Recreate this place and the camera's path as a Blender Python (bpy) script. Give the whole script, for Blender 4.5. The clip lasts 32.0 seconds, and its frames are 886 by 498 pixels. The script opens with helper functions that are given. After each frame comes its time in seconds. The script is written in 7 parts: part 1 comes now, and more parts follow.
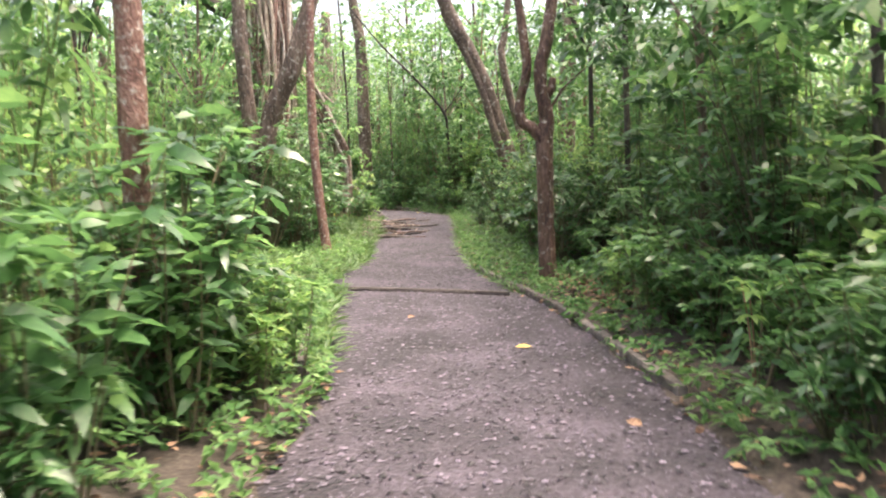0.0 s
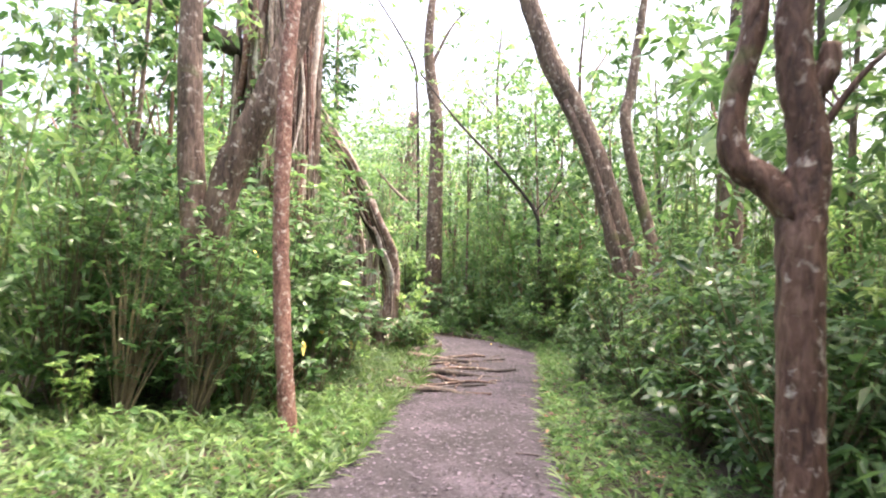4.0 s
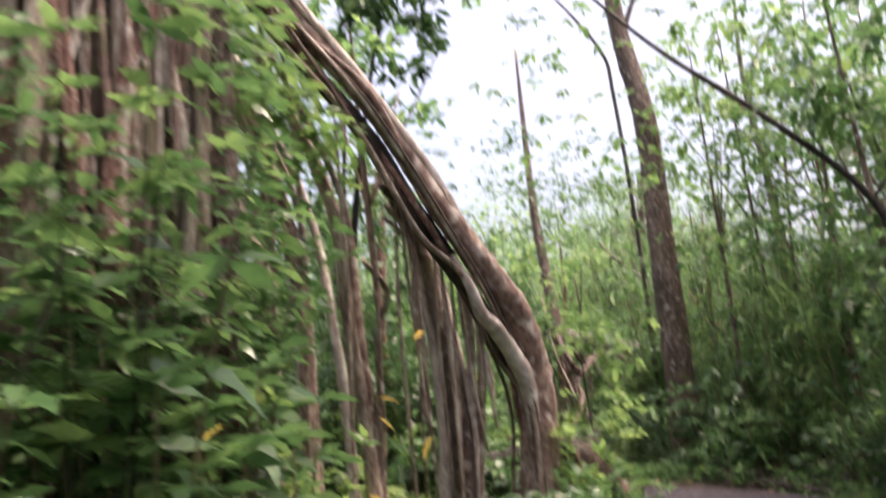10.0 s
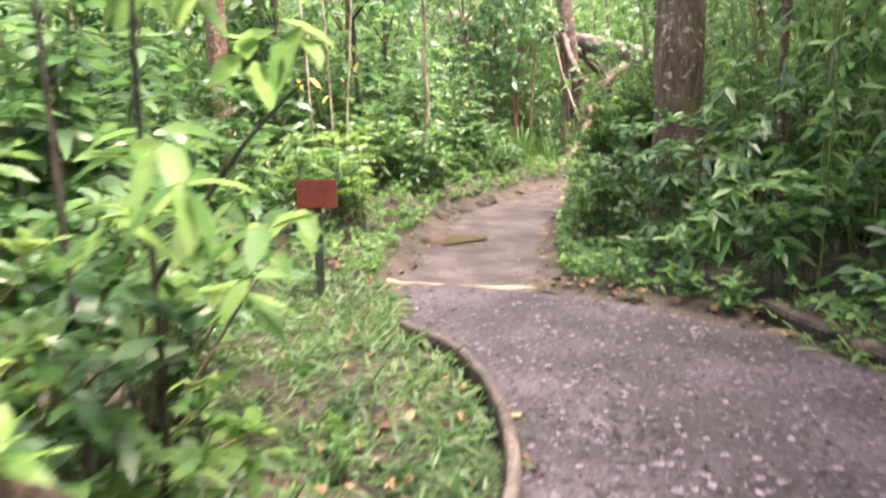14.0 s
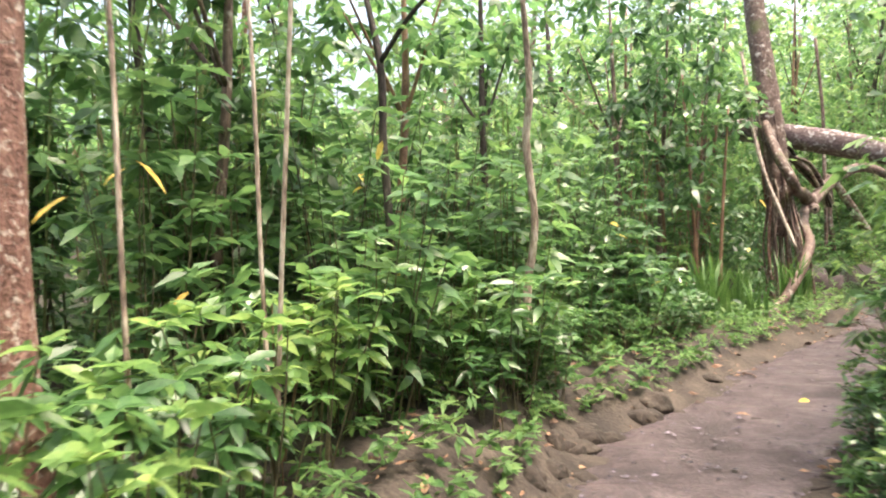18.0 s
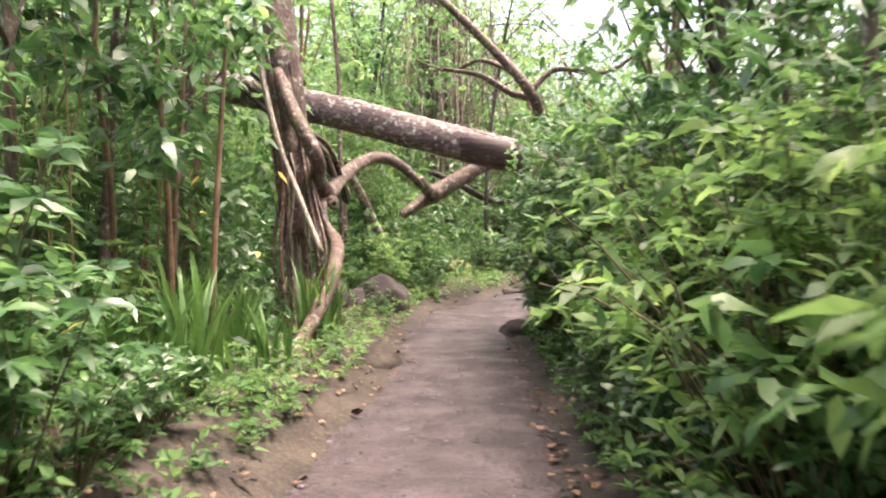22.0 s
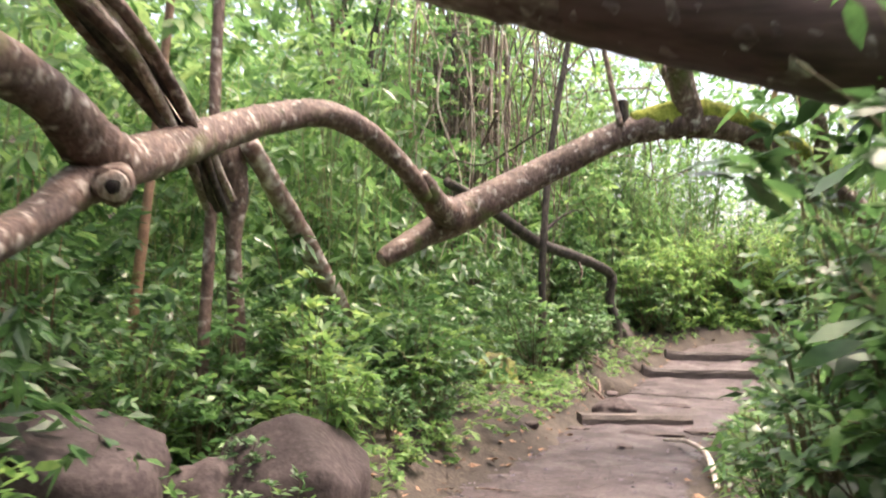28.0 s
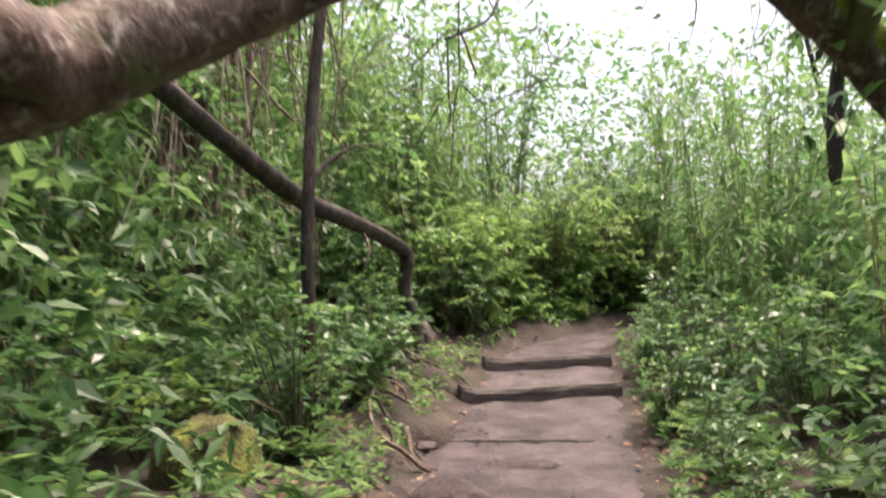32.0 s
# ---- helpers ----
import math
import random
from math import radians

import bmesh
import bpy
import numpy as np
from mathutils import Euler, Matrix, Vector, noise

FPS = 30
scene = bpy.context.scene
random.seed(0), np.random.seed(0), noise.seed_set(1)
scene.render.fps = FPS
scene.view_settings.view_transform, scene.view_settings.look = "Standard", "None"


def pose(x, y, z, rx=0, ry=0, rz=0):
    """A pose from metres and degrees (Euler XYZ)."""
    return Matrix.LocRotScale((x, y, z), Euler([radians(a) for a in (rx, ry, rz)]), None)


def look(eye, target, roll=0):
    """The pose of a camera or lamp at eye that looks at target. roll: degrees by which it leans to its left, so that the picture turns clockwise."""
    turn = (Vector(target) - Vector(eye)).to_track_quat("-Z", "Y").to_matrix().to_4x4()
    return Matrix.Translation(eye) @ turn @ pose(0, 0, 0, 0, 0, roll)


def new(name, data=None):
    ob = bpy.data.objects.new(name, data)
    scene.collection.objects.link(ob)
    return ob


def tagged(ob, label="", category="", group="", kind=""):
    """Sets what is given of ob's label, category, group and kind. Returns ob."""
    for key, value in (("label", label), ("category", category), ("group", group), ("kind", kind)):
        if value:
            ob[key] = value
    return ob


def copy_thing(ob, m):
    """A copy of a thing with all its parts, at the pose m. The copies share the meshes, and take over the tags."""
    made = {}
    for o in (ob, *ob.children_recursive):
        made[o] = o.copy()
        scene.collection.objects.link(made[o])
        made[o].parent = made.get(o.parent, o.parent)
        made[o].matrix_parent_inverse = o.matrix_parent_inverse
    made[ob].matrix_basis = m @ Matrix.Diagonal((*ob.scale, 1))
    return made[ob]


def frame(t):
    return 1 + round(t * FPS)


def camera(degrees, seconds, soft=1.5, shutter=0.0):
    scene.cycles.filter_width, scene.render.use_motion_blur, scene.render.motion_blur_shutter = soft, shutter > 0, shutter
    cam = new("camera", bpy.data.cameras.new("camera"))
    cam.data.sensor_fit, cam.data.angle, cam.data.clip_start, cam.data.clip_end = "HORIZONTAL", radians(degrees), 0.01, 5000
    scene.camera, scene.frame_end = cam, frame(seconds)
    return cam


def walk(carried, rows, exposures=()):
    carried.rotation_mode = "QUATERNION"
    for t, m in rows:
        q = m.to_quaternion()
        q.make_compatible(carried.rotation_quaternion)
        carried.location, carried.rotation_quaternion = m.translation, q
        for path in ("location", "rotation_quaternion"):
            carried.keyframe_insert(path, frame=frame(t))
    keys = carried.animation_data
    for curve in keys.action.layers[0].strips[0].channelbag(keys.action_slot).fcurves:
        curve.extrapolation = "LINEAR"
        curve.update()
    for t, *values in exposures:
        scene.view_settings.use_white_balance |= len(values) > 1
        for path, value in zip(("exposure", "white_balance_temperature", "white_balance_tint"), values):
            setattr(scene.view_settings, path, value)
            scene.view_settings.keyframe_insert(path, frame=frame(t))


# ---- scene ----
cam = camera(58.2, 32.0, soft=2.0, shutter=0.5)
PATH = [
    (0.0, (0.0, 0.0, 1.35), (-0.019, 4.979, 0.898), -1.22),
    (0.5, (0.007, 0.797, 1.329), (-0.038, 5.778, 0.894), 3.93),
    (1.0, (0.03, 1.54, 1.332), (-0.178, 6.512, 0.848), 4.53),
    (1.5, (0.065, 2.222, 1.38), (-0.364, 7.198, 1.146), 2.53),
    (2.0, (0.078, 2.988, 1.4), (-0.375, 7.964, 1.205), 1.58),
    (2.5, (0.092, 3.749, 1.369), (-0.366, 8.726, 1.205), 1.02),
    (3.0, (0.108, 4.497, 1.336), (-0.407, 9.471, 1.365), 1.57),
    (3.5, (0.091, 5.186, 1.389), (-0.451, 10.151, 1.617), 2.24),
    (5.5, (0.16, 8.026, 1.321), (-0.735, 12.934, 1.658), 0.61),
    (6.0, (0.118, 8.681, 1.348), (-0.896, 13.558, 1.789), 0.3),
    (6.5, (0.032, 9.386, 1.41), (-1.129, 14.22, 1.942), 0.14),
    (7.0, (-0.099, 10.105, 1.444), (-1.46, 14.878, 2.047), 0.18),
    (7.5, (-0.222, 10.809, 1.429), (-1.896, 15.467, 2.13), -0.12),
    (8.0, (-0.333, 11.482, 1.472), (-2.367, 15.967, 2.338), -0.15),
    (8.5, (-0.414, 12.196, 1.502), (-2.674, 16.527, 2.567), -0.37),
    (9.0, (-0.48, 12.866, 1.502), (-2.789, 17.137, 2.697), -0.78),
    (9.5, (-0.538, 13.593, 1.474), (-2.774, 17.868, 2.786), -2.01),
    (10.0, (-0.543, 14.257, 1.472), (-2.627, 18.695, 2.453), -3.57),
    (10.5, (-0.518, 14.751, 1.505), (-2.329, 19.411, 1.57), -5.1),
    (11.0, (-0.551, 15.438, 1.523), (-2.008, 20.221, 1.595), -5.22),
    (11.5, (-0.428, 16.185, 1.503), (-1.79, 20.995, 1.48), -4.71),
    (12.0, (-0.421, 16.759, 1.509), (-1.714, 21.587, 1.355), -2.94),
    (12.5, (-0.472, 17.393, 1.532), (-1.728, 22.219, 1.164), -1.25),
    (13.0, (-0.494, 18.015, 1.527), (-1.968, 22.73, 0.755), -1.43),
    (13.5, (-0.633, 18.675, 1.558), (-2.555, 23.165, 0.491), -1.81),
    (14.0, (-0.826, 19.39, 1.562), (-3.289, 23.668, 0.771), -0.92),
    (14.5, (-0.926, 20.075, 1.613), (-3.298, 24.444, 1.081), -0.47),
    (16.5, (-2.055, 22.923, 1.673), (-4.777, 27.116, 1.609), 1.26),
    (17.0, (-2.37, 23.355, 1.711), (-5.253, 27.438, 1.579), 0.03),
    (17.5, (-2.787, 23.812, 1.727), (-5.893, 27.728, 1.605), -0.33),
    (18.0, (-3.288, 24.28, 1.677), (-6.589, 28.036, 1.637), -0.89),
    (18.5, (-3.698, 24.811, 1.655), (-6.706, 28.805, 1.655), -1.17),
    (19.0, (-4.054, 25.333, 1.633), (-6.418, 29.738, 1.693), -0.89),
    (19.5, (-4.451, 25.791, 1.639), (-6.315, 30.429, 1.757), -0.44),
    (20.0, (-4.783, 26.255, 1.649), (-6.04, 31.09, 1.864), -0.09),
    (20.5, (-4.976, 26.751, 1.584), (-5.753, 31.682, 1.868), -0.35),
    (21.0, (-5.068, 27.374, 1.56), (-5.525, 32.35, 1.724), -0.27),
    (21.5, (-5.094, 28.048, 1.562), (-5.426, 33.037, 1.545), -0.15),
    (22.0, (-5.101, 28.686, 1.587), (-5.606, 33.66, 1.563), -0.2),
    (22.5, (-5.192, 29.391, 1.607), (-5.868, 34.333, 1.948), -0.05),
    (23.0, (-5.233, 30.096, 1.595), (-6.045, 34.993, 2.192), 0.09),
    (23.5, (-5.375, 30.916, 1.621), (-6.109, 35.82, 2.262), 0.08),
    (24.0, (-5.517, 31.61, 1.647), (-6.078, 36.543, 2.237), -0.02),
    (24.5, (-5.614, 32.244, 1.693), (-6.02, 37.2, 2.218), 0.03),
    (26.5, (-5.85, 34.582, 1.765), (-5.707, 39.468, 2.818), 1.53),
    (27.0, (-5.848, 35.186, 1.791), (-6.21, 40.129, 2.449), 3.11),
    (27.5, (-5.895, 35.759, 1.767), (-6.546, 40.673, 2.424), 2.58),
    (28.0, (-5.956, 36.414, 1.699), (-6.576, 41.359, 2.1), 1.95),
    (28.5, (-6.092, 37.01, 1.738), (-6.614, 41.973, 2.051), 1.72),
    (29.0, (-6.241, 37.631, 1.827), (-6.665, 42.563, 2.529), 1.88),
    (29.5, (-6.214, 38.216, 1.845), (-6.555, 43.119, 2.765), 1.57),
    (30.0, (-6.214, 38.704, 1.88), (-6.458, 43.546, 3.102), 0.76),
    (30.5, (-6.257, 39.284, 1.893), (-6.204, 44.091, 3.268), -0.18),
    (31.0, (-6.196, 39.799, 1.882), (-5.782, 44.649, 3.026), -1.05),
    (31.5, (-6.065, 40.317, 1.889), (-5.378, 45.215, 2.62), -0.94),
    (32.0, (-5.983, 40.956, 1.876), (-5.118, 45.869, 2.206), -0.47),
]

EXPOSURES = [(0.0, 2.52, 7000, 10), (1.0, 2.65, 7000, 12), (2.0, 2.55, 7000, 18), (4.0, 2.75, 7000, 16), (7.0, 2.72, 7000, 18), (9.0, 2.01, 7000, 20), (10.0, 1.64, 7000, 21), (11.0, 2.62, 7000, 18), (12.0, 2.85, 7000, 18), (13.0, 2.9, 7000, 15), (14.0, 2.85, 7000, 14), (17.0, 2.63, 7000, 9), (18.0, 2.47, 7000, 10), (19.0, 2.3, 7000, 8), (21.0, 2.2, 7000, 10), (22.0, 2.48, 7000, 15), (23.0, 2.35, 7000, 15), (24.0, 2.28, 7000, 15), (27.0, 2.2, 7000, 12), (28.0, 2.35, 7000, 14), (29.0, 2.25, 7000, 16), (30.0, 2.0, 7000, 17), (31.0, 1.25, 7000, 16), (32.0, 1.76, 7000, 16)]
walk(cam, [(t, look(eye, target, roll)) for t, eye, target, roll in PATH], EXPOSURES)

# ---- world, sun ----
world = bpy.data.worlds.new("overcast_sky")
scene.world = world
world.use_nodes = True
wn = world.node_tree
sky = wn.nodes.new("ShaderNodeTexSky")
sky.sky_type, sky.sun_disc = "NISHITA", False
sky.sun_elevation, sky.sun_rotation = radians(76), radians(70)
sky.air_density, sky.dust_density, sky.ozone_density = 1.0, 9.0, 0.3
wn.nodes["Background"].inputs[1].default_value = 0.15
wn.links.new(sky.outputs[0], wn.nodes["Background"].inputs[0])
sun = new("sun", bpy.data.lights.new("sun", "SUN"))
sun.data.energy, sun.data.angle, sun.data.color = 1.0, radians(12), (1.0, 0.95, 0.86)
sun.matrix_world = look((0, 0, 0), (-math.sin(radians(70)) * 0.242, -math.cos(radians(70)) * 0.242, -0.97))

# ---- materials ----
rng = np.random.default_rng(7)


def material(name, ramp, scale=6.0, rough=0.7, bump=0.3, fine=60.0, island=0.0, spec=0.4, through_light=0.0, stretch=(1, 1, 1), per_object=0.25, wet=0.0, contrast=1.7, glow=1.6):
    """Noise-coloured surface at real size: a ramp of colours over two scales of noise, relief, and gloss."""
    m = bpy.data.materials.new(name)
    m.use_nodes = True
    n, l = m.node_tree.nodes, m.node_tree.links
    b = n["Principled BSDF"]
    co = n.new("ShaderNodeTexCoord")
    mp = n.new("ShaderNodeMapping")
    mp.inputs["Scale"].default_value = stretch
    l.new(co.outputs["Object"], mp.inputs[0])
    a = n.new("ShaderNodeTexNoise")
    a.inputs["Scale"].default_value, a.inputs["Detail"].default_value = scale, 6
    f = n.new("ShaderNodeTexNoise")
    f.inputs["Scale"].default_value, f.inputs["Detail"].default_value = fine, 4
    l.new(mp.outputs[0], a.inputs["Vector"])
    l.new(mp.outputs[0], f.inputs["Vector"])
    mix = n.new("ShaderNodeMath")
    mix.operation = "MULTIPLY_ADD"
    mix.inputs[1].default_value, mix.inputs[2].default_value = 0.45, 0.0
    l.new(f.outputs["Fac"], mix.inputs[0])
    half = n.new("ShaderNodeMath")
    half.operation = "MULTIPLY_ADD"
    half.inputs[1].default_value = 0.55
    l.new(a.outputs["Fac"], half.inputs[0])
    l.new(mix.outputs[0], half.inputs[2])
    if contrast != 1:
        ct = n.new("ShaderNodeMath")
        ct.operation = "MULTIPLY_ADD"
        ct.inputs[1].default_value, ct.inputs[2].default_value = contrast, 0.5 - 0.5 * contrast
        l.new(half.outputs[0], ct.inputs[0])
        half = ct
    last = half
    if island:
        geo = n.new("ShaderNodeNewGeometry")
        add = n.new("ShaderNodeMath")
        add.operation = "MULTIPLY_ADD"
        add.inputs[1].default_value = island
        l.new(geo.outputs["Random Per Island"], add.inputs[0])
        l.new(half.outputs[0], add.inputs[2])
        sub = n.new("ShaderNodeMath")
        sub.operation = "SUBTRACT"
        sub.inputs[1].default_value = island / 2
        l.new(add.outputs[0], sub.inputs[0])
        last = sub
    if per_object:
        info = n.new("ShaderNodeObjectInfo")
        add = n.new("ShaderNodeMath")
        add.operation = "MULTIPLY_ADD"
        add.inputs[1].default_value = per_object
        l.new(info.outputs["Random"], add.inputs[0])
        l.new(last.outputs[0], add.inputs[2])
        sub = n.new("ShaderNodeMath")
        sub.operation = "SUBTRACT"
        sub.inputs[1].default_value = per_object / 2
        l.new(add.outputs[0], sub.inputs[0])
        last = sub
    r = n.new("ShaderNodeValToRGB")
    while len(r.color_ramp.elements) < len(ramp):
        r.color_ramp.elements.new(0.5)
    for e, (p, c) in zip(r.color_ramp.elements, ramp):
        e.position, e.color = p, (*c, 1)
    l.new(last.outputs[0], r.inputs[0])
    l.new(r.outputs[0], b.inputs["Base Color"])
    b.inputs["Roughness"].default_value = rough
    b.inputs["Specular IOR Level"].default_value = spec
    if wet:
        rr = n.new("ShaderNodeMapRange")
        rr.inputs[1].default_value, rr.inputs[2].default_value = 0.4, 0.65
        rr.inputs[3].default_value, rr.inputs[4].default_value = rough, max(0.08, rough - wet)
        l.new(a.outputs["Fac"], rr.inputs[0])
        l.new(rr.outputs[0], b.inputs["Roughness"])
    if bump:
        bp = n.new("ShaderNodeBump")
        bp.inputs["Strength"].default_value, bp.inputs["Distance"].default_value = bump, 0.02
        l.new(last.outputs[0] if not island else half.outputs[0], bp.inputs["Height"])
        l.new(bp.outputs[0], b.inputs["Normal"])
    if through_light:
        tr = n.new("ShaderNodeBsdfTranslucent")
        hs = n.new("ShaderNodeHueSaturation")
        hs.inputs["Hue"].default_value, hs.inputs["Saturation"].default_value, hs.inputs["Value"].default_value = 0.486, 0.97, glow
        l.new(r.outputs[0], hs.inputs["Color"])
        l.new(hs.outputs[0], tr.inputs[0])
        ms = n.new("ShaderNodeMixShader")
        ms.inputs[0].default_value = through_light
        l.new(b.outputs[0], ms.inputs[1])
        l.new(tr.outputs[0], ms.inputs[2])
        l.new(ms.outputs[0], n["Material Output"].inputs[0])
    return m


def leaf_material(name, dark, mid, light, rough=0.38, gloss=0.5, light_through=0.38, glow=1.5):
    return material(name, [(0.28, dark), (0.5, mid), (0.74, light)], scale=3.0, fine=30.0, rough=rough, bump=0.0, island=0.35, spec=gloss, through_light=light_through, per_object=0.22, contrast=1, glow=glow)


LEAF = leaf_material("leaf_broad", (0.0275, 0.0763, 0.0233), (0.0582, 0.143, 0.0442), (0.131, 0.239, 0.073), rough=0.36, gloss=0.65, light_through=0.42, glow=1.65)
LEAF_DARK = leaf_material("leaf_dark", (0.0231, 0.0668, 0.0222), (0.0495, 0.124, 0.0398), (0.109, 0.206, 0.0663), rough=0.38, gloss=0.65)
LEAF_CANE = leaf_material("leaf_cane", (0.0385, 0.0954, 0.0288), (0.0792, 0.172, 0.0509), (0.165, 0.267, 0.0862), rough=0.5, gloss=0.3, light_through=0.5, glow=1.65)
LEAF_LIGHT = leaf_material("leaf_light", (0.0521, 0.118, 0.0332), (0.104, 0.208, 0.0553), (0.209, 0.308, 0.0938), rough=0.42, gloss=0.4, light_through=0.5, glow=1.65)
LEAF_FAR = leaf_material("leaf_far", (0.0313, 0.0861, 0.0298), (0.073, 0.163, 0.052), (0.177, 0.272, 0.0938), rough=0.42, gloss=0.4, light_through=0.56, glow=1.85)
GRASS = leaf_material("grass_blade", (0.033, 0.0763, 0.0222), (0.066, 0.134, 0.0398), (0.122, 0.191, 0.0619), rough=0.5, light_through=0.4)
HERB = leaf_material("leaf_herb", (0.033, 0.0859, 0.0265), (0.0771, 0.167, 0.0499), (0.154, 0.258, 0.083), rough=0.55, gloss=0.25, light_through=0.4)
LEAF_DEEP = leaf_material("leaf_deep", (0.022, 0.062, 0.0222), (0.0463, 0.114, 0.0375), (0.0936, 0.181, 0.0609), rough=0.5, light_through=0.35)
LITTER = material("dead_leaf", [(0.3, (0.055, 0.03, 0.02)), (0.5, (0.13, 0.07, 0.042)), (0.7, (0.28, 0.17, 0.105))], island=0.5, rough=0.7, bump=0.0, per_object=0.0)
LITTER_PALE = material("dry_hanging_leaf", [(0.3, (0.12, 0.07, 0.035)), (0.5, (0.26, 0.16, 0.08)), (0.7, (0.42, 0.29, 0.16))], island=0.5, rough=0.7, bump=0.0, per_object=0.0, through_light=0.3, glow=1.3)
YELLOW = material("yellow_leaf", [(0.3, (0.5, 0.36, 0.06)), (0.7, (0.62, 0.5, 0.14))], scale=20, rough=0.5, bump=0.0, through_light=0.3)


def bark_material(name, dark, mid, light, lichen=(0.55, 0.5, 0.45), patches=0.6, moss=0.0, scale=9.0, stretch=(1, 1, 0.4), relief=0.8):
    """Bark: streaked brown in two scales, with ragged pale lichen and, further apart, green moss."""
    m = bpy.data.materials.new(name)
    m.use_nodes = True
    n, l = m.node_tree.nodes, m.node_tree.links
    p = n["Principled BSDF"]
    co = n.new("ShaderNodeTexCoord")
    mp = n.new("ShaderNodeMapping")
    mp.inputs["Scale"].default_value = stretch
    l.new(co.outputs["Object"], mp.inputs[0])

    def noise_at(s, detail, vec, warp=0.0):
        q = n.new("ShaderNodeTexNoise")
        q.inputs["Scale"].default_value, q.inputs["Detail"].default_value, q.inputs["Distortion"].default_value = s, detail, warp
        l.new(vec, q.inputs["Vector"])
        return q.outputs["Fac"]

    def step_ramp(src, lo, hi):
        q = n.new("ShaderNodeMapRange")
        q.inputs[1].default_value, q.inputs[2].default_value = lo, hi
        l.new(src, q.inputs[0])
        return q.outputs[0]

    def blend(fac, c1, c2):
        q = n.new("ShaderNodeMix")
        q.data_type = "RGBA"
        l.new(fac, q.inputs[0])
        for k, c in ((6, c1), (7, c2)):
            if isinstance(c, tuple):
                q.inputs[k].default_value = (*c, 1)
            else:
                l.new(c, q.inputs[k])
        return q.outputs[2]

    grain = noise_at(scale * 4, 6, mp.outputs[0], 0.4)
    broad = noise_at(scale * 0.7, 5, mp.outputs[0], 0.6)
    col = blend(step_ramp(grain, 0.36, 0.64), dark, mid)
    col = blend(step_ramp(broad, 0.42, 0.66), col, blend(step_ramp(grain, 0.4, 0.65), mid, light))
    spots = noise_at(scale * 1.7, 12, co.outputs["Object"], 0.3)
    col = blend(step_ramp(spots, 0.62 - 0.1 * patches, 0.82 - 0.08 * patches), col, lichen)
    if moss:
        green = noise_at(2.2, 7, co.outputs["Object"], 0.5)
        col = blend(step_ramp(green, 0.66 - 0.14 * moss, 0.78 - 0.14 * moss), col, (0.085, 0.105, 0.03))
    l.new(col, p.inputs["Base Color"])
    p.inputs["Roughness"].default_value, p.inputs["Specular IOR Level"].default_value = 0.62, 0.35
    add = n.new("ShaderNodeMath")
    l.new(grain, add.inputs[0])
    l.new(broad, add.inputs[1])
    bp = n.new("ShaderNodeBump")
    bp.inputs["Strength"].default_value, bp.inputs["Distance"].default_value = relief, 0.02
    l.new(add.outputs[0], bp.inputs["Height"])
    l.new(bp.outputs[0], p.inputs["Normal"])
    return m


BARK = bark_material("bark_brown", (0.04, 0.026, 0.02), (0.12, 0.08, 0.062), (0.22, 0.155, 0.125), patches=0.5, moss=0.35, stretch=(1, 1, 0.3), relief=1.0)
BARK_CROOK = bark_material("bark_red_brown", (0.035, 0.018, 0.014), (0.105, 0.056, 0.042), (0.18, 0.11, 0.085), patches=0.3, moss=0.2, scale=9, stretch=(1, 1, 0.35), relief=1.0)
BARK_RED = bark_material("bark_reddish", (0.08, 0.036, 0.028), (0.2, 0.1, 0.078), (0.3, 0.18, 0.145), patches=0.75, scale=14, stretch=(1, 1, 0.7))
BARK_LIMB = bark_material("bark_limb", (0.04, 0.022, 0.018), (0.112, 0.07, 0.056), (0.205, 0.142, 0.118), patches=0.55, moss=0.45, scale=8, stretch=(1, 1, 0.7), relief=0.7)
BARK_FIG = bark_material("bark_fig_root", (0.085, 0.05, 0.042), (0.22, 0.142, 0.118), (0.37, 0.27, 0.225), lichen=(0.66, 0.6, 0.55), patches=1.0, moss=0.2, scale=8, stretch=(1, 1, 0.5), relief=0.7)
BARK_WHITE = bark_material("bark_white_root", (0.26, 0.2, 0.17), (0.47, 0.39, 0.345), (0.62, 0.55, 0.5), lichen=(0.75, 0.71, 0.66), patches=1.2, scale=8, stretch=(1, 1, 0.4), relief=0.5)
BARK_LOG = bark_material("bark_log_smooth", (0.06, 0.036, 0.035), (0.145, 0.098, 0.094), (0.26, 0.2, 0.19), lichen=(0.66, 0.62, 0.6), patches=0.8, moss=0.15, scale=8, stretch=(0.45, 1, 1), relief=0.45)
BARK_DARK = material("bark_dark", [(0.3, (0.013, 0.01, 0.009)), (0.5, (0.036, 0.027, 0.023)), (0.7, (0.09, 0.071, 0.06))], scale=6, fine=45, rough=0.8, bump=0.8, stretch=(1, 1, 0.3))
BARK_PALE = material("bark_pale_root", [(0.3, (0.1, 0.07, 0.055)), (0.48, (0.27, 0.2, 0.16)), (0.62, (0.45, 0.37, 0.31)), (0.78, (0.62, 0.55, 0.48))], scale=12, fine=60, rough=0.6, bump=0.9, stretch=(1, 1, 0.25), per_object=0.15)
BARK_PEELED = material("bark_peeled_wood", [(0.3, (0.028, 0.015, 0.015)), (0.5, (0.062, 0.034, 0.033)), (0.72, (0.115, 0.068, 0.064))], scale=5, fine=24, rough=0.6, bump=0.35, stretch=(0.15, 1, 1), per_object=0.1)
TWIG = material("stem_green_brown", [(0.3, (0.05, 0.045, 0.025)), (0.7, (0.16, 0.13, 0.07))], rough=0.6, bump=0.0)
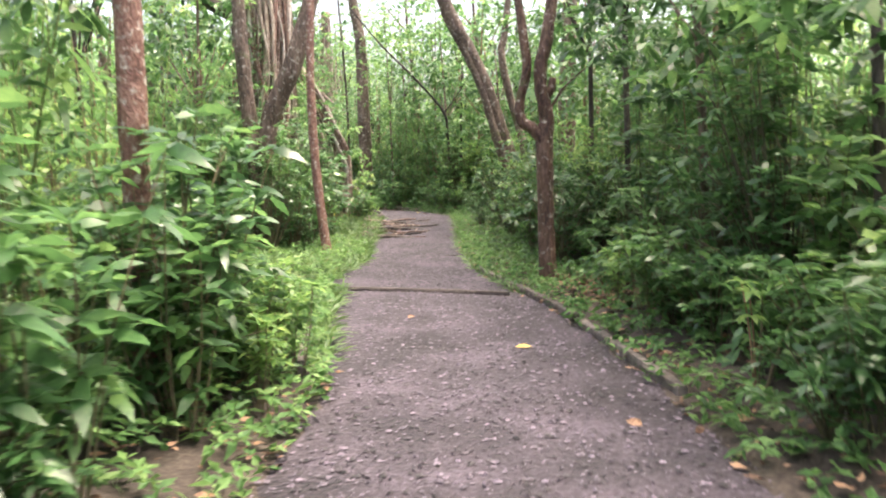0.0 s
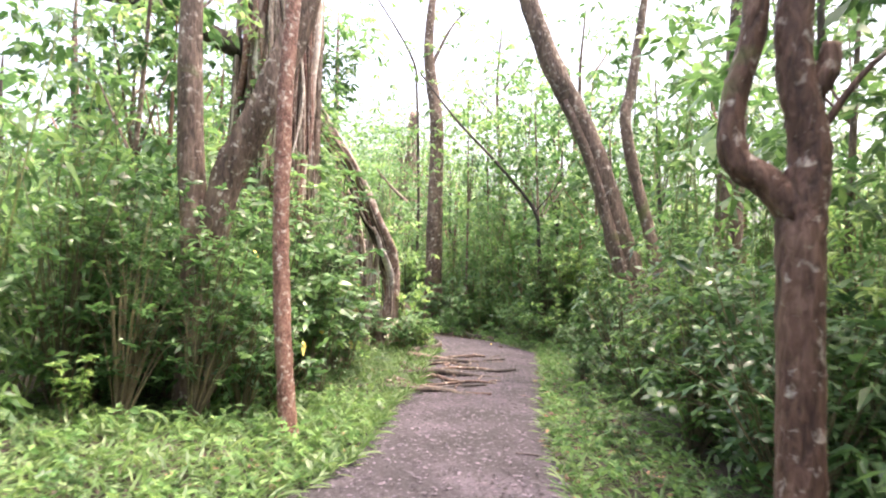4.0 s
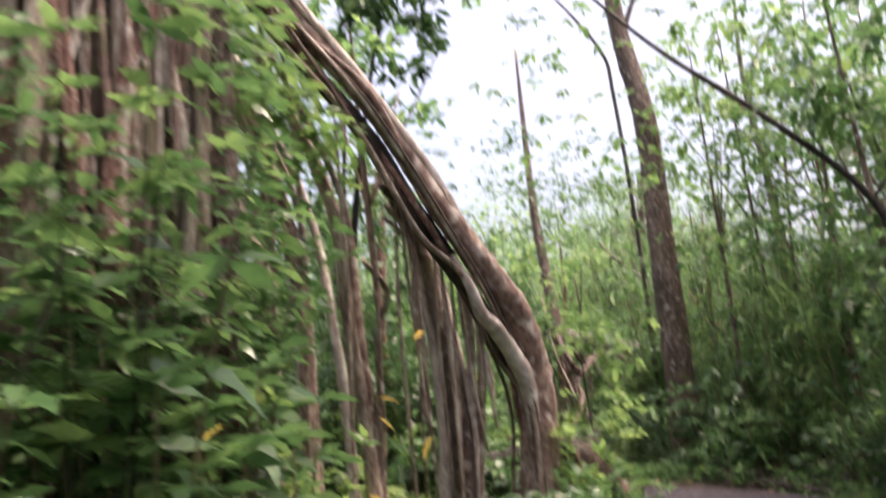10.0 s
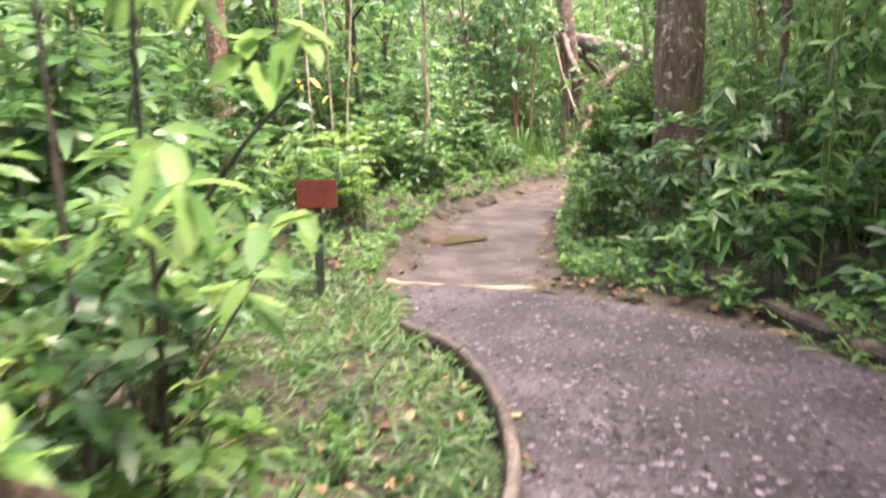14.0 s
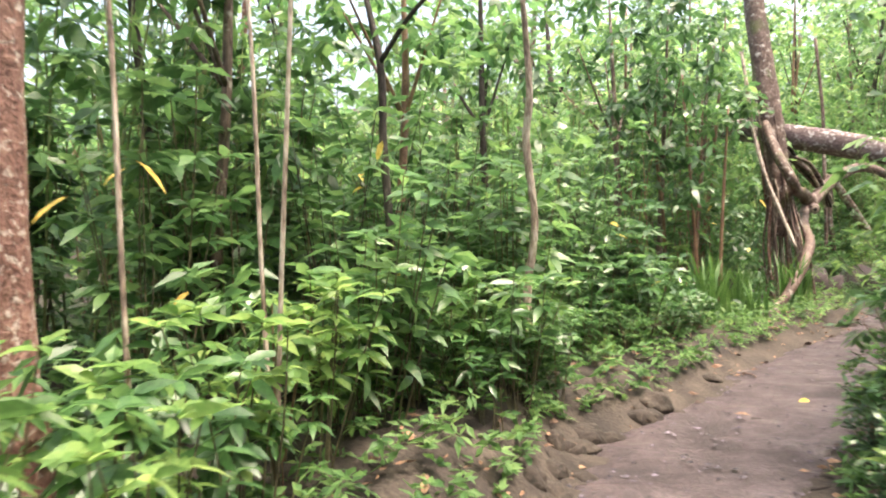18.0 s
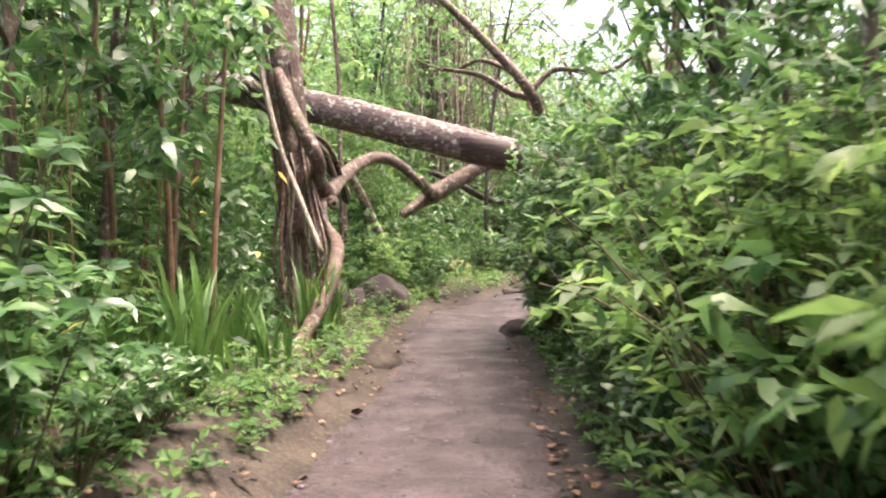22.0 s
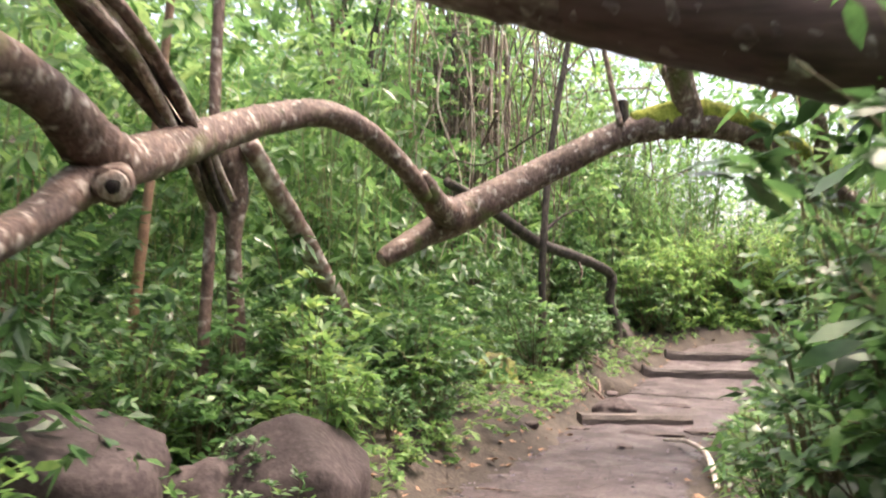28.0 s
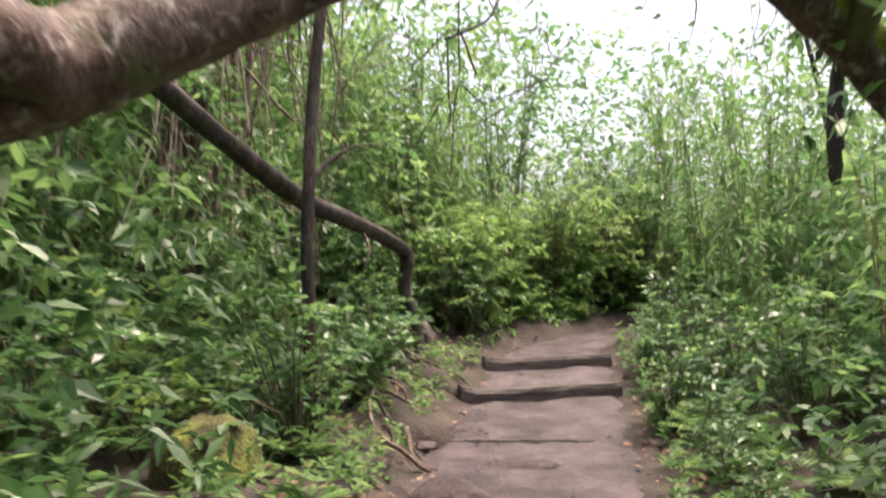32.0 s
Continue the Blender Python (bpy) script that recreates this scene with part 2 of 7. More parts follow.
STALK_RED = material("stem_red_brown", [(0.3, (0.085, 0.042, 0.027)), (0.7, (0.23, 0.135, 0.085))], rough=0.5, bump=0.0)
CANE = material("cane_green", [(0.3, (0.07, 0.1, 0.03)), (0.7, (0.22, 0.24, 0.1))], rough=0.45, bump=0.0)
BARK_POLE = bark_material("bark_mottled_pole", (0.1, 0.055, 0.046), (0.24, 0.15, 0.13), (0.4, 0.3, 0.26), lichen=(0.66, 0.6, 0.56), patches=1.5, moss=0.1, scale=6, stretch=(1, 0.5, 0.6), relief=0.7)
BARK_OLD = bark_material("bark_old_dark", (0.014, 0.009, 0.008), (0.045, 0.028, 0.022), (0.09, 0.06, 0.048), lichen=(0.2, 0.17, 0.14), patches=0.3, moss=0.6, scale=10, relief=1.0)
MOSS = material("moss", [(0.3, (0.11, 0.125, 0.02)), (0.5, (0.25, 0.275, 0.045)), (0.72, (0.4, 0.42, 0.085))], scale=14, fine=90, rough=0.95, bump=1.0)
MOSS_ROCK = material("mossy_rock", [(0.3, (0.035, 0.026, 0.02)), (0.45, (0.06, 0.06, 0.02)), (0.58, (0.13, 0.145, 0.032)), (0.75, (0.21, 0.23, 0.05))], scale=5, fine=70, rough=0.95, bump=1.0)
ROCK = material("basalt_boulder", [(0.28, (0.026, 0.019, 0.02)), (0.52, (0.056, 0.042, 0.043)), (0.75, (0.11, 0.085, 0.085))], scale=3.5, fine=30, rough=0.8, bump=0.6, contrast=1.4, spec=0.25)
SOIL = material("forest_soil", [(0.3, (0.016, 0.012, 0.01)), (0.5, (0.036, 0.027, 0.022)), (0.7, (0.068, 0.053, 0.043))], scale=3, fine=40, rough=0.9, bump=0.8, per_object=0.0)
GRAVEL_BED = material("gravel_bed", [(0.3, (0.0085, 0.0064, 0.0092)), (0.5, (0.0245, 0.0185, 0.0262)), (0.7, (0.062, 0.049, 0.066))], scale=1.4, fine=38, rough=0.8, bump=1.0, per_object=0.0)
STONE = material("gravel_stone", [(0.2, (0.009, 0.0072, 0.0098)), (0.5, (0.036, 0.0275, 0.0385)), (0.85, (0.135, 0.111, 0.146))], scale=20, fine=90, island=0.7, rough=0.65, bump=0.2, per_object=0.0)
MUD = material("trodden_mud", [(0.28, (0.018, 0.012, 0.0135)), (0.5, (0.041, 0.028, 0.0305)), (0.72, (0.085, 0.0605, 0.065))], scale=2.4, fine=30, rough=0.75, bump=1.0, per_object=0.0, wet=0.35)
TIMBER = material("weathered_timber", [(0.3, (0.035, 0.027, 0.026)), (0.5, (0.08, 0.064, 0.06)), (0.72, (0.16, 0.135, 0.125))], scale=4, fine=30, rough=0.8, bump=0.6, stretch=(0.3, 4, 4))
EDGE_STRIP = material("edging_strip_brown", [(0.3, (0.026, 0.019, 0.018)), (0.5, (0.06, 0.045, 0.042)), (0.72, (0.115, 0.09, 0.084))], scale=5, fine=40, rough=0.7, bump=0.5)
STEP_WOOD = material("step_timber_dark", [(0.3, (0.022, 0.016, 0.015)), (0.5, (0.055, 0.042, 0.04)), (0.72, (0.11, 0.088, 0.084))], scale=5, fine=34, rough=0.7, bump=0.8, stretch=(0.4, 3, 3), wet=0.2)
PLANK = material("pale_plank", [(0.3, (0.19, 0.145, 0.105)), (0.7, (0.33, 0.265, 0.205))], scale=5, fine=40, rough=0.7, bump=0.4)
SIGN_RED = material("sign_board_red", [(0.3, (0.085, 0.015, 0.012)), (0.7, (0.15, 0.03, 0.022))], scale=8, rough=0.55, bump=0.1)
POST = material("sign_post_paint", [(0.3, (0.02, 0.025, 0.02)), (0.7, (0.05, 0.055, 0.045))], rough=0.5, bump=0.1)
WATER = material("puddle_water", [(0.3, (0.07, 0.042, 0.03)), (0.7, (0.1, 0.062, 0.045))], rough=0.12, bump=0.0, per_object=0.0, spec=0.5)

# ---- plan: path edges and levels ----
LEFT_Y = [-12, 3.4, 4.8, 6.7, 9.0, 9.7, 11.7, 14.3, 15.8, 18.0, 20.2, 21.3, 21.95, 22.75, 23.05, 24.4, 26.1, 28.9, 30.3, 33.0, 35.5, 38.4, 41.6, 43.3, 46.5, 47.5, 49.4, 50.9, 51.6, 52.4, 53.2, 54.5, 56, 64]
LEFT_X = [-0.9, -0.9, -0.8, -1.15, -1.3, -1.6, -1.3, -1.5, -1.4, -1.65, -1.7, -1.76, -2.04, -2.7, -3.2, -4.15, -4.95, -6.1, -6.08, -6.4, -6.35, -6.6, -6.65, -6.0, -5.22, -5.0, -4.2, -3.55, -3.0, -1.7, 0.1, 3.2, 6.5, 22.0]
RIGHT_Y = [-12, 3.3, 5.2, 7.2, 9.0, 10.5, 13.5, 17.0, 20.5, 21.2, 22.0, 23.6, 24.3, 24.7, 26.8, 28.8, 31.5, 35.5, 38.4, 41.5, 43.0, 45.0, 47.0, 49.1, 51.3, 51.9, 52.5, 53.2, 54.5, 56, 64]
RIGHT_X = [1.4, 1.4, 1.33, 1.13, 0.8, 0.48, 0.3, 0.3, 0.25, 0.0, -0.35, -0.68, -1.6, -3.0, -3.9, -4.65, -4.8, -5.0, -5.25, -5.0, -4.68, -4.15, -3.3, -2.6, -1.95, -1.1, 0.7, 2.8, 6.0, 9.5, 25.0]
LEVEL_Y = [-12, 0, 9, 15.5, 18.5, 22, 26, 29, 33, 37, 41, 45, 47.4, 49, 50, 52, 56, 64, 80]
LEVEL_Z = [0, 0, 0.05, 0.16, 0.28, 0.35, 0.3, 0.3, 0.35, 0.4, 0.48, 0.57, 0.62, 0.78, 0.98, 1.35, 1.9, 2.6, 3.0]


def edges(y):
    return np.interp(y, LEFT_Y, LEFT_X), np.interp(y, RIGHT_Y, RIGHT_X)


def corridor(y):
    """The gap between the woods, which runs straight on where the trail bends off."""
    on = np.maximum(np.asarray(y, float) - 50.9, 0) * 0.42
    l, r = edges(np.minimum(y, 50.9))
    return l + on, r + on


def outside(x, y):
    """Distance beyond the path's edge, to the left and to the right (across)."""
    a, b = edges(y)
    return np.maximum(a - x, 0), np.maximum(x - b, 0)


def wave(x, y, s, k):
    return np.sin(x * s + k * 1.7 + 1.3 * np.sin(y * s * 0.8 + k)) * np.cos(y * s * 1.1 + k * 0.6 + 0.9 * np.sin(x * s * 0.7))


def ground_z(x, y):
    x, y = np.asarray(x, float), np.asarray(y, float)
    l, r = outside(x, y)
    z = np.interp(y, LEVEL_Y, LEVEL_Z)
    d = np.maximum(l, r)
    bank = np.interp(y, [22, 25, 27, 34, 38, 44, 50], [0.05, 0.15, 0.34, 0.3, 0.15, 0.3, 0.2])
    z = z + bank * np.clip(l / 0.5, 0, 1) ** 0.8 + 0.08 * np.clip(r / 0.5, 0, 1)
    soft = np.clip(d / 0.8, 0, 1)
    z = z + soft * (0.06 * wave(x, y, 1.3, 1) + 0.03 * wave(x, y, 3.7, 2)) + 0.03 * np.clip(d, 0, 14)
    far = np.clip(d - 14, 0, 400)
    return z + 0.012 * (1 - soft) * wave(x, y, 2.6, 3) + np.minimum(far * 0.22, 7 + 0.01 * far)


# ---- building blocks ----
def link_mesh(name, verts, faces, mat, parent=None, smooth=True, loose=None):
    me = bpy.data.meshes.new(name)
    if isinstance(faces, np.ndarray):
        faces = faces.tolist()
    me.from_pydata(verts.tolist() if isinstance(verts, np.ndarray) else verts, [], faces)
    for m in mat if isinstance(mat, (list, tuple)) else [mat]:
        me.materials.append(m)
    if smooth:
        me.polygons.foreach_set("use_smooth", [True] * len(me.polygons))
    me.update()
    ob = new(name, me)
    if parent:
        ob.parent = parent
    return ob


def part(name, data, material_, parent, label=""):
    ob = link_mesh(name, data[0], data[1], material_, parent)
    if label:
        ob["label"] = label
    return ob


def empty_at(name, at):
    ob = new(name)
    ob.empty_display_size = 0.2
    ob.location = at
    return ob


def curve_points(points, per=6):
    """Catmull-Rom through points (x, y, z, radius)."""
    p = np.array(points, float)
    p = np.vstack([2 * p[0] - p[1], p, 2 * p[-1] - p[-2]])
    out = []
    for i in range(1, len(p) - 2):
        for u in np.arange(per) / per:
            a, b, c, d = p[i - 1], p[i], p[i + 1], p[i + 2]
            out.append(0.5 * (2 * b + (c - a) * u + (2 * a - 5 * b + 4 * c - d) * u * u + (3 * b - a - 3 * c + d) * u**3))
    out.append(p[-2])
    return np.array(out)


def tube(points, sides=10, per=6, rough=0.08, seed=0, cap=True):
    """A tapered, slightly uneven branch along points (x, y, z, radius)."""
    c = curve_points(points, per)
    q, rad = c[:, :3], np.maximum(c[:, 3], 0.002)
    tan = np.gradient(q, axis=0)
    tan /= np.linalg.norm(tan, axis=1, keepdims=True) + 1e-9
    ref = np.array([1.0, 0.13, 0.07]) if abs(tan[:, 0]).mean() < 0.8 else np.array([0.1, 0.2, 1.0])
    s = np.cross(tan, ref)
    s /= np.linalg.norm(s, axis=1, keepdims=True) + 1e-9
    n = np.cross(tan, s)
    r = np.random.default_rng(seed + 11)
    ang = np.linspace(0, 2 * np.pi, sides, endpoint=False)
    lobes = 1 + rough * (np.sin(3 * ang + r.uniform(0, 6)) + 0.6 * np.sin(5 * ang + r.uniform(0, 6)))
    k = len(q)
    wob = 1 + rough * r.normal(0, 0.6, (k, sides))
    rr = rad[:, None] * lobes[None] * wob
    v = q[:, None] + s[:, None] * (np.cos(ang)[None, :, None] * rr[..., None]) + n[:, None] * (np.sin(ang)[None, :, None] * rr[..., None])
    v = v.reshape(-1, 3)
    f = []
    for i in range(k - 1):
        for j in range(sides):
            a, b = i * sides + j, i * sides + (j + 1) % sides
            f.append((a, b, b + sides, a + sides))
    if cap:
        f.append(tuple(range(sides))[::-1])
        f.append(tuple((k - 1) * sides + j for j in range(sides)))
    return v, f


def join(parts):
    vs, fs, o = [], [], 0
    for v, f in parts:
        vs.append(np.asarray(v, float))
        fs += [tuple(i + o for i in face) for face in f]
        o += len(v)
    return np.vstack(vs), fs


def unit(v):
    return v / (np.linalg.norm(v, axis=-1, keepdims=True) + 1e-9)


def leaf_blades(o, d, length, width, droop=0.25, fold=0.12, fine=2, roll=None):
    """Many leaves at once: origins o, directions d; folded along the midrib and drooping to the tip."""
    o, d = np.asarray(o, float), unit(np.asarray(d, float))
    n_leaf = len(o)
    length = np.broadcast_to(length, n_leaf)[:, None]
    width = np.broadcast_to(width, n_leaf)[:, None]
    droop = np.broadcast_to(droop, n_leaf)[:, None]
    side = np.cross(d, np.array([0, 0, 1.0]))
    bad = np.linalg.norm(side, axis=1) < 0.05
    side[bad] = (1, 0, 0)
    side = unit(side)
    up = np.cross(side, d)
    if roll is None:
        roll = rng.normal(0, 0.45, n_leaf)
    c, s = np.cos(roll)[:, None], np.sin(roll)[:, None]
    side, up = side * c + up * s, up * c - side * s
    down = np.array([0, 0, -1.0])

    def at(u, w, f=0.0):
        return o + d * (u * length) + down * (droop * length * u * u) + side * (w * width) + up * (f * width)

    if fine == 2:
        v = np.stack([at(0, 0), at(0.28, -0.42, fold), at(0.3, 0), at(0.28, 0.42, fold), at(0.64, -0.4, fold), at(0.66, 0), at(0.64, 0.4, fold), at(1, 0)], 1)
        f = [(0, 2, 1), (0, 3, 2), (1, 2, 5, 4), (2, 3, 6, 5), (4, 5, 7), (5, 6, 7)]
    elif fine == 1:
        v = np.stack([at(0, 0), at(0.28, -0.4, fold), at(0.28, 0.4, -fold), at(0.66, -0.38, -fold), at(0.66, 0.38, fold), at(1, 0)], 1)
        f = [(0, 2, 1), (1, 2, 4, 3), (3, 4, 5)]
    else:
        v = np.stack([at(0, 0), at(0.42, -0.48, fold), at(1, 0), at(0.42, 0.48, -fold)], 1)
        f = [(0, 3, 2, 1)]
    k = v.shape[1]
    faces = [tuple(i + q * k for i in t) for q in range(n_leaf) for t in f]
    return v.reshape(-1, 3), faces


def random_dirs(n, low=-0.4, high=0.8):
    a = rng.uniform(0, 2 * np.pi, n)
    z = rng.uniform(low, high, n)
    h = np.sqrt(np.maximum(1 - z * z, 0.05))
    return np.stack([np.cos(a) * h, np.sin(a) * h, z], 1)


def whorled(centres, each, low=-0.25, high=0.55, spread=0.015):
    """Leaves that radiate in whorls from shoot tips: (origins, directions)."""
    k = len(centres)
    o = np.repeat(centres, each, 0) + rng.normal(0, spread, (k * each, 3))
    az = np.tile(np.arange(each) * 2 * np.pi / each, k) + np.repeat(rng.uniform(0, 6.3, k), each) + rng.normal(0, 0.3, k * each)
    el = np.repeat(rng.uniform(low, high, k), each) + rng.normal(0, 0.22, k * each)
    tilt = np.repeat(rng.normal(0, 0.3, (k, 2)), each, 0)
    return o, np.stack([np.cos(az) * np.cos(el), np.sin(az) * np.cos(el), np.sin(el) + tilt[:, 0] * np.cos(az) + tilt[:, 1] * np.sin(az)], 1)


# ---- plant kinds: each returns a thing standing at the origin ----
def rosette_plant(height, stems, leaf, mat=LEAF, name="umbrella_leaf_shrub", label="glossy green shrub with whorls of long leaves", whorls=3, stem_mat=TWIG, thick=1.0):
    ob = empty_at(name, (0, 0, 0))
    tubes, o, d, ln = [], [], [], []
    for i in range(stems):
        a = rng.uniform(0, 2 * np.pi)
        h = height * rng.uniform(0.55, 1.0)
        lean = rng.uniform(0.05, 0.32) * h
        base = np.array([math.cos(a), math.sin(a), 0]) * rng.uniform(0.02, 0.14)
        tip = base + np.array([math.cos(a) * lean, math.sin(a) * lean, h])
        mid = (base + tip) / 2 + rng.normal(0, 0.04, 3)
        tubes.append(tube([(*base - np.array([0, 0, 0.08]), 0.011 * thick), (*mid, 0.008 * thick), (*tip, 0.005 * thick)], 3, 2, 0.02, i, cap=False))
        for w in range(whorls):
            u = 1 - w * rng.uniform(0.14, 0.24)
            c = base * (1 - u) + tip * u + (mid - (base + tip) / 2) * (4 * u * (1 - u))
            k = int(rng.integers(5, 9))
            az = np.linspace(0, 2 * np.pi, k, endpoint=False) + rng.uniform(0, 6) + rng.normal(0, 0.2, k)
            el = rng.normal(0.35 if w == 0 else 0.1, 0.22, k)
            o.append(np.repeat(c[None], k, 0) + rng.normal(0, 0.008, (k, 3)))
            d.append(np.stack([np.cos(az) * np.cos(el), np.sin(az) * np.cos(el), np.sin(el)], 1))
            ln.append(leaf * rng.uniform(0.65, 1.15, k))
    o, d, ln = np.vstack(o), np.vstack(d), np.concatenate(ln)
    tagged(part("stem", join(tubes), stem_mat, ob), kind="stuff")
    tagged(part("foliage", leaf_blades(o, d, ln, ln * 0.36, rng.uniform(0.15, 0.5, len(o)), fine=1 if height > 1.4 else 2), mat, ob), kind="stuff")
    tagged(ob, label, "shrub", "understory shrubs")
    return ob


def bushy_plant(height, spread, count, leaf, mat=LEAF_DARK, name="leafy_bush", label="dense dark green leafy bush", slim=0.37, hang=0.5):
    ob = empty_at(name, (0, 0, 0))
    tubes, o, d = [], [], []
    twigs = max(8, count // 28)
    for i in range(twigs):
        a, e = rng.uniform(0, 2 * np.pi), rng.uniform(0.25, 1.35)
        reach = rng.uniform(0.6, 1.0)
        tip = np.array([math.cos(a) * math.cos(e) * spread, math.sin(a) * math.cos(e) * spread, (0.18 + 0.82 * math.sin(e)) * height]) * reach
        mid = tip * 0.5 + np.array([0, 0, 0.12 * height]) + rng.normal(0, 0.05, 3)
        tubes.append(tube([(0, 0, -0.08, 0.012), (*mid, 0.007), (*tip, 0.003)], 3, 2, 0.02, i, cap=False))
        u = np.array([0.4, 0.66, 0.86, 1.0]) + rng.normal(0, 0.05, 4)
        c = 2 * (u * (1 - u))[:, None] * mid + (u**2)[:, None] * tip + rng.normal(0, 0.05 * spread + 0.02, (4, 3))
        oo, dd = whorled(c, 7)
        o.append(oo)
        d.append(dd + unit(tip) * 0.3)
    o, d = np.vstack(o), np.vstack(d)
    o[:, 2] = np.maximum(o[:, 2], 0.04)
    ln = leaf * rng.uniform(0.7, 1.3, len(o))
    tagged(part("stem", join(tubes), TWIG, ob), kind="stuff")
    tagged(part("foliage", leaf_blades(o, d, ln, ln * slim, rng.uniform(0.1, hang, len(o)), fine=1), mat, ob), kind="stuff")
    tagged(ob, label, "bush", "understory shrubs")
    return ob


def cane_clump(height, canes, leaf=0.17, mat=LEAF_LIGHT, stem_mat=CANE, name="bamboo_clump", label="clump of thin green canes with narrow leaves", low=0.3):
    ob = empty_at(name, (0, 0, 0))
    tubes, o, d = [], [], []
    for i in range(canes):
        a = rng.uniform(0, 2 * np.pi)
        base = np.array([math.cos(a), math.sin(a), 0]) * rng.uniform(0.02, 0.4)
        h = height * rng.uniform(0.6, 1.0)
        lean = rng.normal(0, 0.09, 2) * h
        tip = base + np.array([lean[0], lean[1], h])
        mid = base * 0.5 + tip * 0.5 - np.array([lean[0], lean[1], 0]) * 0.15
        tubes.append(tube([(base[0], base[1], -0.1, 0.011), (*mid, 0.009), (*tip, 0.004)], 3, 3, 0.02, i, cap=False))
        k = 22
        u = rng.uniform(low, 1.0, k)
        c = ((1 - u) ** 2)[:, None] * base + (2 * u * (1 - u))[:, None] * mid + (u**2)[:, None] * tip
        o.append(c + rng.normal(0, 0.06, (k, 3)))
        dd = random_dirs(k, -0.5, 0.35)
        d.append(dd)
    o, d = np.vstack(o), np.vstack(d)
    ln = leaf * rng.uniform(0.6, 1.25, len(o))
    tagged(part("cane", join(tubes), stem_mat, ob), kind="stuff")
    tagged(part("foliage", leaf_blades(o, d, ln, ln * 0.24, rng.uniform(0.2, 0.7, len(o)), fine=1), mat, ob), kind="stuff")
    tagged(ob, label, "bamboo", "thicket canes")
    return ob


def fern_plant(reach, fronds, mat=LEAF_LIGHT, name="fern", label="light green fern with feathery arching fronds"):
    ob = empty_at(name, (0, 0, 0))
    tubes = []
    for i in range(fronds):
        a = 2 * np.pi * i / fronds + rng.uniform(-0.3, 0.3)
        e = rng.uniform(0.5, 1.0)
        L = reach * rng.uniform(0.7, 1.05)
        u = np.linspace(0.12, 1, 16)
        x = L * u * math.cos(e)
        z = L * (u * math.sin(e) - 0.55 * u * u * math.sin(e)) + 0.02
        c = np.stack([np.cos(a) * x, np.sin(a) * x, z], 1)
        ax = np.array([np.cos(a), np.sin(a), 0.1])
        sd = np.array([-np.sin(a), np.cos(a), 0])
        o = np.vstack([c, c])
        d = np.vstack([sd + ax * 0.45 + np.zeros_like(c), -sd + ax * 0.45 + np.zeros_like(c)])
        w = L * 0.3 * np.sin(np.pi * np.clip(u * 0.88 + 0.1, 0, 1))
        ln = np.concatenate([w, w])
        blade = leaf_blades(o, d, ln, np.maximum(ln * 0.2, 0.012), 0.15, fine=1, roll=np.zeros(len(o)))
        part("frond", join([blade, tube([(0, 0, 0, 0.006), (*c[7], 0.004), (*c[-1], 0.002)], 4, 3, 0.0, i, cap=False)]), mat, ob)
    tagged(ob, label, "fern", "ferns")
    return ob


def strap_plant(height, count, name="strap_leaf_clump", label="clump of upright sword-shaped green leaves"):
    ob = empty_at(name, (0, 0, 0))
    for i in range(count):
        a = rng.uniform(0, 2 * np.pi)
        h = height * rng.uniform(0.6, 1.0)
        out = rng.uniform(0.1, 0.4) * h
        u = np.linspace(0, 1, 7)
        base = rng.normal(0, 0.07, 2)
        x = base[0] + math.cos(a) * out * u**2
        y = base[1] + math.sin(a) * out * u**2
        z = h * (u - 0.12 * u**3)
        w = 0.021 * np.array([0.8, 1, 1.05, 1, 0.8, 0.5, 0.03])
        t = a + np.pi / 2 + rng.normal(0, 0.5)
        v = []
        for k in range(7):
            for s in (-1, 0, 1):
                v.append((x[k] + s * w[k] * math.cos(t) + (0.006 if s == 0 else 0) * math.cos(a), y[k] + s * w[k] * math.sin(t) + (0.006 if s == 0 else 0) * math.sin(a), z[k]))
        f = [(k * 3 + s, k * 3 + s + 1, k * 3 + s + 4, k * 3 + s + 3) for k in range(6) for s in (0, 1)]
        part("sword_leaf", (np.array(v), f), STRAP, ob)
    tagged(ob, label, "plant", "sword-leaf plants")
    return ob


STRAP = leaf_material("leaf_strap", (0.033, 0.0859, 0.0222), (0.066, 0.153, 0.0332), (0.109, 0.21, 0.0553), rough=0.45)


def crown_leaves(centres, radius, per, leaf):
    """Leaves in uneven clumps round the centres: (origins, directions, lengths)."""
    centres = np.asarray(centres, float)
    c = np.repeat(centres, per // 6, 0)
    off = unit(rng.normal(0, 1, c.shape)) * (rng.uniform(0, 1, (len(c), 1)) ** 0.5) * radius * np.array([1, 1, 0.6])
    o, d = whorled(c + off, 6, -0.7, 0.3)
    return o, d, leaf * rng.uniform(0.6, 1.25, len(o))


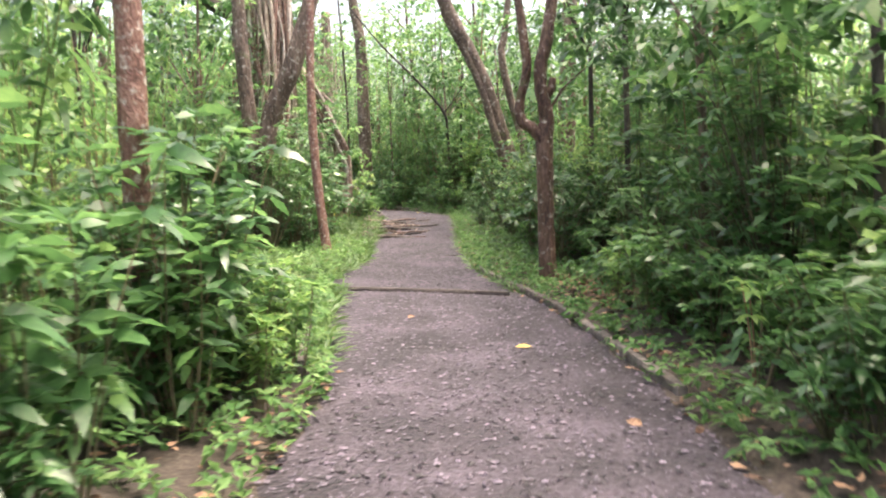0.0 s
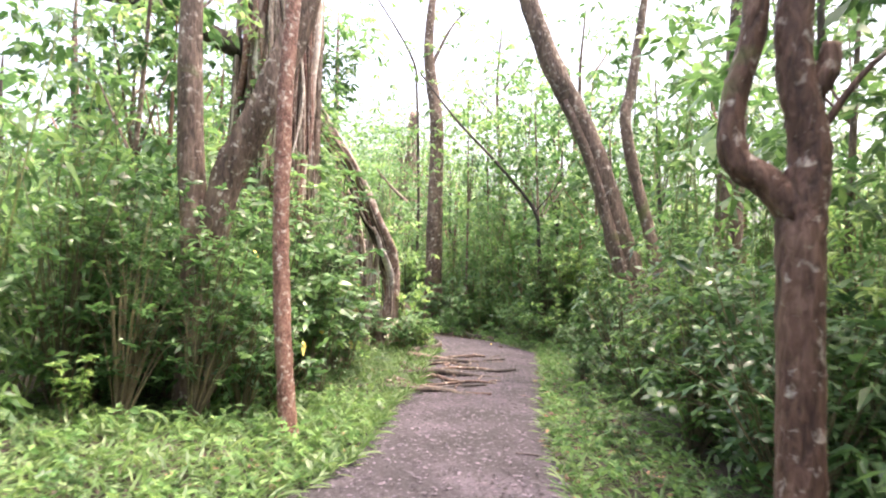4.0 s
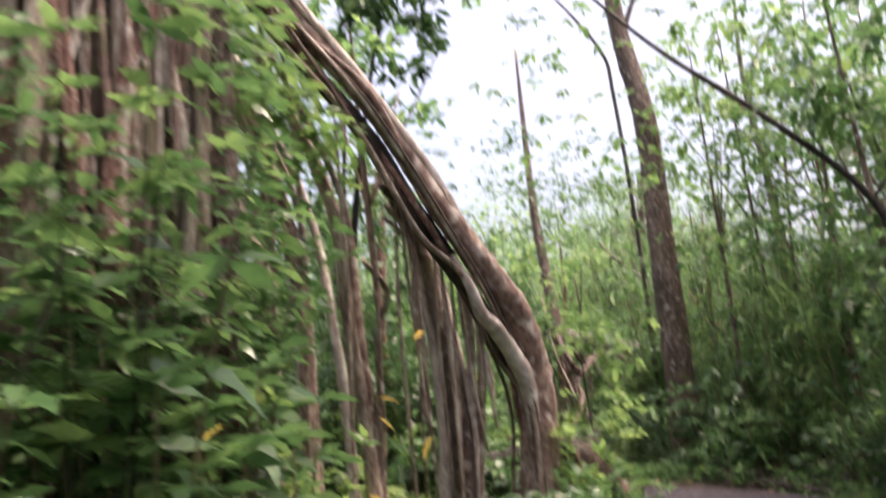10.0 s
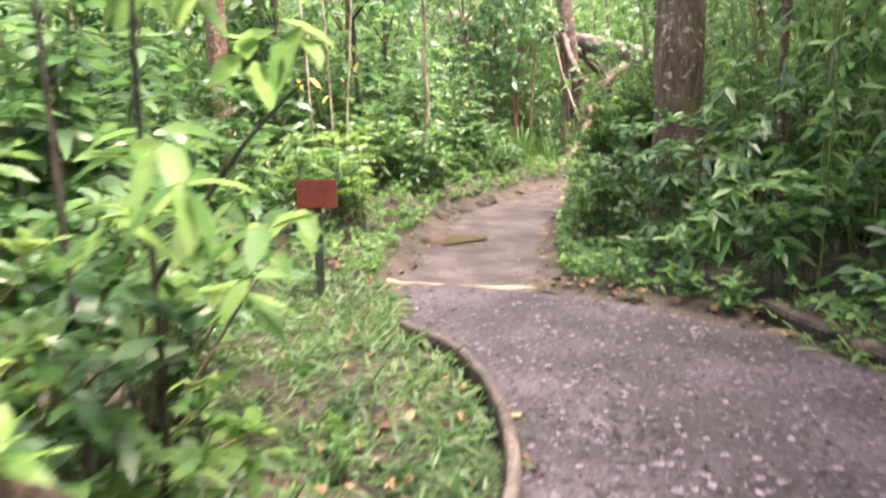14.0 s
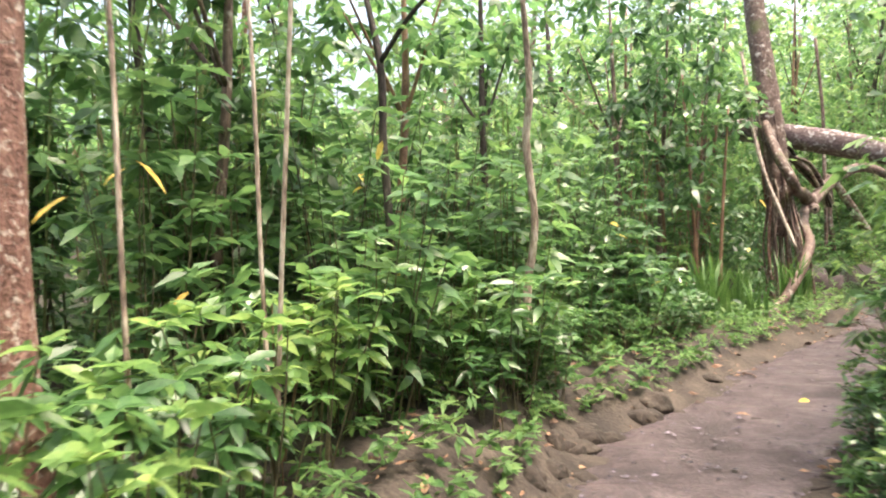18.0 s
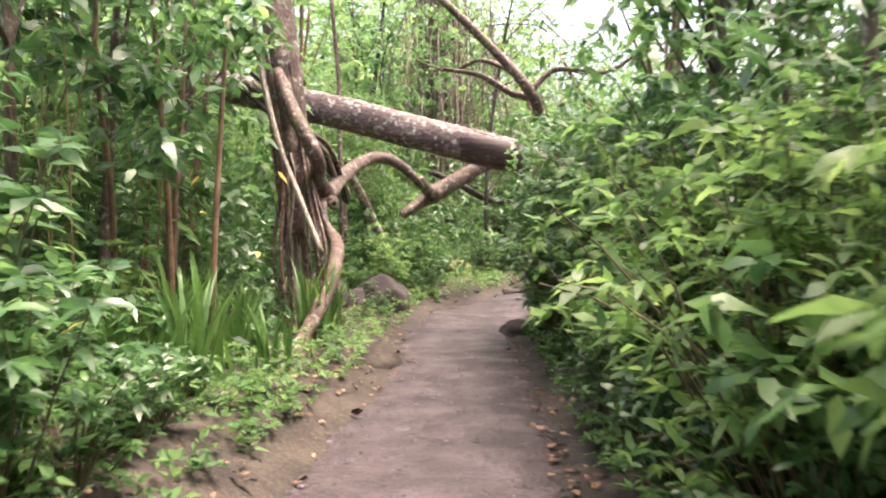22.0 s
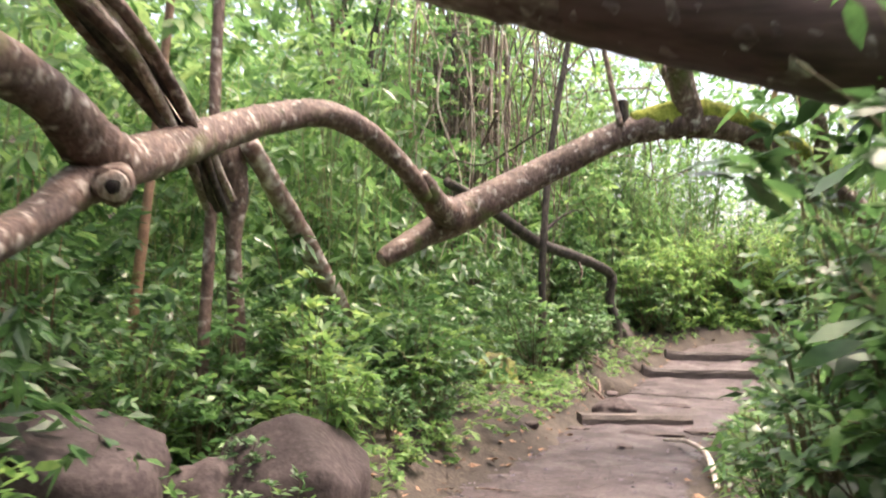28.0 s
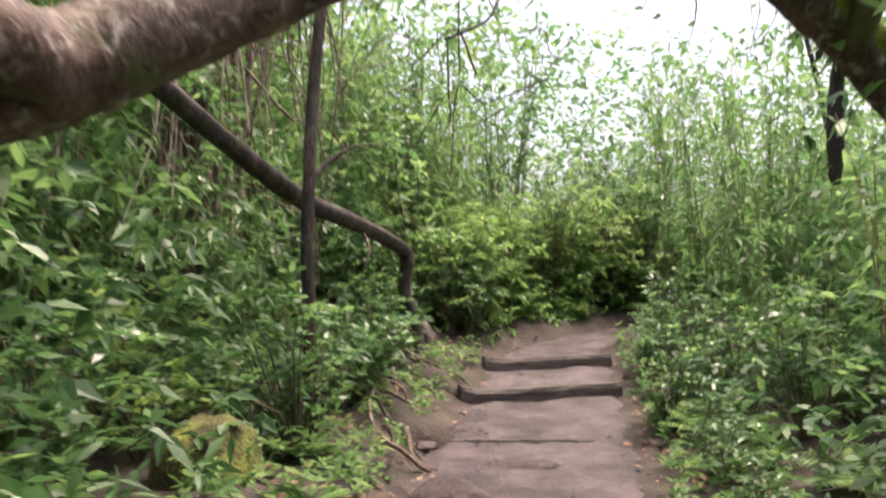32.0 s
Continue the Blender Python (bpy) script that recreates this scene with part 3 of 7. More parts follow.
def forest_tree(name, trunk, limbs, crown, mat, label, leaf=0.13, leaf_mat=LEAF, radius=0.5, per=60, sides=12, group="", fine=1):
    """A tree of a trunk, limbs (all as lists of x, y, z, radius) and a crown of leaf clumps round the given centres."""
    b = trunk[0]
    ob = empty_at(name, (b[0], b[1], float(ground_z(b[0], b[1]))))
    inv = Matrix.Translation(-ob.location)
    t = part("trunk", tube(trunk, sides, 8, 0.07, int(abs(b[0] * 100))), mat, ob)
    t.matrix_parent_inverse = inv
    for i, lb in enumerate(limbs):
        p = part("limb", tube(lb, 8, 6, 0.06, i), mat, ob)
        p.matrix_parent_inverse = inv
    if len(crown):
        o, d, ln = crown_leaves(crown, radius, per, leaf)
        p = tagged(part("crown", leaf_blades(o, d, ln, ln * 0.45, 0.25, fine=fine), leaf_mat, ob), kind="stuff")
        p.matrix_parent_inverse = inv
    tagged(ob, label, "tree", group)
    return ob


def clumps(n, x, y, z):
    return np.stack([rng.uniform(*x, n), rng.uniform(*y, n), rng.uniform(*z, n)], 1)


# ---- ground, path ----
def sheet(name, xs, ys, zfun, mat, label, lift=0.0):
    gx, gy = np.meshgrid(xs, ys)
    z = zfun(gx, gy) + lift
    v = np.stack([gx, gy, z], -1).reshape(-1, 3)
    nx_, ny_ = len(xs), len(ys)
    i = np.arange((ny_ - 1) * (nx_ - 1))
    a = i // (nx_ - 1) * nx_ + i % (nx_ - 1)
    f = np.stack([a, a + 1, a + nx_ + 1, a + nx_], 1)
    return tagged(link_mesh(name, v, f, mat), label, kind="structure")


xs = np.concatenate([[-400, -200, -100, -60, -40, -30, -24], np.arange(-20, 14.01, 0.25), [18, 24, 34, 54, 100, 200, 400]])
ys = np.concatenate([[-400, -200, -100, -50, -25, -14], np.arange(-8, 60.01, 0.25), [63, 68, 76, 90, 120, 200, 400]])
sheet("ground", xs, ys, ground_z, SOIL, "dark forest soil under the undergrowth")


def path_strip(name, y0, y1, mat, label, lift):
    step = 0.12 if mat is GRAVEL_BED else 0.07
    ys_ = np.arange(y0, y1 + 0.01, step)
    l, r = edges(ys_)
    jl = 0.05 * wave(ys_ * 3, ys_, 2.1, 5) + 0.03 * wave(ys_ * 7, ys_, 3.0, 8)
    jr = 0.05 * wave(ys_ * 3, ys_, 1.9, 9) + 0.03 * wave(ys_ * 8, ys_, 3.3, 4)
    u = np.linspace(0, 1, 21)
    x = (l + jl)[:, None] * (1 - u) + (r + jr)[:, None] * u
    y = np.repeat(ys_[:, None], 21, 1)
    z = ground_z(x, y) + lift + 0.02 * np.sin(np.pi * u)[None] - 0.03 * (np.abs(u - 0.5)[None] > 0.49)
    if mat is MUD:
        z = z + 0.011 * wave(x, y, 9.0, 2) + 0.007 * wave(x, y, 19.0, 6) - 0.02 * np.exp(-((u - 0.45) / 0.2) ** 2)[None]
        z = z - 0.035 * np.exp(-((x + 5.0) ** 2 + (y - 26.75) ** 2) / 0.2)
    v = np.stack([x, y, z], -1).reshape(-1, 3)
    i = np.arange((len(ys_) - 1) * 20)
    a = i // 20 * 21 + i % 20
    f = np.stack([a, a + 1, a + 22, a + 21], 1)
    return tagged(link_mesh(name, v, f, mat), label, kind="structure")


path_strip("path_gravel", -10, 24.6, GRAVEL_BED, "mauve-grey gravel trail between low edgings", 0.012)
path_strip("path_earth", 24.6, 56, MUD, "damp brown trodden earth trail", 0.012)

# ---- trail timbers, edging, sign ----
def board(name, a, b, width, height, mat, label, sink=0.04, category="timber"):
    """A worn squared timber from a to b on the ground, slightly bowed, with rounded arrises."""
    a, b = np.array(a, float), np.array(b, float)
    k = 12
    u = np.linspace(0, 1, k)
    q = a[None] * (1 - u[:, None]) + b[None] * u[:, None]
    t = unit(b - a)
    s = np.array([-t[1], t[0]])
    prof = [(-0.5, 0), (-0.5, 0.82), (-0.38, 1), (0.38, 1), (0.5, 0.82), (0.5, 0)]
    v = []
    for i in range(k):
        z = float(ground_z(*q[i])) - sink
        for w, h in prof:
            jit = rng.normal(0, 0.004)
            p = q[i] + s * (w * width + 0.01 * math.sin(3 * u[i]) + jit)
            v.append((p[0], p[1], z + h * (height + sink) + rng.normal(0, 0.003)))
    m = len(prof)
    f = [(i * m + j, i * m + (j + 1) % m, (i + 1) * m + (j + 1) % m, (i + 1) * m + j) for i in range(k - 1) for j in range(m)]
    f += [tuple(range(m))[::-1], tuple((k - 1) * m + j for j in range(m))]
    return tagged(link_mesh(name, np.array(v), f, mat, smooth=False), label, category, "trail timbers")


board("cross_timber", (-1.36, 9.18), (0.66, 8.44), 0.08, 0.065, TIMBER, "weathered dark grey timber laid across the gravel trail")
board("edge_timber", (1.38, 4.6), (1.16, 6.9), 0.07, 0.07, TIMBER, "grey edging timber along the gravel trail")
board("edge_timber", (1.14, 7.0), (0.82, 8.9), 0.07, 0.08, TIMBER, "grey edging timber along the gravel trail")
board("edge_timber", (0.8, 8.98), (0.46, 10.6), 0.07, 0.07, TIMBER, "grey edging timber along the gravel trail")
board("edge_timber", (-0.98, 5.2), (-1.2, 6.9), 0.06, 0.09, TIMBER, "pale grey edging timber half hidden by leaves")
board("cross_plank", (-4.2, 24.38), (-3.1, 24.76), 0.06, 0.03, PLANK, "pale thin plank set flush across the trail")
board("kerb_log", (-1.5, 24.5), (-0.62, 23.55), 0.12, 0.08, BARK_DARK, "dark old log edging the gravel clearing")


def ribbon_edging(name, pts, thick, height, mat, label, lengths=3):
    """A thin bent edging of several strips standing end to end on the ground."""
    ob = empty_at(name, (pts[0][0], pts[0][1], float(ground_z(*pts[0]))))
    c = curve_points([(x, y, 0, 0) for x, y in pts], 10)[:, :2]
    t = unit(np.gradient(c, axis=0))
    s = np.stack([-t[:, 1], t[:, 0]], 1)
    z = ground_z(c[:, 0], c[:, 1]) - 0.05
    prof = [(-0.5, 0), (-0.5, 0.92), (-0.3, 1), (0.3, 1), (0.5, 0.92), (0.5, 0)]
    m = len(prof)
    cuts = np.linspace(0, len(c) - 1, lengths + 1).astype(int)
    for a, e in zip(cuts[:-1], cuts[1:]):
        lift = rng.uniform(-0.008, 0.012)
        v = np.array([[(c[i, 0] + s[i, 0] * w * thick, c[i, 1] + s[i, 1] * w * thick, z[i] + h * (height + 0.05 + lift) + rng.normal(0, 0.002)) for w, h in prof] for i in range(a, e + 1)]).reshape(-1, 3)
        k = e - a + 1
        v[:m] += np.array([*(t[a] * 0.004), 0])
        f = [(i * m + j, i * m + (j + 1) % m, (i + 1) * m + (j + 1) % m, (i + 1) * m + j) for i in range(k - 1) for j in range(m)]
        f += [tuple(range(m))[::-1], tuple((k - 1) * m + j for j in range(m))]
        p = part("strip", (v, f), mat, ob)
        p.matrix_parent_inverse = Matrix.Translation(-ob.location)
    return tagged(ob, label, "edging", "")


ribbon_edging("curved_edging", [(-1.95, 18.9), (-1.78, 19.7), (-1.66, 20.5), (-1.74, 21.3), (-2.06, 21.98), (-2.66, 22.72), (-3.2, 23.05)], 0.05, 0.12, EDGE_STRIP, "bent dark grey-brown edging strip curving round the bend")

sign = empty_at("trail_sign", (-4.02, 23.35, float(ground_z(-4.02, 23.35)) - 0.1))
sign.rotation_euler = (0, 0, radians(35))


def box(cx, cy, cz, sx, sy, sz, bevel=0.004):
    bm = bmesh.new()
    bmesh.ops.create_cube(bm, size=1)
    bmesh.ops.scale(bm, vec=(sx, sy, sz), verts=bm.verts)
    bmesh.ops.bevel(bm, geom=list(bm.edges), offset=bevel, segments=2, affect="EDGES")
    bmesh.ops.translate(bm, vec=(cx, cy, cz), verts=bm.verts)
    v = [tuple(p.co) for p in bm.verts]
    f = [tuple(p.index for p in fc.verts) for fc in bm.faces]
    bm.free()
    return np.array(v), f


for p in (part("board", box(0, 0, 0.8, 0.25, 0.025, 0.18), SIGN_RED, sign, "dark red painted board"), part("post", box(0.0, 0.03, 0.37, 0.055, 0.035, 0.98), POST, sign)):
    p.data.polygons.foreach_set("use_smooth", [False] * len(p.data.polygons))
tagged(sign, "small dark red trail sign on a dark post", "sign")

# ---- named trees along the walk ----
G = lambda x, y: float(ground_z(x, y)) - 0.12

forest_tree("slender_tree", [(-1.8, 12.1, G(-1.8, 12.1), 0.085), (-1.86, 12.1, 0.6, 0.072), (-1.95, 12.1, 1.6, 0.068), (-1.98, 12.1, 3.0, 0.062), (-1.9, 12.2, 5.0, 0.055), (-1.7, 12.4, 7.5, 0.03)],
            [[(-1.92, 12.2, 5.2, 0.03), (-2.6, 12.6, 6.4, 0.015)], [(-1.8, 12.3, 6, 0.03), (-1.2, 12.0, 7.2, 0.012)]],
            clumps(10, (-2.8, -1.0), (11.6, 13.2), (6.0, 8.0)), BARK_RED, "slender tree with smooth mottled reddish bark")
forest_tree("crooked_tree", [(1.2, 9.25, G(1.2, 9.25), 0.115), (1.18, 9.25, 0.5, 0.1), (1.17, 9.25, 1.19, 0.095), (1.16, 9.25, 1.69, 0.1), (1.19, 9.25, 2.02, 0.085), (1.13, 9.25, 2.33, 0.075), (1.13, 9.25, 2.62, 0.075), (1.2, 9.25, 2.9, 0.075), (1.3, 9.3, 3.8, 0.06), (1.25, 9.4, 5.5, 0.03)],
                    [[(1.14, 9.25, 1.75, 0.08), (1.02, 9.25, 1.88, 0.07), (0.89, 9.25, 1.98, 0.065), (0.88, 9.25, 2.2, 0.055), (0.96, 9.25, 2.55, 0.055), (0.93, 9.25, 2.9, 0.055), (0.8, 9.3, 3.9, 0.04), (0.6, 9.4, 5.2, 0.02)],
                     [(1.16, 9.24, 2.2, 0.05), (1.24, 9.23, 2.33, 0.05), (1.26, 9.23, 2.45, 0.04)],
                     [(1.2, 9.25, 2.05, 0.02), (1.4, 9.2, 2.35, 0.012), (1.7, 9.1, 2.6, 0.006)]],
                    np.vstack([clumps(14, (1.3, 3.3), (6.2, 8.6), (2.6, 3.9)), clumps(16, (0.4, 3.0), (8.2, 11), (2.7, 4.5)), clumps(12, (0.0, 2.6), (8.5, 11), (4.2, 6))]), BARK_CROOK, "crooked two-stemmed tree with red-brown knobbly bark", leaf_mat=LEAF_DARK, radius=0.5, per=55)
forest_tree("leaning_tree", [(1.75, 17.0, G(1.75, 17.0), 0.24), (1.55, 17.0, 1.15, 0.21), (1.22, 17.0, 2.19, 0.19), (0.93, 17.0, 3.13, 0.17), (0.6, 17.0, 3.9, 0.16), (0.16, 17.0, 4.77, 0.15), (-0.3, 17.1, 6.2, 0.12), (-0.5, 17.3, 8.2, 0.07)],
            [[(1.75, 17.05, 1.2, 0.1), (1.68, 17.0, 2.0, 0.09), (1.38, 17.0, 3.12, 0.085), (1.24, 17.0, 3.88, 0.08), (1.33, 17.1, 4.4, 0.075), (1.6, 17.4, 6.5, 0.04)],
             [(1.5, 16.86, 0.9, 0.1), (1.1, 16.84, 2.25, 0.07), (0.8, 16.86, 3.2, 0.06), (0.42, 16.9, 4.1, 0.05)]],
            # the 60 high clumps are unseen canopy, added to shade the trail
            np.vstack([clumps(9, (-1.2, 0.6), (16.4, 18.2), (7.4, 8.8)), clumps(10, (1.0, 2.6), (16.6, 18.4), (5.2, 7.2)), clumps(60, (-1.0, 3.5), (14.5, 20.5), (8.0, 9.6))]), BARK, "leaning tree with ridged grey-brown bark")
forest_tree("tall_tree", [(-2.62, 26.9, G(-2.62, 26.9), 0.3), (-2.62, 26.9, 1.2, 0.235), (-2.67, 26.9, 4.0, 0.2), (-2.71, 26.9, 5.86, 0.18), (-2.95, 26.9, 7.4, 0.15), (-3.0, 26.9, 8.6, 0.12), (-2.8, 27.0, 11, 0.06)],
            [[(-2.95, 26.9, 7.4, 0.06), (-2.4, 27, 8.6, 0.03), (-1.8, 27.2, 9.3, 0.015)]], clumps(34, (-5.0, -0.6), (25.4, 28.6), (4.2, 10)), BARK, "tall straight tree with rough brown bark", per=26, leaf=0.17, leaf_mat=LEAF_LIGHT, radius=0.6)
forest_tree("thin_dark_tree", [(-3.45, 29.4, G(-3.45, 29.4), 0.045), (-3.5, 29.4, 4.1, 0.04), (-3.68, 29.4, 7.3, 0.038), (-3.9, 29.4, 8.5, 0.035), (-5.15, 29.4, 10.5, 0.02)], [], clumps(6, (-5.8, -4.2), (28.8, 30), (8.6, 10.4)), BARK_DARK, "thin dark tree leaning at the top", per=35)
forest_tree("bare_slanting_sapling", [(0.3, 22.4, G(0.3, 22.4), 0.045), (0.12, 22.4, 2.39, 0.04), (0.01, 22.4, 3.13, 0.035), (-0.75, 22.4, 4.06, 0.03), (-1.69, 22.4, 5.02, 0.025), (-2.51, 22.4, 6.03, 0.015)],
            [[(0.01, 22.4, 3.1, 0.02), (0.4, 22.4, 3.6, 0.012), (0.9, 22.4, 4.4, 0.006)]], clumps(9, (-2.6, 0.6), (22, 22.8), (3.6, 5.9)), BARK_DARK, "thin dark sapling bent over the trail", per=18, radius=0.45, leaf_mat=LEAF_LIGHT)
forest_tree("forked_tree", [(-3.0, 12.95, G(-3.0, 12.95), 0.16), (-3.02, 12.95, 1.0, 0.14), (-3.07, 12.95, 1.8, 0.12), (-3.2, 12.95, 3.4, 0.11), (-3.3, 13, 6, 0.07)],
            [[(-3.0, 12.95, 1.5, 0.13), (-2.88, 12.95, 1.9, 0.14), (-2.78, 12.95, 2.4, 0.15), (-2.6, 12.95, 2.78, 0.15), (-2.38, 12.95, 3.25, 0.15), (-2.0, 13.1, 4.6, 0.11), (-1.6, 13.4, 6.5, 0.06)]], clumps(14, (-4.4, -2.4), (12, 14), (4.5, 7)), BARK, "forked grey-brown tree with one leaning stem", per=45)
# its 40 clumps above z 8 are added out of view to block sky light
forest_tree("side_tree", [(2.5, 16.4, G(2.5, 16.4), 0.22), (2.5, 16.4, 2.0, 0.18), (2.55, 16.4, 3.5, 0.17), (2.7, 16.5, 7, 0.1)], [], np.vstack([clumps(16, (1.8, 4.2), (15.4, 17.6), (4, 7.5)), clumps(40, (0.8, 4.5), (17.5, 24), (8.0, 10))]), BARK, "brown tree trunk standing in the bushes", per=45)
forest_tree("mossy_trunk_tree", [(-1.62, 4.3, G(-1.62, 4.3), 0.09), (-1.66, 4.3, 1.0, 0.075), (-1.66, 4.3, 2.4, 0.07), (-1.72, 4.3, 4.5, 0.05)], [], clumps(16, (-3, -1.2), (3.4, 6), (2.6, 4.6)), BARK_RED, "reddish brown trunk close to the trail", leaf_mat=LEAF_DARK, per=45)
forest_tree("red_bark_tree", [(-7.0, 25.7, G(-7.0, 25.7), 0.12), (-7.08, 25.66, 1.5, 0.1), (-7.12, 25.66, 2.7, 0.095), (-7.0, 25.7, 5, 0.06)], [], clumps(12, (-8.2, -6.0), (25, 27), (3.8, 5.8)), BARK_RED, "tree with bare orange-red bark", per=40)
forest_tree("pale_pole_tree", [(-6.64, 29.0, G(-6.64, 29.0), 0.034), (-6.59, 28.98, 0.8, 0.028), (-6.63, 29.0, 1.3, 0.031), (-6.57, 29.02, 1.8, 0.026), (-6.62, 29.0, 2.4, 0.029), (-6.57, 28.97, 2.9, 0.024), (-6.75, 29.0, 4.6, 0.014)], [], clumps(7, (-7, -6), (28.2, 29.4), (3.4, 4.8)), BARK_PALE, "thin pale sapling trunk", per=35, radius=0.4)

forest_tree("forked_sapling", [(-6.98, 27.95, G(-6.98, 27.95), 0.035), (-6.95, 27.95, 1.4, 0.03), (-7.02, 27.95, 2.3, 0.028), (-7.04, 27.95, 2.86, 0.026), (-7.22, 27.95, 3.6, 0.016), (-7.3, 28.0, 4.6, 0.008)],
            [[(-7.04, 27.95, 2.86, 0.018), (-6.78, 27.95, 3.1, 0.015), (-6.5, 28.0, 3.35, 0.011), (-6.2, 28.1, 3.9, 0.006)]], clumps(6, (-7.6, -6.2), (27.4, 28.6), (3.4, 4.8)), BARK_DARK, "dark forked sapling among the shrubs", leaf=0.16, leaf_mat=LEAF_LIGHT, radius=0.4, per=18, sides=7)
for x, y, top, lean in ((-5.74, 25.56, 3.4, -0.34), (-6.15, 26.4, 3.6, -0.3), (-6.02, 26.3, 3.2, 0.24)):
    z = G(x, y)
    forest_tree("bare_stalk", [(x, y, z, 0.012), (x + lean * 0.25, y, z + top * 0.3, 0.011), (x + lean * 0.5 + 0.02, y, z + top * 0.6, 0.01), (x + lean, y, z + top, 0.007)], [], clumps(2, (x + lean - 0.2, x + lean + 0.2), (y - 0.2, y + 0.2), (z + top - 0.3, z + top)), BARK_PALE, "thin pale bare stalk rising among the shrubs", leaf=0.16, leaf_mat=LEAF_LIGHT, radius=0.25, per=9, sides=6, group="bare stalks")
forest_tree("edging_sapling", [(-2.32, 20.6, G(-2.32, 20.6), 0.011), (-2.3, 20.62, 1.0, 0.009), (-2.36, 20.66, 1.8, 0.007), (-2.3, 20.7, 2.6, 0.005)],
            [[(-2.45, 20.5, G(-2.45, 20.5), 0.013), (-2.5, 20.55, 0.9, 0.011), (-2.62, 20.6, 1.9, 0.006)], [(-2.32, 20.63, 1.2, 0.008), (-2.1, 20.7, 1.5, 0.006), (-1.95, 20.75, 1.65, 0.003)], [(-2.3, 20.62, 0.8, 0.008), (-2.15, 20.5, 1.05, 0.005), (-2.05, 20.45, 1.1, 0.003)]],
            clumps(26, (-3.0, -1.95), (20.3, 21.1), (0.95, 2.7)), BARK_DARK, "thin dark-stemmed sapling with fresh broad leaves", leaf=0.12, leaf_mat=LEAF_CANE, radius=0.24, per=15, sides=6, fine=2)
for x, y, h in ((-7.8, 34.6, 3.3), (-7.6, 34.85, 2.9), (-8.15, 34.3, 3.4), (-8.05, 35.1, 3.1)):
    z, k = G(x, y), rng.normal(0, 0.12, 2)
    forest_tree("red_cane", [(x, y, z, 0.028), (x + k[0] * 0.4, y, z + h * 0.35, 0.025), (x + k[0] * 0.6, y + k[1], z + h * 0.7, 0.021), (x + k[0] * 1.4, y + k[1], z + h, 0.012)], [], clumps(5, (x - 0.4, x + 0.4), (y - 0.4, y + 0.4), (z + h * 0.65, z + h)), STALK_RED, "orange-brown bare cane with leaves at its tip", leaf=0.16, radius=0.3, per=16, sides=8, group="red canes")
for x, y, h in ((-1.2, 30.0, 9.5), (1.2, 27.5, 9.0), (-7.0, 56.0, 9.0), (-7.8, 22.6, 9.0)):
    z = G(x, y)
    forest_tree("airy_tree", [(x, y, z, 0.1), (x + 0.15, y, z + h * 0.4, 0.08), (x - 0.1, y + 0.2, z + h * 0.75, 0.05), (x, y, z + h, 0.02)], [[(x + 0.1, y, z + h * (0.4 + 0.12 * k), 0.04), (x + 1.1 * math.sin(2.4 * k), y + math.cos(2.4 * k), z + h * (0.55 + 0.12 * k), 0.015)] for k in range(4)],
                clumps(46, (x - 1.9, x + 1.9), (y - 1.6, y + 1.6), (z + h * 0.38, z + h)), BARK, "light-crowned forest tree with thin leaves", leaf=0.17, leaf_mat=LEAF if y < 40 else LEAF_LIGHT, radius=0.6, per=24, group="airy trees", fine=0)

# ---- strangler fig with hanging roots ----
fig = empty_at("strangler_fig", (-3.7, 16.9, float(ground_z(-3.7, 16.9))))
fig_inv = Matrix.Translation(-fig.location)


def fig_part(name, pts, mat, sides=8, per=6, seed=0, rough=0.08):
    p = part(name, tube(pts, sides, per, rough, seed), mat, fig)
    p.matrix_parent_inverse = fig_inv


fig_part("trunk", [(-3.75, 17.2, 0.0, 0.62), (-3.75, 17.15, 1.6, 0.5), (-3.7, 17.0, 3.2, 0.46), (-3.75, 16.95, 4.8, 0.44), (-3.85, 16.9, 7.0, 0.38), (-3.9, 17, 10, 0.2)], BARK, 16, 8, 3, 0.12)
for i in range(96):
    a = rng.uniform(-2.9, 1.1)
    rr = rng.uniform(0.4, 0.6)
    top = rng.uniform(5.6, 7.6)
    w = rng.choice([0.006, 0.012, 0.022, 0.04, 0.065], p=[0.22, 0.26, 0.24, 0.18, 0.1])
    pts = []
    for k in range(6):
        u = k / 5
        aa = a + rng.normal(0, 0.16) + 0.45 * u * math.sin(i * 1.7)
        r1 = rr + rng.normal(0, 0.03) + 0.12 * u
        pts.append((-3.74 + math.cos(aa) * r1, 16.98 + math.sin(aa) * r1, top * (1 - u) + 0.1 * u, w * rng.uniform(0.7, 1.3)))
    fig_part("hanging_root", pts, (BARK_FIG, BARK_PALE, BARK_RED, BARK_LIMB, BARK_WHITE, BARK)[i % 6], 6, 4, i, 0.14)
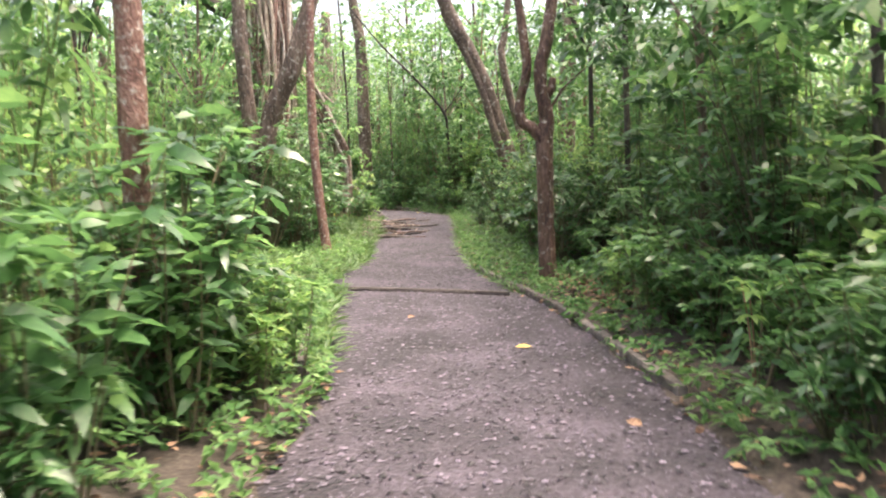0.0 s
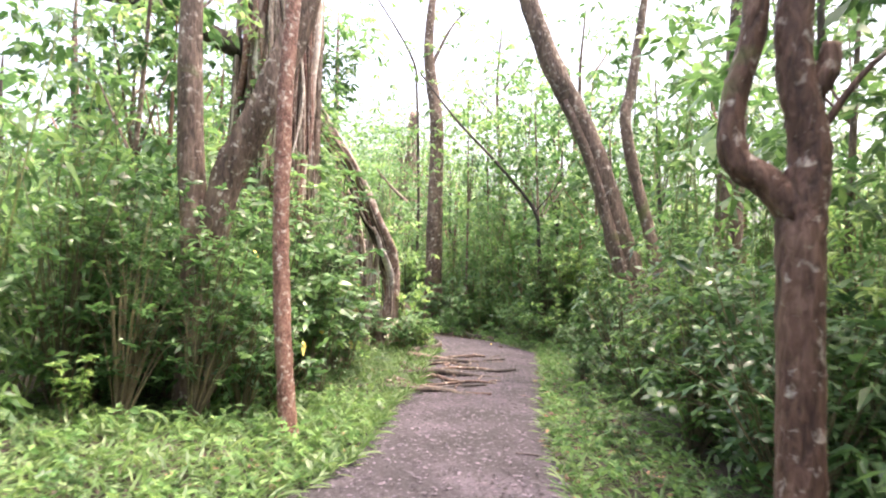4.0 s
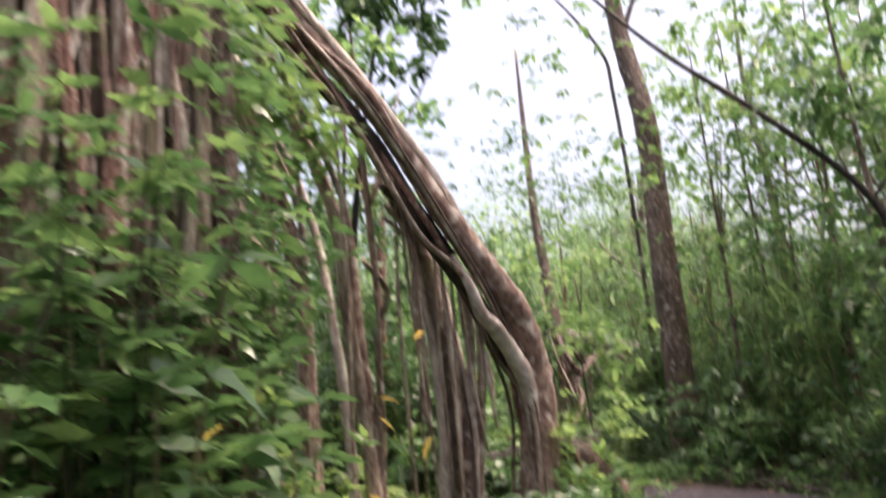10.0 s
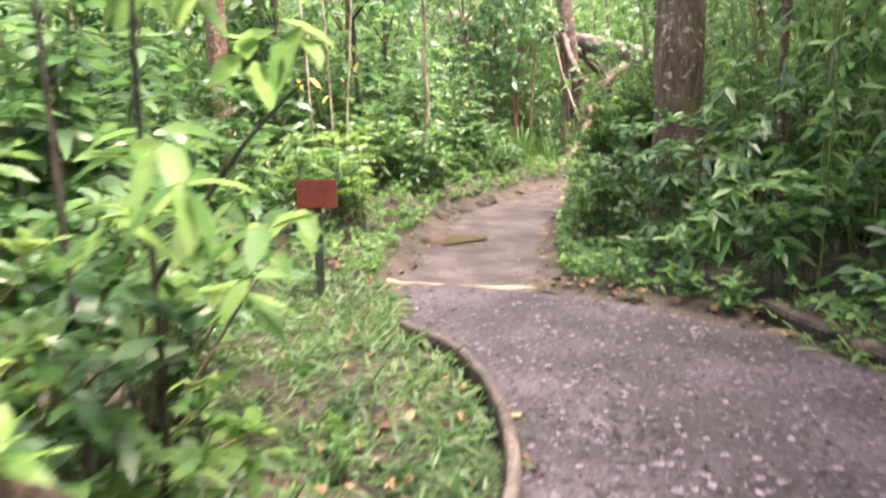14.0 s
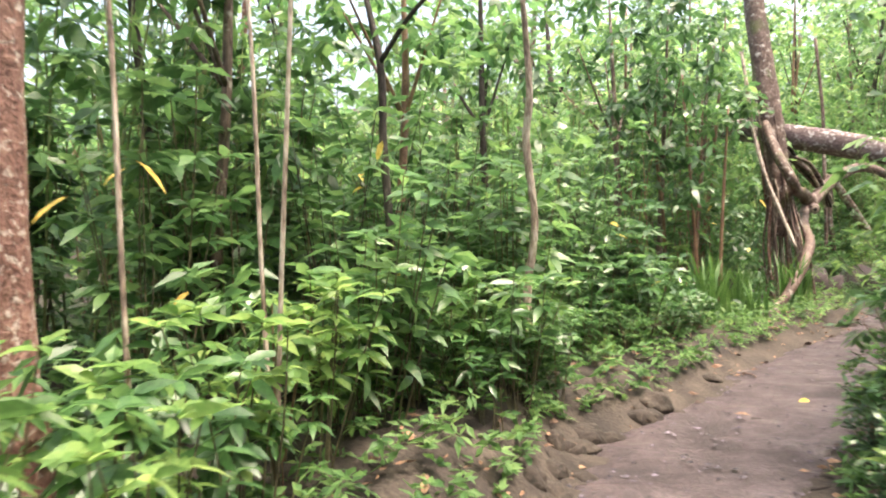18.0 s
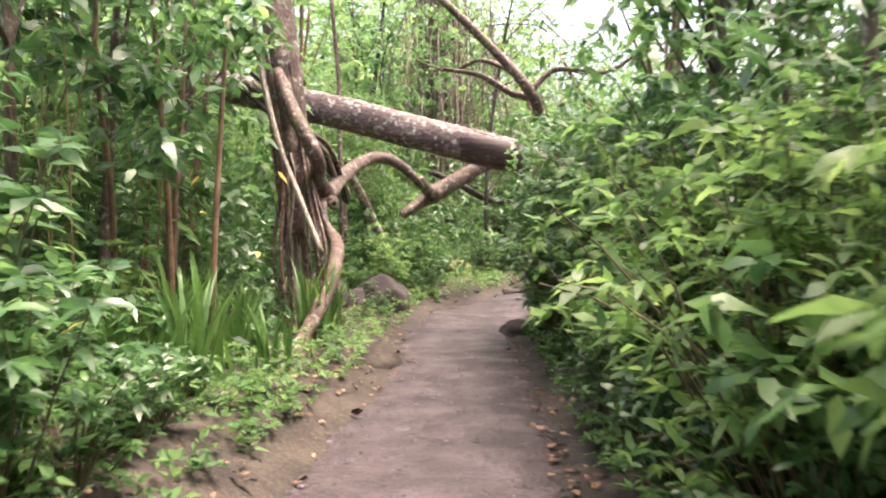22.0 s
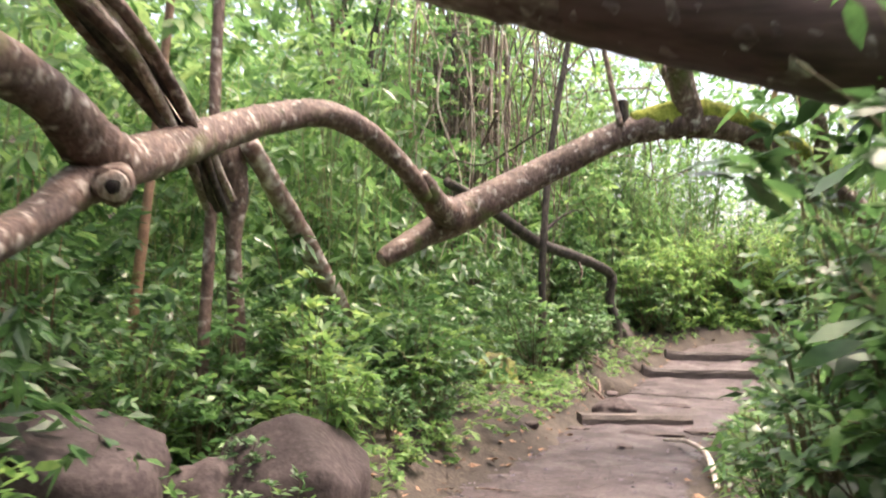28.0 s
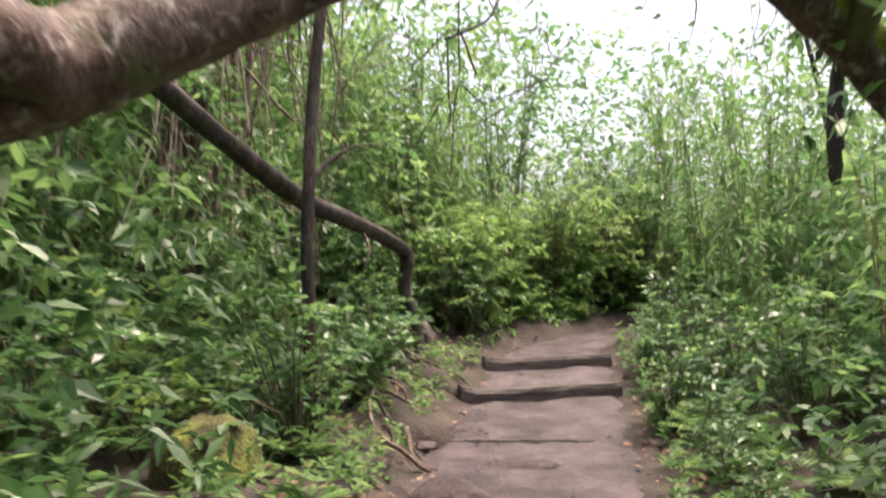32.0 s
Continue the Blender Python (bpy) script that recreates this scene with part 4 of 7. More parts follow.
# slanting root that reaches the trail's edge, with a pale one laid against it
fig_part("slanting_root", [(-3.75, 17.3, 5.0, 0.09), (-3.4, 18.1, 4.1, 0.07), (-2.95, 18.4, 3.42, 0.07), (-2.66, 18.72, 2.78, 0.08), (-2.52, 18.95, 2.44, 0.09), (-2.45, 19.15, 2.24, 0.1), (-2.4, 19.32, 2.05, 0.11), (-2.38, 19.5, 1.75, 0.12), (-2.38, 19.55, 1.5, 0.13), (-2.39, 19.55, 1.1, 0.135), (-2.41, 19.5, 0.7, 0.15), (-2.44, 19.5, 0.25, 0.18)], BARK_FIG, 18, 8, 5, 0.07)
fig_part("slanting_root", [(-2.6, 18.78, 2.42, 0.02), (-2.52, 18.86, 2.2, 0.035), (-2.5, 18.95, 2.05, 0.046), (-2.46, 19.05, 1.97, 0.055), (-2.43, 19.2, 1.84, 0.058), (-2.39, 19.34, 1.67, 0.06), (-2.38, 19.41, 1.5, 0.05), (-2.38, 19.45, 1.25, 0.035)], BARK_WHITE, 10, 8, 6, 0.06)
for i in range(5):
    u = rng.uniform(-0.1, 0.1)
    w = rng.uniform(0.008, 0.018)
    fig_part("twined_root", [(-3.3, 18.0 + u, 3.95, w), (-2.92 + u, 18.26, 3.3, w), (-2.62 + u, 18.75, 2.5, w), (-2.5 + u, 19.1 - abs(u), 2.08, w), (-2.43 + u, 19.38, 1.5, w), (-2.42 + u * 1.3, 19.38, 0.9, w), (-2.4 + u * 2, 19.3, 0.3, w)], (BARK_PALE, BARK_LIMB, BARK_DARK)[i % 3], 7, 6, i)
DIAGONAL = [(-3.75, 17.3, 5.0), (-3.4, 18.1, 4.1), (-2.95, 18.4, 3.4), (-2.68, 18.72, 2.75), (-2.55, 18.95, 2.4), (-2.45, 19.32, 2.03), (-2.42, 19.55, 1.5), (-2.4, 19.55, 0.9), (-2.42, 19.5, 0.25)]
# the dark lower strands put the shaded underside and hollow into the colour
for i, (dx, dy, dz, w, m) in enumerate(((0.06, -0.02, 0.07, 0.028, BARK_WHITE), (0.0, -0.07, 0.03, 0.03, BARK_FIG), (-0.07, -0.07, -0.07, 0.025, BARK_RED), (-0.08, 0.0, -0.14, 0.06, BARK_DARK), (-0.04, 0.06, -0.2, 0.05, BARK_DARK), (0.08, 0.02, 0.0, 0.02, BARK_PALE), (-0.05, -0.12, -0.16, 0.018, BARK_PALE))):
    turn = 0.35 * math.sin(1.9 * i)
    fig_part("twined_root", [(x + dx + turn * dy * math.sin(2.2 * k) + 0.03 * math.sin(3.1 * k + 2.3 * i), y + dy - turn * dx * math.sin(2.2 * k), z + dz * (1 if k < 6 else 0.3) + 0.035 * math.sin(2.6 * k + 1.7 * i), w * (0.8 + 0.3 * math.sin(2.7 * k + i) ** 2)) for k, (x, y, z) in enumerate(DIAGONAL)], m, 9, 6, 40 + i, 0.12)
# thick pillar of grown-together roots under the slanting root, and its neighbours
for i in range(6):
    a = i * 1.05
    r0 = 0.022 + 0.016 * (i % 3)
    ex, ey = 0.1 * math.cos(a), 0.08 * math.sin(a)
    fig_part("pillar_root", [(-3.04 + ex * 0.4, 18.75 + ey, 3.05 - 0.1 * (i % 4), r0 * 0.7), (-3.0 + ex * 0.7, 19.12 + ey, 2.6, r0 * 0.8), (-2.92 + ex * 0.9, 19.2 + ey, 2.03, r0), (-2.84 + ex * 1.2, 19.2 + ey, 1.35, r0 * 1.15), (-2.86 + ex * 1.5, 19.2 + ey * 1.3, 0.7, r0 * 1.25), (-2.88 + ex * 2.3, 19.2 + ey * 1.9, 0.15, r0 * 1.2)], (BARK_WHITE, BARK_LIMB, BARK_FIG, BARK_PALE)[i % 4], 9, 6, 60 + i, 0.16)
for i, (x0, x1, x2, r0) in enumerate(((-3.94, -3.78, -3.66, 0.036), (-3.72, -3.62, -3.47, 0.06), (-3.62, -3.56, -3.42, 0.03), (-4.16, -4.1, -4.05, 0.055), (-4.02, -4.05, -4.0, 0.03), (-2.66, -2.62, -2.76, 0.03), (-2.72, -2.7, -2.8, 0.03), (-3.27, -3.42, -3.46, 0.026))):
    fig_part("pillar_root", [(x0 * 0.85 - 0.52, 18.2, 3.9, r0 * 0.6) if i < 5 else (x0 - 0.04, 18.85, 2.5, r0 * 0.6), (x0, 19.1, 3.05 if i < 5 else 2.3, r0 * 0.8), (x1, 19.2, 2.0, r0), (0.5 * x1 + 0.5 * x2, 19.24, 1.3, r0 * 1.05), (x2, 19.2, 0.7, r0 * 1.2), (x2 + 0.03, 19.2, 0.15, r0 * 1.4)], (BARK_WHITE, BARK_PALE, BARK_FIG)[i % 3], 9, 6, 80 + i, 0.12)
for i in range(16):
    u = rng.uniform(0.0, 1.0)
    x, y, z = -3.5 + 0.95 * u, 18.0 + 1.0 * u, 4.0 - 1.6 * u
    low = rng.uniform(0.4, 1.5)
    fig_part("hanging_root", [(x, y, z, 0.008), (x + rng.normal(0, 0.04), y + 0.1, z * 0.6 + low * 0.4, rng.uniform(0.008, 0.02)), (x + rng.normal(0, 0.06), y + 0.14, low, 0.008)], (BARK_PALE, BARK_FIG)[i % 2], 6, 5, 100 + i)
for i in range(16):
    a = -3.4 + 0.36 * i
    reach = rng.uniform(0.3, 0.6)
    w = rng.uniform(0.02, 0.045)
    x1, y1 = -2.44 + math.cos(a) * reach, 19.52 + math.sin(a) * reach * 0.8
    z1 = float(ground_z(x1, y1))
    fig_part("foot_root", [(-2.43 + math.cos(a) * 0.1, 19.52 + math.sin(a) * 0.08, rng.uniform(0.75, 1.0), w * 0.6), (-2.44 + math.cos(a) * 0.22, 19.52 + math.sin(a) * 0.18, z1 + 0.32, w), ((x1 - 2.44) / 2, (y1 + 19.52) / 2, z1 + 0.14, w), (x1, y1, z1 - 0.03, w * 0.6)], (BARK_RED, BARK_FIG, BARK_LIMB)[i % 3], 8, 6, i, 0.12)
for i, (x, y, r0) in enumerate(((-4.06, 19.25, 0.06), (-4.5, 19.4, 0.06))):
    fig_part("prop_root", [(-3.75 + 0.15 * i, 17.4, 4.5 - 0.2 * i, r0 * 0.6), (x - 0.04, y - 0.5, 3.5 - 0.12 * i, r0 * 0.8), (x, y - 0.1, 2.6, r0 * 0.9), (x, y, 1.6, r0), (x + 0.03, y + 0.02, 0.15, r0 * 1.3)], BARK_FIG if i % 2 == 0 else BARK_PALE, 10, 6, i)
    for q in range(2):
        dx, dy = rng.normal(0, r0 * 0.8, 2)
        fig_part("twined_root", [(-3.75 + 0.15 * i + dx, 17.45 + dy, 4.3 - 0.2 * i, 0.012), (x - 0.04 + dx, y - 0.5 + dy, 3.3 - 0.12 * i, 0.02), (x + dx, y - 0.12 + dy, 2.4, 0.02), (x - dx * 0.6, y - r0 + dy * 0.3, 1.5, 0.022), (x + dx, y - r0, 0.2, 0.03)], BARK_PALE, 6, 5, q)
n = 2600
a = rng.uniform(-2.9, 1.2, n)
rr = rng.uniform(0.5, 0.95, n)
o = np.stack([-3.74 + np.cos(a) * rr, 17.0 + np.sin(a) * rr, rng.uniform(0.3, 4.6, n) * (0.75 + 0.25 * np.sin(a * 3))], 1)
ln = rng.uniform(0.08, 0.17, n)
p = tagged(part("climbing_leaves", leaf_blades(o, np.stack([np.cos(a), np.sin(a), rng.uniform(-0.5, 0.5, n)], 1), ln, ln * 0.42, 0.4, fine=1), LEAF, fig), kind="stuff")
p.matrix_parent_inverse = fig_inv
u = rng.uniform(0, 1, n)
o = np.stack([np.interp(u, [0, 0.4, 0.7, 1], [-3.5, -2.65, -2.5, -2.45]), np.interp(u, [0, 0.4, 0.7, 1], [17.9, 18.6, 19.2, 19.5]), np.interp(u, [0, 0.4, 0.7, 1], [4.2, 2.7, 1.9, 1.1])], 1) + rng.normal(0, 0.13, (n, 3)) + np.array([-0.2, -0.3, -0.15])
p = tagged(part("climbing_leaves", leaf_blades(o[u < 0.3][:420], random_dirs(420), ln[:420], ln[:420] * 0.4, 0.4, fine=1), LEAF_LIGHT, fig), kind="stuff")
p.matrix_parent_inverse = fig_inv
# wall-like root that runs down from the slanting root to the edging
ridge = np.array(curve_points([(-2.4, 19.75, 1.3, 0), (-2.26, 19.92, 1.2, 0), (-2.12, 20.05, 1.08, 0), (-2.0, 20.21, 0.88, 0), (-1.93, 20.36, 0.6, 0), (-1.87, 20.5, 0.42, 0), (-1.82, 20.6, 0.3, 0)], 6))[:, :3]
v = []
for i, c in enumerate(ridge):
    t = unit((ridge[min(i + 1, len(ridge) - 1)] - ridge[max(i - 1, 0)])[:2])
    low = float(ground_z(c[0], c[1])) - 0.08
    for k in range(-6, 7):
        q = abs(k) / 6
        half = math.copysign(0.03 * min(1, 3 * q) + 0.07 * q**1.8, k) * (1 if k else 0) + 0.05 * noise.noise(Vector((i * 0.15, k * 0.3, 1.3)))
        v.append((c[0] + t[1] * half, c[1] - t[0] * half, c[2] + (low - c[2]) * q**1.2 + 0.03 * noise.noise(Vector((i * 0.17, k * 0.4, 4.1)))))
f = [(i * 13 + k, i * 13 + k + 1, (i + 1) * 13 + k + 1, (i + 1) * 13 + k) for i in range(len(ridge) - 1) for k in range(12)]
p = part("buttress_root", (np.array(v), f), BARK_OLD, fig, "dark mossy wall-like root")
p.matrix_parent_inverse = fig_inv
fig_part("broken_root", [(-2.0, 20.19, 0.86, 0.026), (-1.97, 20.07, 0.82, 0.022), (-1.99, 19.95, 0.72, 0.018), (-2.06, 19.88, 0.64, 0.008)], BARK_CROOK, 9, 6, 3, 0.12)
for i in range(5):
    fig_part("creeping_root", [(-2.24 + 0.07 * i, 19.9 + 0.11 * i, 1.12 - 0.14 * i, 0.008), (-2.18 + 0.07 * i, 19.82 + 0.13 * i, 0.85 - 0.1 * i, 0.011), (-2.12 + 0.07 * i, 19.8 + 0.14 * i, 0.5, 0.01), (-2.06 + 0.06 * i, 19.76 + 0.16 * i, 0.24, 0.008)], (BARK_CROOK, BARK_DARK, BARK_LIMB)[i % 3], 7, 5, 60 + i, 0.12)
fig_part("limb", [(-3.7, 17.0, 4.6, 0.18), (-4.3, 16.5, 4.75, 0.15), (-5.1, 16.0, 5.1, 0.11), (-6.2, 15.6, 5.2, 0.06)], BARK_DARK)
fig_part("limb", [(-3.8, 16.9, 7, 0.2), (-3.0, 17.5, 8.6, 0.12), (-2.2, 18.2, 9.8, 0.05)], BARK)
# the second set of clumps is crown added overhead to darken the plants below
v = crown_leaves(np.vstack([clumps(18, (-6.5, -4.0), (14.2, 17), (5.8, 9)), clumps(20, (-4.5, -1.2), (14.5, 17.0), (6.8, 9.5))]), 0.6, 55, 0.14)
p = tagged(part("crown", leaf_blades(v[0], v[1], v[2], v[2] * 0.45, 0.25, fine=1), LEAF, fig), kind="stuff")
p.matrix_parent_inverse = fig_inv
tagged(fig, "strangler fig with hanging and slanting pale roots", "tree")
tagged(link_mesh("bent_root_loop", *tube([(-2.3, 19.6, 0.75, 0.014), (-2.22, 19.4, 0.86, 0.016), (-2.25, 19.2, 0.83, 0.017), (-2.31, 19.1, 0.74, 0.017), (-2.33, 19.0, 0.62, 0.016), (-2.32, 18.95, 0.3, 0.016), (-2.3, 18.9, 0.2, 0.014)], 8, 6), BARK_WHITE), "thin pale root looping out of the ground", "root")

# roots across the trail
for i in range(17):
    y = 15.2 + i * 0.25
    x0 = float(edges(y)[0])
    ln = rng.uniform(0.8, 1.75)
    w = rng.uniform(0.028, 0.055)
    pts = []
    for k in range(8):
        u = k / 7
        x = x0 - 0.25 + ln * u
        yy = y + rng.normal(0, 0.05) + 0.14 * math.sin(3 * u + i) + 0.2 * u * math.sin(i * 2.3)
        pts.append((x, yy, float(ground_z(x, yy)) + 0.03 + 0.03 * math.sin(5 * u + i), w * (1 - 0.65 * u)))
    tagged(link_mesh("surface_root", *tube(pts, 8, 5, 0.1, i), BARK_LIMB if i % 3 else BARK_DARK), "gnarled brown root lying across the trail", "root", "roots over the trail")
for i in range(18):
    y = rng.uniform(15.6, 19.2)
    x = float(edges(y)[0]) + rng.uniform(0.05, 1.0)
    ln, a, w = rng.uniform(0.5, 1.3), rng.normal(0.15, 0.45), rng.uniform(0.01, 0.022)
    pts = []
    for k in range(6):
        u = k / 5
        xx, yy = x + math.sin(a) * ln * u + 0.05 * math.sin(5 * u + i), y + math.cos(a) * ln * u
        pts.append((xx, yy, float(ground_z(xx, yy)) + 0.03 + 0.02 * math.sin(7 * u + 2 * i), w * (1 - 0.6 * u)))
    tagged(link_mesh("surface_root", *tube(pts, 7, 4, 0.1, i), (BARK_LIMB, BARK_CROOK, BARK_DARK)[i % 3]), "thin root winding over the thicker ones on the trail", "root", "roots over the trail")

# ---- prop-rooted tree, fallen trunk and its limbs ----
prop_tree = empty_at("prop_root_tree", (-7.62, 37.4, float(ground_z(-7.62, 37.4))))
prop_inv = Matrix.Translation(-prop_tree.location)


def prop_part(name, pts, mat, sides=10, per=6, seed=0, rough=0.08):
    p = part(name, tube(pts, sides, per, rough, seed), mat, prop_tree)
    p.matrix_parent_inverse = prop_inv


prop_part("trunk", [(-7.66, 37.42, 1.7, 0.1), (-7.67, 37.42, 2.4, 0.15), (-7.71, 37.42, 3.0, 0.185), (-7.79, 37.42, 3.65, 0.19), (-7.88, 37.42, 4.4, 0.18), (-8.1, 37.5, 6.0, 0.15), (-8.3, 37.6, 8, 0.12), (-8.5, 37.8, 13, 0.04)], BARK_LIMB, 14, 8, 2)
for i in range(24):
    a = rng.uniform(0, 2 * np.pi)
    spread = rng.uniform(0.12, 0.34)
    top = rng.uniform(2.6, 4.4)
    lean = -0.13 * (top - 2.4)
    x0, y0 = -7.66 + math.cos(a) * 0.19, 37.42 + math.sin(a) * 0.19
    x1, y1 = -7.5 + math.cos(a) * spread * 1.3, 37.35 + math.sin(a) * spread
    prop_part("prop_root", [(x0 + lean, y0, top, 0.012), (x0 + rng.normal(0, 0.03), y0, 2.3, rng.uniform(0.012, 0.028)), ((x0 + x1) / 2 + rng.normal(0, 0.06), (y0 + y1) / 2, 1.5, rng.uniform(0.011, 0.026)), (x1, y1, G(x1, y1), 0.02)], (BARK_LIMB, BARK_FIG, BARK_RED, BARK_PALE)[i % 4], 7, 5, i)
# vine that hangs before the trunk down to the twisted limb
prop_part("hanging_root", [(-7.98, 36.7, 4.7, 0.026), (-7.84, 36.6, 3.99, 0.028), (-7.77, 36.6, 3.39, 0.03), (-7.59, 36.6, 2.65, 0.028), (-7.4, 36.6, 2.15, 0.028), (-7.12, 36.55, 1.5, 0.024)], BARK_PALE)
# bundle that runs back from the log to the thin pole
for i in range(9):
    k = rng.normal(0, 0.06, 6)
    prop_part("bundled_root", [(-8.75 + k[0], 38.9, 3.75 + k[1], 0.03), (-8.2 + k[1], 39.1 + k[2], 3.26 + k[0], 0.036), (-8.0 + k[3], 39.7, 2.95 + k[4], 0.034), (-7.9 + k[4], 40.4, 2.62 + k[5], 0.03), (-7.9 + k[5], 40.95, 2.3 + k[2], 0.022)], (BARK_LIMB, BARK_PALE, BARK_DARK)[i % 3], 8, 6, i)
prop_part("knotted_root", [(-9.1, 41.5, 3.5, 0.07), (-8.96, 41.5, 3.38, 0.06), (-8.55, 41.4, 3.05, 0.04), (-8.2, 41.3, 2.75, 0.035), (-7.95, 41.2, 2.45, 0.03)], BARK_PALE, 8, 6, 4)
prop_part("hanging_root", [(-8.12, 41.7, 2.95, 0.05), (-8.14, 41.7, 2.72, 0.12), (-8.1, 41.72, 2.48, 0.1), (-8.08, 41.7, 2.1, 0.055), (-8.02, 41.7, 1.5, 0.06), (-7.98, 41.7, 0.7, 0.05)], BARK_LIMB, 10, 6, 5)
prop_part("prop_root", [(-7.98, 41.6, 2.82, 0.066), (-7.92, 42.5, 2.38, 0.085), (-7.86, 43.5, 1.87, 0.092), (-7.83, 44.48, 1.36, 0.09), (-7.84, 44.9, 1.1, 0.07), (-7.84, 45.1, 0.7, 0.06)], BARK_POLE, 12, 6)
for i in range(9):
    a = rng.uniform(-2.6, 0.3)
    x1, y1 = -7.8 + math.cos(a) * rng.uniform(0.3, 0.8), 44.5 + math.sin(a) * rng.uniform(0.2, 0.6)
    prop_part("root_tendril", [(-7.83, 44.5, 1.3, 0.02), ((-7.83 + x1) / 2, (44.5 + y1) / 2, 1.2 + rng.uniform(0, 0.12), 0.016), (x1, y1, 0.85 + rng.uniform(0, 0.15), 0.008)], BARK_RED, 6, 5, i)
prop_part("prop_root", [(-8.12, 41.0, 5.6, 0.032), (-8.0, 41.0, 4.2, 0.034), (-7.98, 41.0, 3.1, 0.036), (-7.96, 41.0, 2.2, 0.036), (-7.96, 41.0, 0.5, 0.04)], BARK_LIMB, 8, 5)
# the 70 wide clumps are canopy above the view, added for their shade
v = crown_leaves(np.vstack([clumps(24, (-10.0, -6.6), (36, 40), (5.6, 8.5)), clumps(70, (-9.5, -2.2), (34, 43), (7.0, 9.2))]), 0.75, 46, 0.17)
p = tagged(part("crown", leaf_blades(v[0], v[1], v[2], v[2] * 0.42, 0.25, fine=1), LEAF, prop_tree), kind="stuff")
p.matrix_parent_inverse = prop_inv
tagged(prop_tree, "tree standing on a tangle of brown prop roots", "tree")

log_pts = [(-12.2, 39.0, 4.45, 0.18), (-10.0, 39.1, 3.96, 0.2), (-8.0, 39.2, 3.48, 0.215), (-7.42, 39.2, 3.34, 0.22), (-6.85, 39.2, 3.18, 0.222), (-6.29, 39.2, 3.03, 0.222), (-5.75, 39.2, 2.89, 0.22), (-5.21, 39.2, 2.75, 0.215), (-4.4, 39.2, 2.52, 0.2), (-3.2, 39.25, 2.05, 0.185), (-1.8, 39.3, 1.3, 0.17), (-0.8, 39.4, 0.5, 0.16)]
log = empty_at("fallen_tree", (-0.8, 39.4, float(ground_z(-0.8, 39.4))))
log_inv = Matrix.Translation(-log.location)
p = part("trunk", tube(log_pts, 20, 10, 0.03, 4), BARK_LOG, log)
p.matrix_parent_inverse = log_inv
p = part("peeled_bark", tube([(-5.98, 39.2, 2.95, 0.2), (-5.85, 39.2, 2.915, 0.226), (-5.5, 39.2, 2.825, 0.226), (-5.1, 39.2, 2.72, 0.22), (-4.4, 39.2, 2.52, 0.207), (-3.6, 39.23, 2.22, 0.196)], 20, 10, 0.018, 9), BARK_PEELED, log, "darker split bark")
p.matrix_parent_inverse = log_inv
peel = p
for i in range(5):
    a = 0.9 + 0.32 * i
    dy, dz = -math.cos(a) * 0.213, math.sin(a) * 0.213
    p = part("bark_strip", tube([(-6.0 + 0.07 * i, 39.2 + dy * 1.04, 2.955 + dz * 1.04, 0.006), (-5.7, 39.2 + dy * 1.05, 2.88 + dz * 1.06, 0.014), (-5.1 + 0.1 * i, 39.2 + dy * 1.02, 2.72 - 0.026 * i + dz * 1.02, 0.007)], 6, 6, 0.12, i), (BARK_DARK, BARK_LOG)[i % 2], peel)
tagged(log, "fallen pale-barked trunk spanning high over the trail", "log")

limb_a = empty_at("twisted_limb", (-7.1, 35.6, float(ground_z(-7.1, 35.6))))
inv_a = Matrix.Translation(-limb_a.location)
